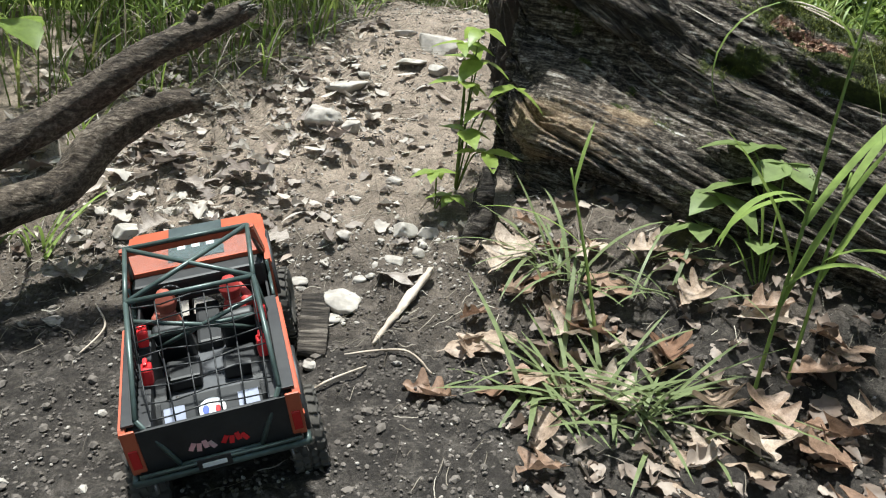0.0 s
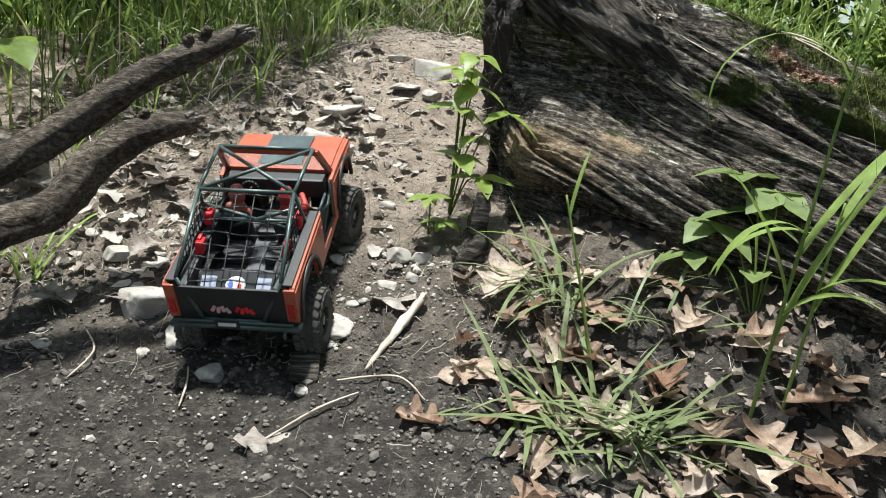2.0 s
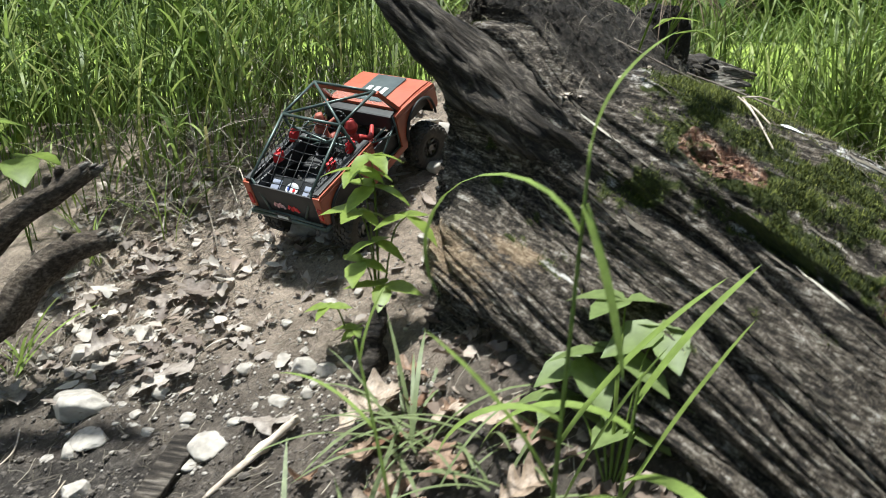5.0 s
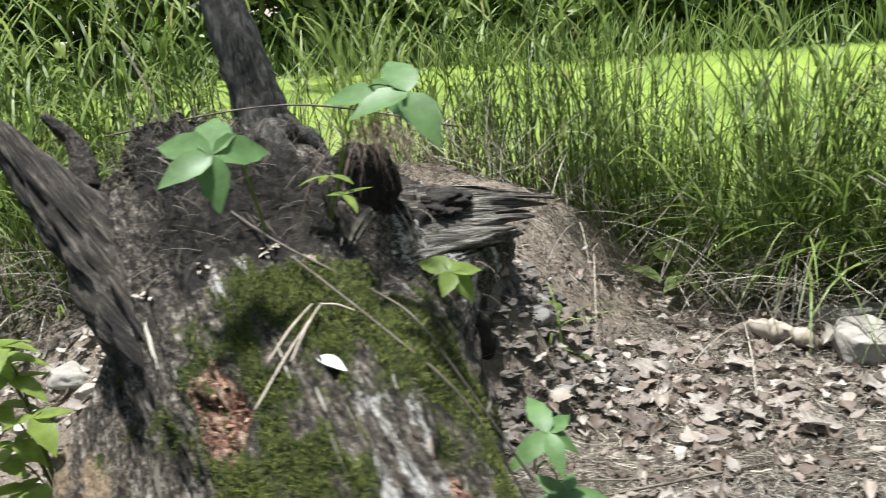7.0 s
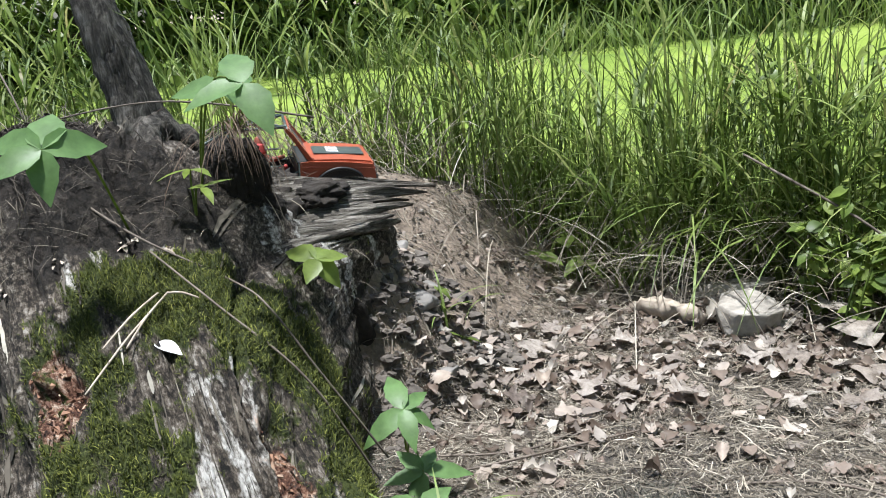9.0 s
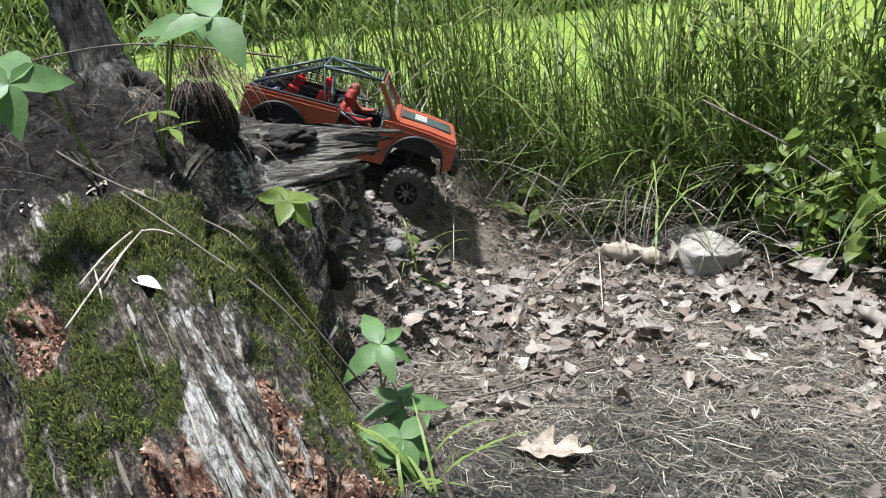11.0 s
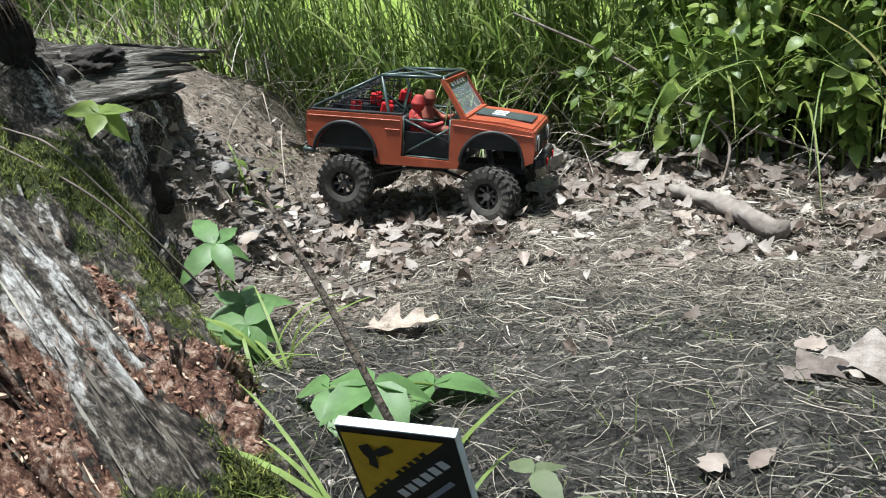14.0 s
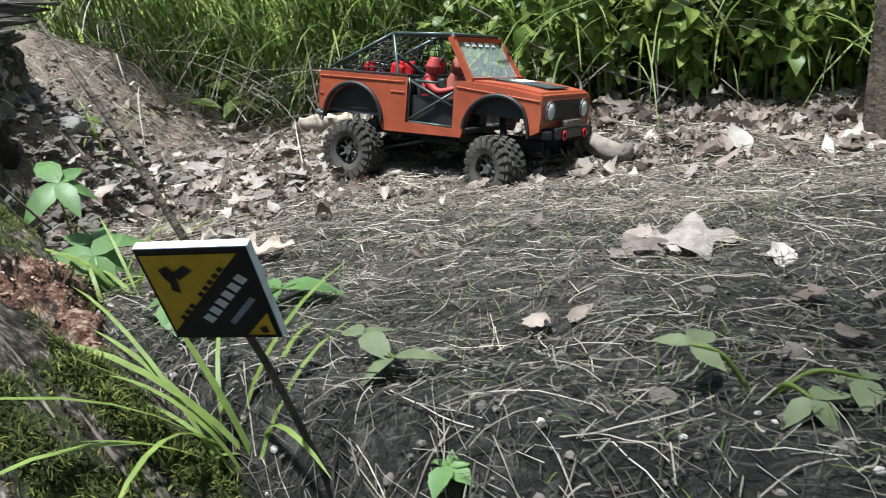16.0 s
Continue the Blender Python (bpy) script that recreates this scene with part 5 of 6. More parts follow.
leaf_plant(0.5, 1.95, 0, [(0.62, 2.02, 0.98), (0.57, 2.05, 1.0)], PALE, "yellow-green seedling rooted in the log", 7, leaf=(0.06, 0.02), fan=3, base=(0.56, 2.05, 0.92))
leaf_plant(0.75, 3.12, 0, [(0.70, 3.2, 0.52), (0.78, 3.13, 0.48), (0.66, 3.1, 0.50)], GREEN, "dull green leafy seedling at the edge of the grass", 8, leaf=(0.085, 0.05), fan=3)
leaf_plant(0.03, 1.72, 0, [(0.02, 1.66, 0.475), (0.06, 1.70, 0.42)], PALE, "pale five-leaved seedling on the slope", 9, leaf=(0.055, 0.03), fan=5)
leaf_plant(0.13, 1.72, 0, [(0.12, 1.68, 0.45)], PALE, "small yellow-green three-leaved seedling", 10, leaf=(0.035, 0.018), fan=4)
leaf_plant(0.07, 1.78, 0, [(0.085, 1.74, 0.70), (0.06, 1.72, 0.655), (0.10, 1.71, 0.60), (0.07, 1.70, 0.56), (0.12, 1.70, 0.52), (0.16, 1.72, 0.655), (0.05, 1.74, 0.73), (0.08, 1.74, 0.76)], PALE, "climbing five-leaved creeper against the root end", 11, leaf=(0.078, 0.042), fan=4)
leaf_plant(0.62, 1.40, 0, [(0.60, 1.546, 0.62), (0.66, 1.52, 0.60), (0.55, 1.52, 0.53), (0.68, 1.5, 0.50), (0.63, 1.47, 0.46), (0.52, 1.5, 0.47), (0.6, 1.5, 0.56)], DULL_PALE, "leafy seedling with big toothed leaves below the log", 12, leaf=(0.10, 0.062), fan=4)
leaf_plant(1.47, 1.56, 0, [(1.46, 1.56, 0.655), (1.49, 1.53, 0.65)], WILT, "small drooping seedling on the flat", 13, leaf=(0.04, 0.022), fan=3)
leaf_plant(1.54, 1.43, 0, [(1.54, 1.42, 0.635)], MINT, "tiny round-leaved seedling on the flat", 14, leaf=(0.025, 0.018), fan=4)
leaf_plant(1.74, 1.45, 0, [(1.76, 1.41, 0.68), (1.70, 1.46, 0.69), (1.80, 1.44, 0.67)], WILT, "wilting grey-green leaves lying on the flat", 15, leaf=(0.032, 0.018), fan=3)
leaf_plant(0.72, 2.5, 0, [(0.69, 2.47, 0.60), (0.74, 2.45, 0.56), (0.70, 2.52, 0.63), (0.76, 2.50, 0.53)], GREEN, "small weed growing in the dirt beside the log", 16, leaf=(0.04, 0.02), fan=4)
leaf_plant(-0.75, 2.15, 0, [(-0.722, 2.2, 0.51), (-0.6, 2.3, 0.56), (-0.5, 2.45, 0.66)], GREEN, "dull green leafy weed by the lane", 17, leaf=(0.08, 0.05), fan=3)
leaf_plant(-1.02, 1.9, 0, [(-0.95, 1.75, 0.75), (-0.9, 1.8, 0.66), (-1.0, 1.8, 0.86)], GREEN, "big dark round-leaved weed beside the branch", 18, leaf=(0.12, 0.09), fan=2)


def clump(x, y, n, length, width, label, seed, mat=None, lean=(0.1, 0.9), droop=(0.3, 1.8), spread_r=0.03, up=0.0, z=None, way=None):
    """A tuft of grass, each blade a part."""
    r = random.Random(seed)
    c = empty("grass_clump", Matrix.Translation((x, y, land(x, y) - 0.005 if z is None else z)), label, "grass", "grass clumps")
    for k in range(n):
        b = (r.uniform(-spread_r, spread_r), r.uniform(-spread_r, spread_r), up)
        v, f = blade(b, r.uniform(0, 6.28) if way is None else r.gauss(way, 0.5), length * r.uniform(0.5, 1.1), width * r.uniform(0.6, 1.1), r.uniform(*lean), r.uniform(*droop), 7)
        ob_from("blade", v, f, mat or BLADE, c, "", True)
    return c


clump(0.27, 1.22, 40, 0.25, 0.014, "low spreading tuft of green grass in dead leaves", 1, mat=DULL_BLADE, lean=(0.6, 1.3), droop=(0.2, 1.2), spread_r=0.07)
clump(0.40, 1.17, 42, 0.27, 0.014, "low spreading tuft of green grass in dead leaves", 2, mat=DULL_BLADE, lean=(0.5, 1.3), droop=(0.3, 1.2), spread_r=0.08)
clump(0.30, 1.50, 30, 0.24, 0.012, "low spreading tuft of green grass in dead leaves", 3, mat=DULL_BLADE, lean=(0.5, 1.3), droop=(0.3, 1.4), spread_r=0.07)
clump(0.45, 1.42, 20, 0.24, 0.011, "low spreading tuft of green grass in dead leaves", 4, mat=DULL_BLADE, lean=(0.6, 1.3), spread_r=0.08)
clump(0.10, 1.83, 30, 0.12, 0.003, "dry fine grass tuft on the slope", 5, mat=STRAW, lean=(0.3, 1.5), spread_r=0.05)
clump(-0.01, 1.78, 24, 0.10, 0.003, "dry fine grass tuft on the slope", 6, mat=STRAW, lean=(0.6, 1.5), spread_r=0.06)
clump(1.36, 1.50, 18, 0.24, 0.009, "long-bladed green grass tuft on the flat", 7, mat=BLADE_LIT, lean=(0.3, 1.1), droop=(0.4, 1.6), spread_r=0.02)
clump(1.10, 1.83, 12, 0.15, 0.009, "green grass tuft beside the log", 8, mat=BLADE_LIT, lean=(0.2, 0.9), droop=(0.6, 1.8))
clump(0.565, 2.165, 95, 0.19, 0.0030, "drooping dead grass tuft hanging from the root mass", 9, mat=TUFT, lean=(0.6, 1.5), droop=(1.2, 2.2), spread_r=0.030, z=1.035, way=-0.55)
clump(0.55, 2.18, 60, 0.30, 0.004, "upright green grass growing on the root mass", 10, mat=BLADE_LIT, lean=(0.0, 0.5), droop=(0.1, 1.2), spread_r=0.05, z=1.04)
clump(-0.74, 1.58, 10, 0.26, 0.013, "pale broad grass blades at the mud's edge", 11, mat=BLADE_LIT, lean=(0.2, 0.8))
for k, (x, y) in enumerate(((-0.5, 2.22), (-0.36, 2.44), (-0.66, 2.02), (-0.27, 2.62), (-0.82, 1.92), (-0.58, 2.4))):
    clump(x, y, 12, 0.26, 0.009, "green grass tuft beside the dirt lane", 20 + k, mat=BLADE_LIT if k % 2 else None, lean=(0.1, 0.8), droop=(0.3, 1.6), spread_r=0.06)
clump(0.74, 2.47, 9, 0.17, 0.008, "drooping grass blades on the dirt step", 12, mat=BLADE_LIT, lean=(0.1, 0.5), droop=(1.0, 2.6))


def reed(x, y, h, lean, heading, leaves, label, seed):
    """A tall grass culm with long arching leaves."""
    g = empty("reed", Matrix.Translation(on(x, y)), label, "grass", "tall reeds")
    top = (h * math.sin(lean) * math.cos(heading), h * math.sin(lean) * math.sin(heading), h * math.cos(lean))
    v, f = limb([(0, 0, -0.02), tuple(0.5 * c for c in top), top], [0.0035, 0.003, 0.0018], 7)
    ob_from("culm", v, f, BLADE_LIT, g, "", True)
    for s, head, length, width, ln, dr in leaves:
        v, f = blade(tuple(s * c for c in top), radians(head), length, 1.4 * width, radians(ln), radians(dr), 12)
        ob_from("blade", v, f, BLADE_LIT, g, "", True)


reed(0.57, 1.22, 0.66, 0.05, 0.4, [(0.45, 20, 0.28, 0.017, 28, 25), (0.85, 175, 0.34, 0.015, 35, 190), (0.98, 20, 0.16, 0.018, 5, 60), (0.3, 350, 0.32, 0.022, 40, 170), (0.9, 330, 0.20, 0.015, 150, 20), (0.35, 190, 0.26, 0.014, 25, 30), (0.5, 200, 0.2, 0.016, 60, 120), (0.25, 10, 0.3, 0.018, 15, 20)], "tall green reed with arching blades before the log", 1)
reed(0.64, 1.26, 0.36, 0.1, 0.8, [(0.5, 10, 0.30, 0.017, 22, 10), (0.8, 185, 0.24, 0.018, 60, 110), (0.6, 330, 0.30, 0.024, 50, 150), (0.9, 30, 0.22, 0.016, 30, 20)], "tall green reed with arching blades before the log", 2)
reed(0.34, 1.30, 0.34, 0.35, 2.6, [(0.6, 170, 0.2, 0.008, 50, 60), (0.9, 60, 0.12, 0.007, 10, 30)], "thin pale grass stalk leaning over dead leaves", 3)


# ---- the truck: x ahead, y to its left, z up from the ground under it ----
def arc(cx, cz, r, a0, a1, n=10):
    return [(cx + r * math.cos(radians(a0 + (a1 - a0) * i / n)), cz + r * math.sin(radians(a0 + (a1 - a0) * i / n))) for i in range(n + 1)]


def build_wheel(truck, x, y):
    side = 1 if y > 0 else -1
    w = new("wheel")
    w.empty_display_size = 0.02
    w.parent = truck
    w.location = (x, y, 0.059)
    prof = [(-0.021, 0.027), (-0.0245, 0.038), (-0.0235, 0.051), (-0.016, 0.0555), (0.0, 0.0565), (0.016, 0.0555), (0.0235, 0.051), (0.0245, 0.038), (0.021, 0.027)]
    n, verts, faces = 40, [], []
    for i in range(n):
        a = 2 * math.pi * i / n
        for q, r in prof:
            verts.append((r * math.cos(a), q, r * math.sin(a)))
    m = len(prof)
    for i in range(n):
        for j in range(m):
            k = (i + 1) % n
            faces.append((i * m + j, i * m + (j + 1) % m, k * m + (j + 1) % m, k * m + j))
    tread = Heap()
    tread.add(verts, faces)
    lug = [(-1, -1, -1), (1, -1, -1), (1, 1, -1), (-1, 1, -1), (-0.8, -0.8, 1), (0.8, -0.8, 1), (0.8, 0.8, 1), (-0.8, 0.8, 1)]
    lf = [(4, 5, 6, 7), (0, 1, 5, 4), (1, 2, 6, 5), (2, 3, 7, 6), (3, 0, 4, 7)]
    for i in range(22):
        for row, yy in ((0, -0.0165), (0.5, -0.0055), (0, 0.0055), (0.5, 0.0165)):
            a = 2 * math.pi * (i + row) / 22
            outer = abs(yy) > 0.01
            mm = Matrix.Rotation(-a, 4, "Y") @ Matrix.Translation((0.0565 - (0.001 if outer else 0), yy, 0)) @ Matrix.Rotation(radians(90), 4, "Y") @ Matrix.Rotation(0.25 * (1 if yy > 0 else -1), 4, "Z") @ Matrix.Diagonal((0.0055, 0.0062 if outer else 0.0042, 0.0035, 1))
            tread.add(lug, lf, mm)
        a = 2 * math.pi * i / 22
        for s in (-1, 1):
            mm = Matrix.Rotation(-a, 4, "Y") @ Matrix.Translation((0.0475, s * 0.0225, 0)) @ Matrix.Diagonal((0.0075, 0.003, 0.0035, 1))
            tread.add(lug, lf, mm)
    tread.make("tyre", RUBBER, w, "black knobbly rubber tyre, dusty", False)
    bm = bmesh.new()
    bmesh.ops.create_cone(bm, segments=28, radius1=0.0275, radius2=0.0275, depth=0.036, cap_ends=False, matrix=Matrix.Rotation(radians(90), 4, "X"))
    bmesh.ops.create_cone(bm, segments=28, radius1=0.0265, radius2=0.021, depth=0.008, cap_ends=False, matrix=Matrix.Translation((0, side * 0.014, 0)) @ Matrix.Rotation(radians(-90 * side), 4, "X"))
    bmesh.ops.create_cone(bm, segments=20, radius1=0.010, radius2=0.008, depth=0.014, cap_ends=True, matrix=Matrix.Translation((0, side * 0.012, 0)) @ Matrix.Rotation(radians(-90 * side), 4, "X"))
    for i in range(8):
        a = radians(45 * i)
        tube(bm, (0.008 * math.cos(a), side * 0.010, 0.008 * math.sin(a)), (0.023 * math.cos(a), side * 0.013, 0.023 * math.sin(a)), 0.003, 0.0036, 6)
        tube(bm, (0.0245 * math.cos(a + 0.2), side * 0.017, 0.0245 * math.sin(a + 0.2)), (0.0245 * math.cos(a + 0.2), side * 0.020, 0.0245 * math.sin(a + 0.2)), 0.0012, None, 6)
    part("rim", bm, CHROME, w, "grey spoked metal rim")
    return w


def build_truck():
    t = empty("rc_truck", pose(0, 0, 0), "orange radio-controlled off-road truck with dark roll cage", "toy truck")
    # bodywork
    for y0, y1 in ((0.100, 0.108), (-0.108, -0.100)):
        bm = bmesh.new()
        outline = [(-0.246, 0.132), (-0.250, 0.160), (-0.247, 0.203), (-0.240, 0.206), (-0.036, 0.206), (-0.033, 0.200), (-0.036, 0.124), (0.066, 0.121), (0.068, 0.206), (0.09, 0.207), (0.17, 0.201), (0.252, 0.192), (0.259, 0.186), (0.261, 0.160), (0.258, 0.132)]
        outline += [(0.232, 0.124)] + arc(0.158, 0.118, 0.068, 8, 172) + [(0.084, 0.107), (-0.086, 0.104)] + arc(-0.158, 0.118, 0.066, -4, 172)
        slab(bm, outline, y0, y1)
        part("side_panel", bm, ORANGE, t, "orange side panel with cut wheel arches")
        yo = 0.1095 if y1 > 0 else -0.1095
        for a, b in (((-0.245, 0.163), (-0.232, 0.163)), ((-0.07, 0.178), (-0.04, 0.178)), ((-0.245, 0.197), (-0.04, 0.197)), ((0.072, 0.196), (0.255, 0.183))):
            bm = bmesh.new()
            tube(bm, (a[0], yo * 0.99, a[1]), (b[0], yo * 0.99, b[1]), 0.0014, None, 6)
            part("body_crease", bm, ORANGE, t)
    for cx in (-0.158, 0.158):
        for s in (-1, 1):
            pts = arc(cx, 0.118, 0.069, 0, 175, 14)
            v, f = limb([(a[0], s * 0.110, a[1]) for a in pts], [0.0042] * len(pts), 8)
            ob_from("fender_flare", v, f, BLACK, t, "black wheel arch flare", True)
            bm = bmesh.new()
            for a, b in zip(pts, pts[1:]):
                va = [bm.verts.new(p) for p in ((a[0], s * 0.104, a[1]), (b[0], s * 0.104, b[1]), (b[0], s * 0.055, b[1]), (a[0], s * 0.055, a[1]))]
                bm.faces.new(va)
            bmesh.ops.solidify(bm, geom=bm.faces[:], thickness=0.002)
            part("inner_fender", bm, BLACK, t, "black inner fender")
    bm = bmesh.new()
    slab(bm, [(0.09, 0.190), (0.09, 0.210), (0.17, 0.206), (0.252, 0.197), (0.260, 0.190), (0.258, 0.180)], -0.102, 0.102)
    bmesh.ops.bevel(bm, geom=[e for e in bm.edges if e.calc_length() > 0.02], offset=0.004, segments=2, affect="EDGES")
    hood = part("hood", bm, ORANGE, t, "orange bonnet with a dark centre panel")
    bm = bmesh.new()
    box(bm, (0.168, 0, 0.2075), (0.13, 0.085, 0.002), Euler((0, radians(4.5), 0)).to_matrix(), 0.0008)
    part("hood_decal", bm, GREYBLUE_DARK, hood, "dark grey bonnet panel")
    for y in (-0.022, 0.0, 0.022):
        bm = bmesh.new()
        box(bm, (0.15, y, 0.2105), (0.028, 0.012, 0.0012), Euler((0, radians(4.5), 0)).to_matrix())
        part("hood_print", bm, WHITE, hood, "white unreadable print bar")
    # nose
    bm = bmesh.new()
    box(bm, (0.255, 0, 0.162), (0.006, 0.200, 0.052), None, 0.002)
    nose = part("nose", bm, ORANGE, t, "orange nose panel")
    bm = bmesh.new()
    box(bm, (0.2585, 0, 0.166), (0.004, 0.148, 0.034), None, 0.001)
    for k in range(6):
        box(bm, (0.261, 0, 0.152 + 0.0055 * k), (0.003, 0.11, 0.002))
    part("grille", bm, BLACK, nose, "black slatted grille")
    for y in (-0.074, 0.074):
        bm = bmesh.new()
        bmesh.ops.create_cone(bm, segments=24, radius1=0.0165, radius2=0.0155, depth=0.010, cap_ends=True, matrix=Matrix.Translation((0.261, y, 0.166)) @ Matrix.Rotation(radians(90), 4, "Y"))
        part("headlight", bm, WHITE, nose, "round pale headlight with metal ring", True)
        bm = bmesh.new()
        for i in range(20):
            a, b = radians(18 * i), radians(18 * i + 18)
            tube(bm, (0.266, y + 0.017 * math.cos(a), 0.166 + 0.017 * math.sin(a)), (0.266, y + 0.017 * math.cos(b), 0.166 + 0.017 * math.sin(b)), 0.0016, None, 6)
        part("headlight_ring", bm, CHROME, nose, "", True)
    bm = bmesh.new()
    box(bm, (0.276, 0, 0.128), (0.028, 0.150, 0.020), None, 0.004)
    box(bm, (0.268, 0.085, 0.126), (0.024, 0.03, 0.015), Euler((0, 0, radians(-25))).to_matrix(), 0.003)
    box(bm, (0.268, -0.085, 0.126), (0.024, 0.03, 0.015), Euler((0, 0, radians(25))).to_matrix(), 0.003)
    fb = part("front_bumper", bm, BLACK, t, "black stubby front bumper")
    bm = bmesh.new()
    box(bm, (0.278, 0, 0.143), (0.018, 0.06, 0.012), None, 0.003)
    part("winch", bm, CHROME, fb, "grey winch")
    for y in (-0.045, 0.045):
        bm = bmesh.new()
        pts = arc(0, 0, 0.007, 0, 360, 10)
        for a, b in zip(pts, pts[1:]):
            tube(bm, (0.292, y + a[0], 0.124 + a[1]), (0.292, y + b[0], 0.124 + b[1]), 0.0022, None, 6)
        part("shackle", bm, RED, fb, "red tow shackle", True)
    # tail
    bm = bmesh.new()
    box(bm, (-0.243, 0, 0.162), (0.006, 0.200, 0.075), None, 0.001)
    tail = part("tailgate", bm, BLACK, t, "black tail panel")
    for s in (-1, 1):
        bm = bmesh.new()
        box(bm, (-0.247, s * 0.099, 0.170), (0.006, 0.018, 0.068), None, 0.002)
        part("tail_corner", bm, ORANGE, t, "orange rear corner")
        bm = bmesh.new()
        box(bm, (-0.251, s * 0.099, 0.160), (0.004, 0.011, 0.030), None, 0.001)
        part("taillight", bm, LENS, t, "dark red tail light")
    bm = bmesh.new()
    tube(bm, (-0.258, -0.108, 0.124), (-0.258, 0.108, 0.124), 0.005, None, 10)
    tube(bm, (-0.258, -0.1, 0.134), (-0.258, 0.1, 0.134), 0.003, None, 8)
    for s in (-1, 1):
        tube(bm, (-0.258, s * 0.107, 0.124), (-0.225, s * 0.107, 0.122), 0.005, None, 8)
    rb = part("rear_bumper", bm, CAGE, t, "dark tube rear bumper", True)
    bm = bmesh.new()
    box(bm, (-0.262, 0.01, 0.132), (0.003, 0.042, 0.018), None, 0.001)
    plate = part("name_plate", bm, BLACK, rb, "small black plate with a pale bar")
    bm = bmesh.new()
    box(bm, (-0.264, 0.01, 0.132), (0.0015, 0.030, 0.007))
    part("plate_bar", bm, WHITE, plate)
    for s in (-1, 1):
        bm = bmesh.new()
        pts = arc(0, 0, 0.006, 0, 360, 8)
        for a, b in zip(pts, pts[1:]):
            tube(bm, (-0.266 + a[0], s * 0.085, 0.114 + a[1]), (-0.266 + b[0], s * 0.085, 0.114 + b[1]), 0.002, None, 6)
        part("shackle", bm, CHROME, rb, "metal tow shackle", True)
    # bed and cabin
    bm = bmesh.new()
    box(bm, (-0.135, 0, 0.132), (0.215, 0.196, 0.006))
    box(bm, (0.03, 0, 0.116), (0.12, 0.196, 0.006))
    box(bm, (-0.03, 0, 0.124), (0.006, 0.196, 0.02))
    part("floor", bm, GREY_P, t, "dark grey bed and cabin floor")
    for s in (-1, 1):
        bm = bmesh.new()
        box(bm, (-0.14, s * 0.085, 0.168), (0.2, 0.03, 0.066), None, 0.003)
        part("bed_wall", bm, BLACK, t, "black inner bed wall")
        bm = bmesh.new()
        box(bm, (-0.138, s * 0.096, 0.2085), (0.204, 0.016, 0.004), None, 0.001)
        part("bed_rail", bm, BLACK, t, "black rail cap")
    bm = bmesh.new()
    box(bm, (-0.208, 0, 0.176), (0.055, 0.125, 0.006), Euler((0, radians(-28), 0)).to_matrix(), 0.001)
    lid = part("rear_deck", bm, BLACK, t, "black rear deck with stickers")
    turn = Euler((0, radians(-28), 0)).to_matrix()
    for x, y, sx, sy, mat, lab in ((-0.204, 0.0, 0.030, 0.034, WHITE, "white round sticker"), (-0.204, 0.008, 0.012, 0.008, BLUE, "blue sticker spot"), (-0.206, -0.007, 0.010, 0.007, RED, "red sticker spot"), (-0.207, 0.046, 0.034, 0.026, GREYBLUE, "pale blue-grey sticker"), (-0.207, -0.046, 0.034, 0.026, GREYBLUE, "pale blue-grey sticker")):
        bm = bmesh.new()
        c = Vector((-0.208, 0, 0.176)) + turn @ Vector((x + 0.206, y, 0.004 + (0.0014 if sx < 0.02 else 0)))
        if mat is GREYBLUE:
            box(bm, c, (sx, sy, 0.0015), turn, 0.0005)
        else:
            bmesh.ops.create_cone(bm, segments=18, radius1=0.5, radius2=0.5, depth=1, cap_ends=True, matrix=Matrix.Translation(c) @ turn.to_4x4() @ Matrix.Diagonal((sx, sy, 0.0015, 1)))
        part("sticker", bm, mat, lid, lab)
    for y in (-0.02, 0.02):
        bm = bmesh.new()
        for k in range(4):
            box(bm, (-0.2475, y + 0.008 * (k - 1.5), 0.153 + 0.003 * (k % 2)), (0.002, 0.006, 0.012), Euler((radians(20 * (k - 1.5)), 0, 0)).to_matrix())
        part("tail_sticker", bm, RED if y < 0 else WHITE_RED, tail, "red and white sticker shape")
    for s in (-1, 1):
        bm = bmesh.new()
        box(bm, (0.016, s * 0.095, 0.146), (0.095, 0.004, 0.056), None, 0.001)
        part("door_panel", bm, BLACK, t, "black inner door panel")
        bm = bmesh.new()
        box(bm, (0.17, s * 0.0965, 0.165), (0.16, 0.004, 0.03), None, 0.001)
        part("inner_liner", bm, BLACK, t, "black liner behind the front wing")
    bm = bmesh.new()
    box(bm, (0.02, 0, 0.135), (0.10, 0.036, 0.034), None, 0.005)
    part("console", bm, BLACK, t, "black centre console")
    bm = bmesh.new()
    box(bm, (0.078, 0, 0.186), (0.035, 0.196, 0.04), None, 0.005)
    part("dashboard", bm, BLACK, t, "black dashboard")
    for s in (-1, 1):
        bm = bmesh.new()
        box(bm, (-0.005, s * 0.045, 0.132), (0.055, 0.05, 0.022), None, 0.006)
        box(bm, (-0.036, s * 0.045, 0.165), (0.018, 0.05, 0.075), Euler((0, radians(-12), 0)).to_matrix(), 0.006)
        part("seat", bm, BLACK, t, "black bucket seat", True)
        bm = bmesh.new()
        box(bm, (-0.085, s * 0.038, 0.147), (0.045, 0.045, 0.022), None, 0.004)
        part("bed_box", bm, BLACK, t, "black low box in the bed")
        bm = bmesh.new()
        pts = arc(0, 0, 0.016, 0, 360, 14)
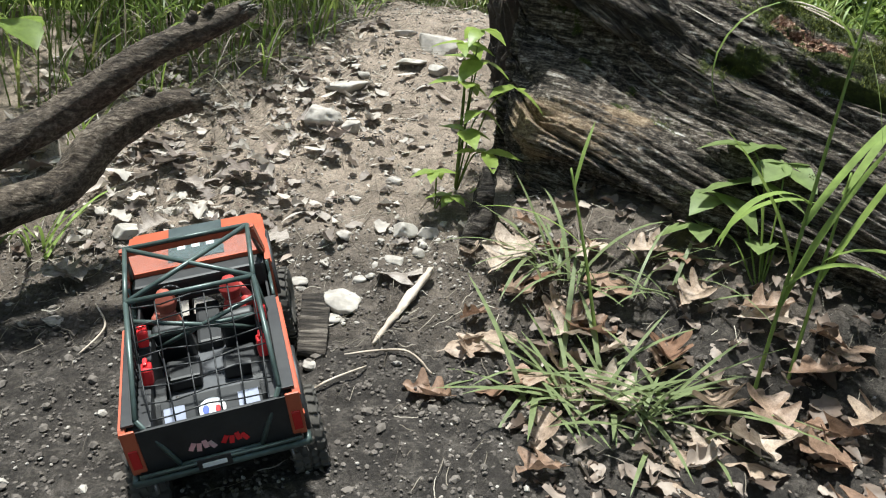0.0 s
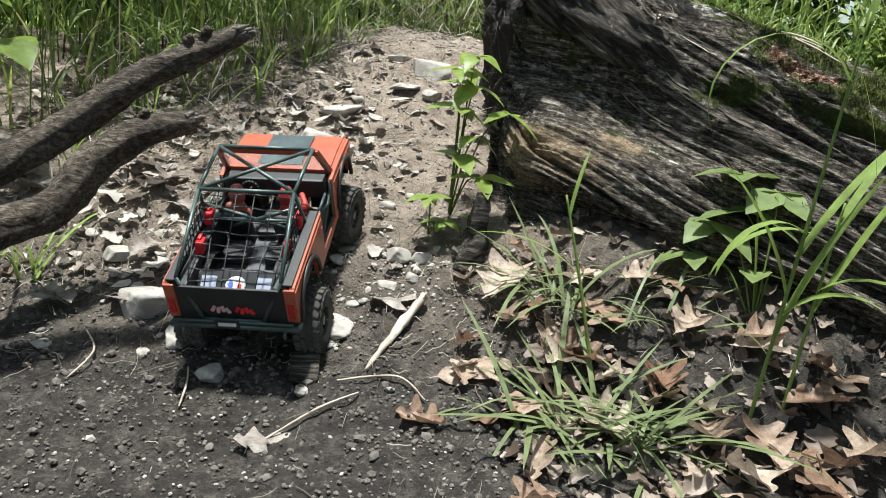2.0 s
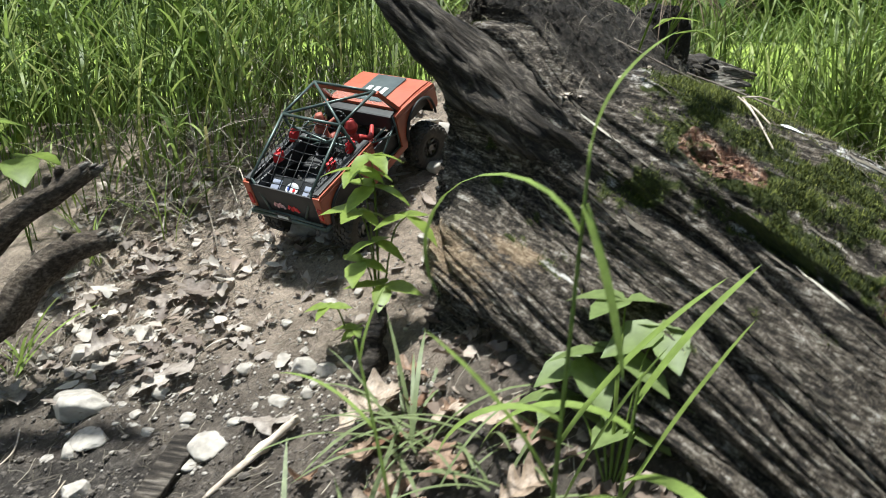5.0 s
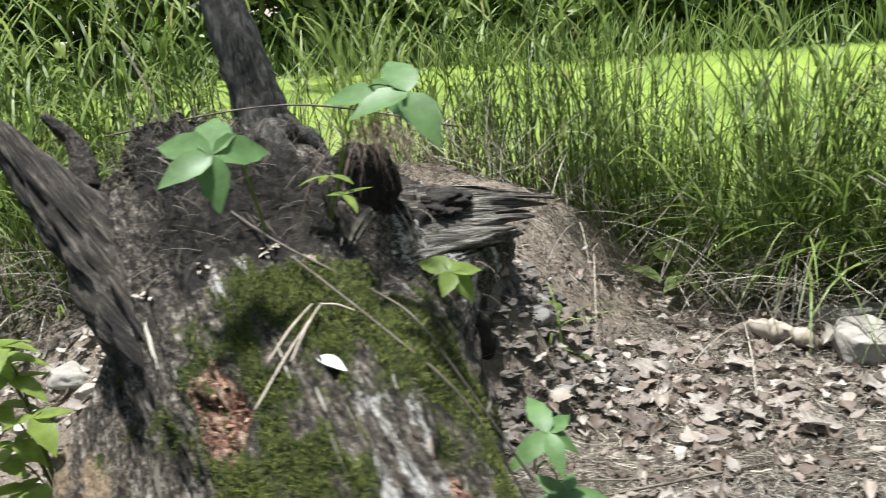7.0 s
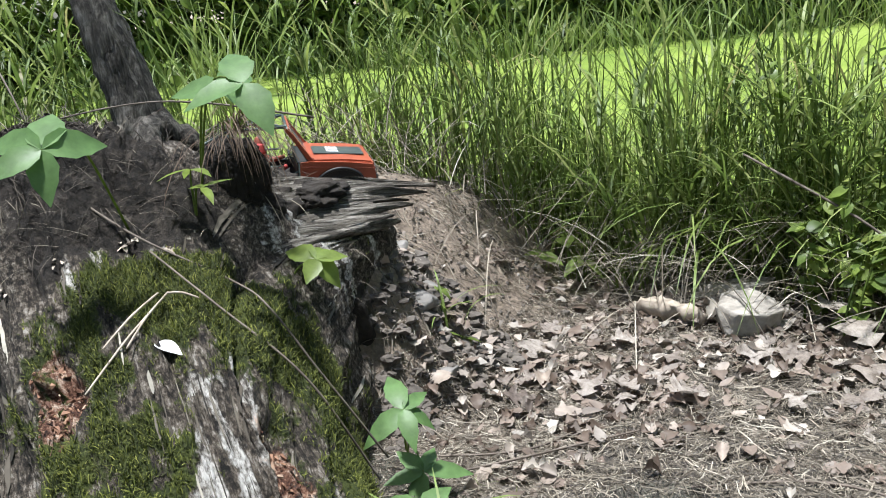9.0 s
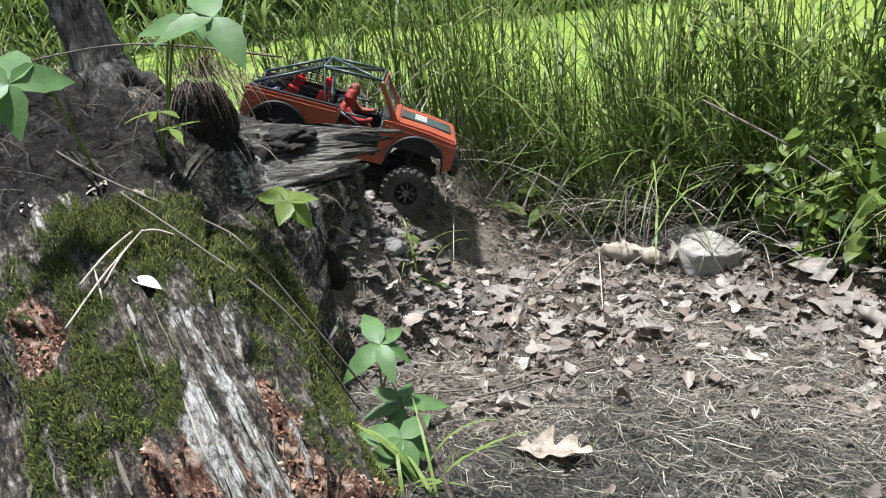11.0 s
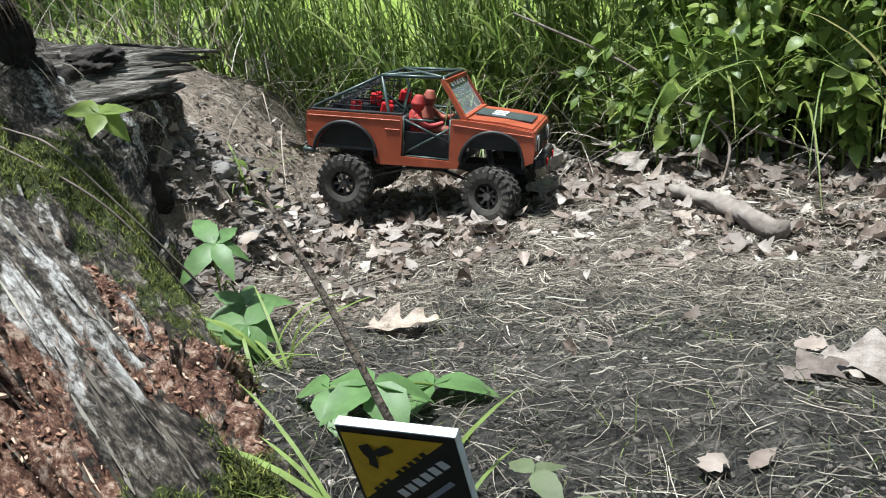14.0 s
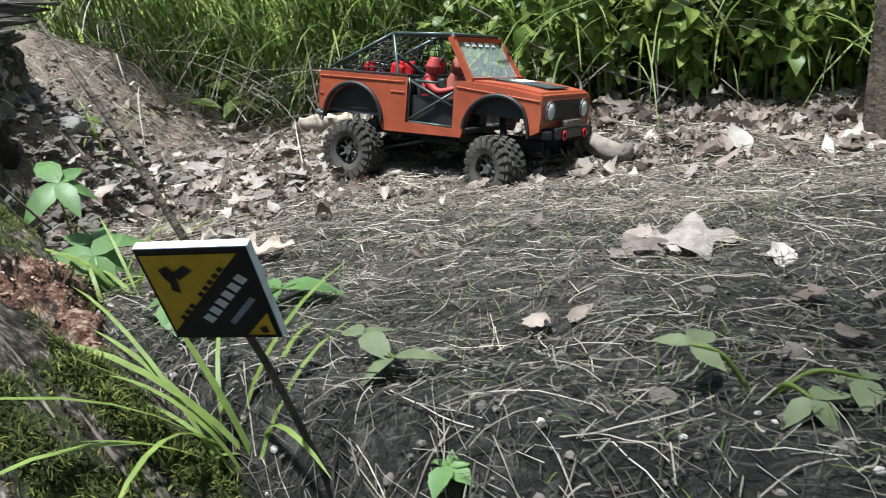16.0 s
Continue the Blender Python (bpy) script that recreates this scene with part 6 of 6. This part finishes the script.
        if s > 0:
            for a, b in zip(pts, pts[1:]):
                tube(bm, (0.05, 0.045 + a[0], 0.19 + a[1]), (0.05, 0.045 + b[0], 0.19 + b[1]), 0.0025, None, 6)
            tube(bm, (0.05, 0.045, 0.19), (0.075, 0.045, 0.18), 0.003)
            part("steering_wheel", bm, BLACK, t, "", True)
        else:
            bm.free()
    # two seated toy figures, plain shapes
    for s, mat in ((1, TAN), (-1, FIGURE)):
        h = Heap()
        for pts, rr in ((((-0.022, s * 0.045, 0.145), (-0.026, s * 0.045, 0.18), (-0.022, s * 0.045, 0.212)), (0.018, 0.021, 0.010)), (((-0.02, s * 0.045, 0.212), (-0.018, s * 0.045, 0.226), (-0.016, s * 0.045, 0.243)), (0.011, 0.016, 0.008)), (((-0.02, s * 0.05, 0.15), (0.02, s * 0.052, 0.155), (0.045, s * 0.052, 0.13)), (0.012, 0.011, 0.007)), (((-0.02, s * 0.062, 0.2), (0.008, s * 0.068, 0.182), (0.04, s * 0.055, 0.19)), (0.008, 0.007, 0.005))):
            h.add(*limb(pts, rr, 10))
        h.make("toy_figure", mat, t, "seated toy figure, a plain shape")
    for x, y, z, lab in ((-0.15, 0.072, 0.212, ""), (-0.145, -0.075, 0.212, ""), (-0.082, 0.076, 0.222, ""), (-0.075, -0.08, 0.216, "")):
        bm = bmesh.new()
        box(bm, (x, y, z), (0.026, 0.014, 0.024), Euler((0.1, 0.25, 0.1)).to_matrix(), 0.004)
        box(bm, (x + 0.006, y, z + 0.014), (0.014, 0.006, 0.006), None, 0.002)
        part("fuel_can", bm, RED, t, "small red fuel can strapped to the cage")
    # windscreen
    bm = bmesh.new()
    c = [Vector((0.094, 0.098, 0.208)), Vector((0.094, -0.098, 0.208)), Vector((0.047, -0.09, 0.278)), Vector((0.047, 0.09, 0.278))]
    for a, b, w in ((c[0], c[1], 0.012), (c[1], c[2], 0.010), (c[2], c[3], 0.010), (c[3], c[0], 0.010)):
        d = b - a
        m = Matrix.Translation((a + b) / 2) @ d.to_track_quat("X", "Z").to_matrix().to_4x4()
        bmesh.ops.create_cube(bm, size=1, matrix=m @ Matrix.Diagonal((d.length + w * 0.8, w, w * 0.9, 1)))
    ws = part("windscreen", bm, ORANGE, t, "orange windscreen frame")
    bm = bmesh.new()
    vs = [bm.verts.new(p) for p in c]
    bm.faces.new(vs)
    bmesh.ops.solidify(bm, geom=bm.faces[:], thickness=0.0012)
    pane = part("pane", bm, GLASS, ws, "clear windscreen")
    pane.visible_shadow = False
    bm = bmesh.new()
    for k in range(5):
        box(bm, (0.054, 0.05 - 0.025 * k, 0.270), (0.001, 0.015, 0.008), Euler((0, radians(-33), 0)).to_matrix())
    part("windscreen_print", bm, WHITE, ws, "white unreadable print bars")
    # roll cage
    R = 0.0034
    WT, HT, BR = (0.044, 0.086, 0.286), (-0.086, 0.082, 0.283), (-0.236, 0.086, 0.212)

    def mir(p):
        return (p[0], -p[1], p[2])

    bars = [(WT, mir(WT)), (HT, mir(HT)), (WT, HT), (mir(WT), mir(HT)), (WT, mir(HT)), (mir(WT), HT), (HT, BR), (mir(HT), mir(BR)), (HT, (-0.05, 0.094, 0.13)), (mir(HT), (-0.05, -0.094, 0.13)),
            (WT, (0.088, 0.098, 0.206)), (mir(WT), (0.088, -0.098, 0.206)), ((-0.064, 0.09, 0.205), (-0.064, -0.09, 0.205)), ((-0.075, 0.086, 0.245), (-0.05, -0.09, 0.165)), ((-0.075, -0.086, 0.245), (-0.05, 0.09, 0.165)), (BR, (-0.252, 0.05, 0.135)), (mir(BR), (-0.252, -0.05, 0.135)), ((-0.252, -0.05, 0.135), (-0.252, 0.05, 0.135))]
    for a, b in bars:
        bm = bmesh.new()
        tube(bm, a, b, R, None, 8)
        part("cage_tube", bm, CAGE, t, "", True)
    for s in (-1, 1):
        bm = bmesh.new()
        for a, b in (((-0.032, 0.125), (0.064, 0.123)), ((-0.032, 0.200), (0.062, 0.160)), ((-0.030, 0.13), (0.062, 0.185)), ((-0.033, 0.125), (-0.033, 0.205)), ((0.065, 0.123), (0.066, 0.205)), ((-0.02, 0.2), (0.03, 0.2))):
            tube(bm, (a[0], s * 0.102, a[1]), (b[0], s * 0.102, b[1]), 0.0026, None, 7)
        part("tube_door", bm, CAGE, t, "dark tube door", True)
    # net from the rear hoop down to the tail
    bm = bmesh.new()
    for k in range(6):
        y = 0.078 * (1 - 2 * k / 5)
        pts = [Vector((-0.086, y, 0.281)), Vector((-0.16, y * 0.98, 0.238)), Vector((-0.238, y * 0.9, 0.196))]
        tube(bm, pts[0], pts[1], 0.0011, None, 5)
        tube(bm, pts[1], pts[2], 0.0011, None, 5)
    for k in range(8):
        s = (k + 0.3) / 8
        z = 0.281 - 0.085 * s - 0.006 * math.sin(math.pi * s)
        for q in range(4):
            y0, y1 = 0.08 - 0.04 * q, 0.04 - 0.04 * q
            tube(bm, (-0.086 - 0.152 * s, y0, z - 0.004 * math.sin(q * 2 + k)), (-0.086 - 0.152 * s, y1, z - 0.004 * math.sin(q * 2 + 2 + k)), 0.0011, None, 5)
    part("cargo_net", bm, BLACK, t, "black cargo net over the bed", True)
    # chassis
    for y in (-0.032, 0.032):
        bm = bmesh.new()
        box(bm, (0, y, 0.098), (0.44, 0.006, 0.016), None, 0.001)
        part("frame_rail", bm, BLACK, t, "black chassis rail")
    bm = bmesh.new()
    box(bm, (0, 0, 0.088), (0.09, 0.075, 0.012), None, 0.004)
    part("skid_plate", bm, BLACK, t, "black skid plate")
    for x in (-0.156, 0.156):
        bm = bmesh.new()
        tube(bm, (x, -0.08, 0.059), (x, 0.08, 0.059), 0.008, None, 10)
        bmesh.ops.create_icosphere(bm, subdivisions=2, radius=0.02, matrix=Matrix.Translation((x, 0.012, 0.059)))
        part("axle", bm, BLACK, t, "black axle with diff housing", True)
        for s in (-1, 1):
            bm = bmesh.new()
            tube(bm, (x, s * 0.06, 0.065), (x + (0.02 if x < 0 else -0.02), s * 0.048, 0.145), 0.0065, None, 10)
            tube(bm, (x, s * 0.06, 0.062), (x + (0.02 if x < 0 else -0.02), s * 0.048, 0.152), 0.0028, None, 8)
            part("shock", bm, CHROME, t, "metal coil shock", True)
            bm = bmesh.new()
            tube(bm, (x, s * 0.05, 0.052), (0.035 if x > 0 else -0.035, s * 0.03, 0.085), 0.0035, None, 8)
            part("link", bm, CHROME, t, "metal suspension link", True)
        bm = bmesh.new()
        tube(bm, (x, 0.01, 0.066), (0.03 if x > 0 else -0.03, 0.0, 0.095), 0.004, None, 8)
        part("drive_shaft", bm, BLACK, t, "", True)
    # nets at the sides of the bed
    for s in (-1, 1):
        bm = bmesh.new()
        for k in range(9):
            x = -0.100 - 0.014 * k
            top = 0.283 - 0.071 * (-0.086 - x) / 0.150
            tube(bm, (x, s * 0.084, 0.210), (x + 0.004, s * 0.083, top), 0.0011, None, 5)
        for k in range(5):
            z = 0.218 + 0.012 * k
            tube(bm, (-0.088, s * 0.084, z), (-0.086 - 0.150 * (0.283 - z) / 0.071, s * 0.085, z), 0.0011, None, 5)
        part("side_net", bm, BLACK, t, "black net at the side of the bed", True)
    # short overhangs at nose and tail
    for ob in [o for o in t.children_recursive if o.type == "MESH"]:
        for v in ob.data.vertices:
            if v.co.x > 0.205:
                v.co.x = 0.205 + 0.62 * (v.co.x - 0.205)
            elif v.co.x < -0.226:
                v.co.x = -0.226 + 0.7 * (v.co.x + 0.226)
    wheels = [build_wheel(t, x, y) for x in (-0.156, 0.156) for y in (0.105, -0.105)]
    return t, wheels


GREY_P = varied("grey_floor", (0.045, 0.046, 0.05), (0.08, 0.082, 0.088), 60, 0.6, relief=0.15)
GREYBLUE_DARK = varied("dark_panel", (0.04, 0.05, 0.05), (0.075, 0.09, 0.09), 60, 0.3, relief=0.05)
FIGURE = varied("figure_cloth", (0.28, 0.015, 0.018), (0.40, 0.05, 0.04), 130, 0.6, relief=0.1)
WHITE_RED = varied("white_red_print", (0.5, 0.45, 0.45), (0.7, 0.3, 0.3), 90, 0.5, relief=0.05)
truck, wheels = build_truck()


# ---- the course marker ----
def build_sign():
    tl, tr, bl = Vector((1.3926, 1.3899, 0.8203)), Vector((1.4614, 1.3829, 0.8195)), Vector((1.3934, 1.4061, 0.7531))
    ex = (tr - tl).normalized()
    ey = (tl - bl)
    ey = (ey - ex * ey.dot(ex)).normalized()
    ez = ex.cross(ey)
    m = Matrix((ex, ey, ez)).transposed().to_4x4()
    m.translation = tl
    s = empty("course_marker", m, "small square yellow and black course marker on a twig", "sign")
    a = 0.069
    bm = bmesh.new()
    box(bm, (a / 2, -a / 2, -0.003), (a, a, 0.006), None, 0.0004)
    part("board", bm, WHITE, s, "white foam board edge")

    def flat(name, pts, mat, z, label):
        bm = bmesh.new()
        vs = [bm.verts.new((x * a, -y * a, z)) for x, y in pts]
        bm.faces.new(vs)
        bmesh.ops.solidify(bm, geom=bm.faces[:], thickness=-0.0004)
        bmesh.ops.recalc_face_normals(bm, faces=bm.faces[:])
        part(name, bm, mat, s, label)

    flat("print_ground", [(0.005, 0.005), (0.995, 0.005), (0.995, 0.995), (0.005, 0.995)], BLACK, 0.0006, "black printed ground")
    flat("yellow_field", [(0.04, 0.06), (0.90, 0.06), (0.04, 0.90)], YELLOW, 0.0014, "yellow triangle")
    flat("yellow_field", [(0.95, 0.70), (0.95, 0.95), (0.70, 0.95)], YELLOW, 0.0014, "small yellow triangle")
    for pts in ([(0.16, 0.20), (0.25, 0.16), (0.31, 0.28), (0.22, 0.36), (0.18, 0.29)], [(0.27, 0.24), (0.40, 0.16), (0.46, 0.22), (0.38, 0.27), (0.31, 0.31)], [(0.22, 0.32), (0.29, 0.29), (0.27, 0.46), (0.20, 0.42)], [(0.83, 0.86), (0.90, 0.84), (0.91, 0.91), (0.85, 0.92)]):
        flat("mark", pts, BLACK, 0.0022, "black mark")
    for k in range(9):
        u = 0.10 + 0.068 * k
        x, y = 0.76 - u * 0.95 + 0.03, 0.14 + u * 0.95
        if k != 5:
            flat("print_bar", [(x - 0.03, y - 0.02), (x + 0.015, y - 0.055), (x + 0.045, y - 0.025), (x, y + 0.012)], BLACK, 0.0022, "dark unreadable print bar")
    for k in range(6):
        x, y = 0.82 - 0.085 * k, 0.36 + 0.085 * k
        flat("print_bar", [(x - 0.045, y - 0.04), (x + 0.02, y - 0.09), (x + 0.085, y - 0.03), (x + 0.02, y + 0.03)], WHITE, 0.0014, "white unreadable print bar")
    flat("print_bar", [(0.86, 0.52), (0.90, 0.55), (0.62, 0.83), (0.58, 0.80)], GREYBLUE, 0.0014, "grey unreadable print bar")
    inv = m.inverted()
    v, f = limb([inv @ Vector(p) for p in ((1.44, 1.46, 0.60), (1.435, 1.425, 0.72), (1.422, 1.398, 0.815), (1.385, 1.425, 0.88), (1.329, 1.477, 0.935))], [0.0026, 0.0026, 0.0024, 0.002, 0.0012], 7, 0.2)
    ob_from("twig", v, f, BARK, s, "thin dark twig that holds the board", True)


build_sign()


# ---- far bank and woods ----
def tree(x, y, h, seed, lean=0.05, girth=0.035, clumps=22, away=(0, 0), label="dark-trunked leafy tree round the pond and the viewer"):
    r = random.Random(seed)
    t = empty("tree", Matrix.Translation((x, y, land(x, y) - 0.1)), label, "tree", "trees round the pond")
    top = Vector((h * lean * r.uniform(-1, 1), h * lean * r.uniform(-1, 1), h))
    v, f = limb([(0, 0, 0), top * 0.3 + Vector((0.05, 0, 0)), top * 0.65, top], [girth * h, 0.8 * girth * h, 0.5 * girth * h, 0.14 * girth * h], 9, 0.3, seed)
    ob_from("trunk", v, f, BARK, t, "", True)
    for k in range(4):
        a, s = r.uniform(0, 6.28), r.uniform(0.3, 0.75)
        b = top * s
        tip = b + Vector((math.cos(a) + away[0] / h * 4, math.sin(a) + away[1] / h * 4, 0.35)) * h * 0.25
        v, f = limb([b, (b + tip) / 2 + Vector((0, 0, 0.05 * h)), tip], [0.012 * h, 0.008 * h, 0.003 * h], 6, 0.3, k)
        ob_from("limb", v, f, BARK, t, "", True)
    c = Heap()
    for k in range(clumps):
        rise = r.uniform(0.22, 1.05)
        cx = top * rise + Vector((r.gauss(0, 0.16 * h) + away[0], r.gauss(0, 0.16 * h) + away[1], 0))
        for q in range(75):
            p = cx + Vector((r.gauss(0, 0.07 * h), r.gauss(0, 0.07 * h), r.gauss(0, 0.045 * h)))
            c.add(*ovate(0.26, 0.16, 0.2, 0.3, 3), Matrix.Translation(p) @ upright(r, 0.8))
    c.make("crown", GREEN if seed % 3 else PALE, t, "", False)


for k in range(22):
    a = radians(25 + 6.6 * k)
    d = 11.5 + 3.5 * ((k * 7) % 5) / 5
    tree(-2 + d * math.cos(a), 4 + d * math.sin(a), 4.5 + (k * 5) % 4, k)
# unseen trees beside and behind the viewer, added to cut low sky light
for k, (x, y) in enumerate(((-6.0, 1.0), (-5.2, -3.5), (-1.5, -5.5), (3.0, -5.0), (6.2, -2.0), (6.5, 2.5), (-7.5, 4.2))):
    tree(x, y, 6.0 + k % 3, 40 + k)


# the unseen crown is set off its trunk to shade the flat's near right
tree(2.23, 2.42, 5.5, 61, 0.03, 0.019, 12, (1.55, -1.25), "dark-trunked tree at the edge of the weeds, unseen crown added for shade")


def far_growth():
    r = random.Random(31)
    shrub, rush = [Heap(), Heap()], Heap()
    for k in range(22000):
        a = r.uniform(radians(30), radians(165))
        d = 10.6 + 1.5 * math.sin(0.35 * (-2 + 11 * math.cos(a))) + abs(r.gauss(0, 1.6))
        x, y = -2 + d * math.cos(a), 4 + d * math.sin(a)
        z = land(x, y) + abs(r.gauss(0, 1.25)) * (0.45 + step(-0.2, 0.3, noise.noise((0.7 * x, 0.7 * y, 0))))
        shrub[r.random() < 0.4].add(*ovate(0.30, 0.17, 0.2, 0.3, 3), Matrix.Translation((x, y, max(0.02, z))) @ upright(r, 0.9))
    for h, mat in zip(shrub, (GREEN, PALE)):
        tagged(h.make("far_shrubs", mat, smooth=False), "bushes along the far bank of the pond", "bushes", kind="stuff")
    for k in range(2600):
        a = r.uniform(radians(30), radians(165))
        d = 10.2 + 1.5 * math.sin(0.35 * (-2 + 11 * math.cos(a))) + r.gauss(0, 0.3)
        x, y = -2 + d * math.cos(a), 4 + d * math.sin(a)
        rush.add(*blade((x, y, max(-0.02, land(x, y))), r.uniform(0, 6.28), r.uniform(0.3, 0.8), 0.03, r.uniform(0, 0.4), r.uniform(0.2, 1.2), 4))
    tagged(rush.make("far_grass", BLADE_LIT), "tall grass along the far bank", "grass", kind="stuff")


far_growth()


# ---- what moves ----
# seconds, place, heading, pitch (nose down +), roll
DRIVE = [
    (0, -0.263, 1.179, 0.172, 108.7, -12.3, -15.0),
    (0.7, -0.290, 1.323, 0.204, 102.9, -18.5, -12.0),
    (1.5, -0.272, 1.456, 0.241, 91.5, -21.6, -9.4),
    (2.5, -0.224, 1.679, 0.336, 83.2, -26.5, -4.5),
    (3.2, -0.205, 1.787, 0.405, 77.5, -29.6, -3.3),
    (4.2, -0.175, 1.985, 0.490, 78, -27, 0),
    (5.3, -0.139, 2.218, 0.583, 79.3, -25.4, 4.5),
    (5.8, -0.075, 2.30, 0.625, 74.0, -22.0, 2.0),
    (6.6, -0.045, 2.39, 0.652, 66, -13, 2.0),
    (8.0, 0.045, 2.50, 0.66, 56, -5, 2.0),
    (9.2, 0.235, 2.62, 0.685, 40, 7, 2.0),
    (10.3, 0.393, 2.688, 0.677, 28.4, 17.1, 3.0),
    (11.5, 0.479, 2.697, 0.658, 26.2, 25.6, -2.0),
    (12.2, 0.634, 2.723, 0.593, 22.2, 32.0, -1.0),
    (12.7, 0.711, 2.756, 0.543, 16.7, 29.6, -2.4),
    (13.2, 0.821, 2.729, 0.510, 12.0, 21.3, -6.8),
    (13.7, 0.975, 2.725, 0.463, 4.9, 8.8, -6.4),
    (14.5, 1.120, 2.660, 0.432, -8.9, 7.0, -11.0),
    (16, 1.399, 2.535, 0.410, -25.7, 3.7, -15.2),
]


def drive_pose(x, y, z, yaw, pitch, roll):
    return pose(x, y, z, roll, pitch, yaw)


def motions():
    walk(truck, [(t, drive_pose(*r)) for t, *r in DRIVE])
    ts = [0.2 * k for k in range(81)]
    xs = [np.interp(t, [r[0] for r in DRIVE], [r[1] for r in DRIVE]) for t in ts]
    ys = [np.interp(t, [r[0] for r in DRIVE], [r[2] for r in DRIVE]) for t in ts]
    run = [0.0]
    for k in range(80):
        run.append(run[-1] + 1.08 * math.hypot(xs[k + 1] - xs[k], ys[k + 1] - ys[k]))
    for w, (x, y) in zip(wheels, ((-0.156, 0.105), (-0.156, -0.105), (0.156, 0.105), (0.156, -0.105))):
        rows = []
        for t, d in zip(ts, run):
            steer = 0.0 if x < 0 else float(np.interp(t, [0, 1.5, 3.2, 6, 10, 12, 13.5, 14.5, 16], [-8, -10, -6, -15, -8, -6, -14, -20, -20]))
            rows.append((t, pose(x, y, 0.059, 0, 0, steer) @ pose(0, 0, 0, 0, math.degrees(d / 0.059), 0)))
        walk(w, rows)


motions()
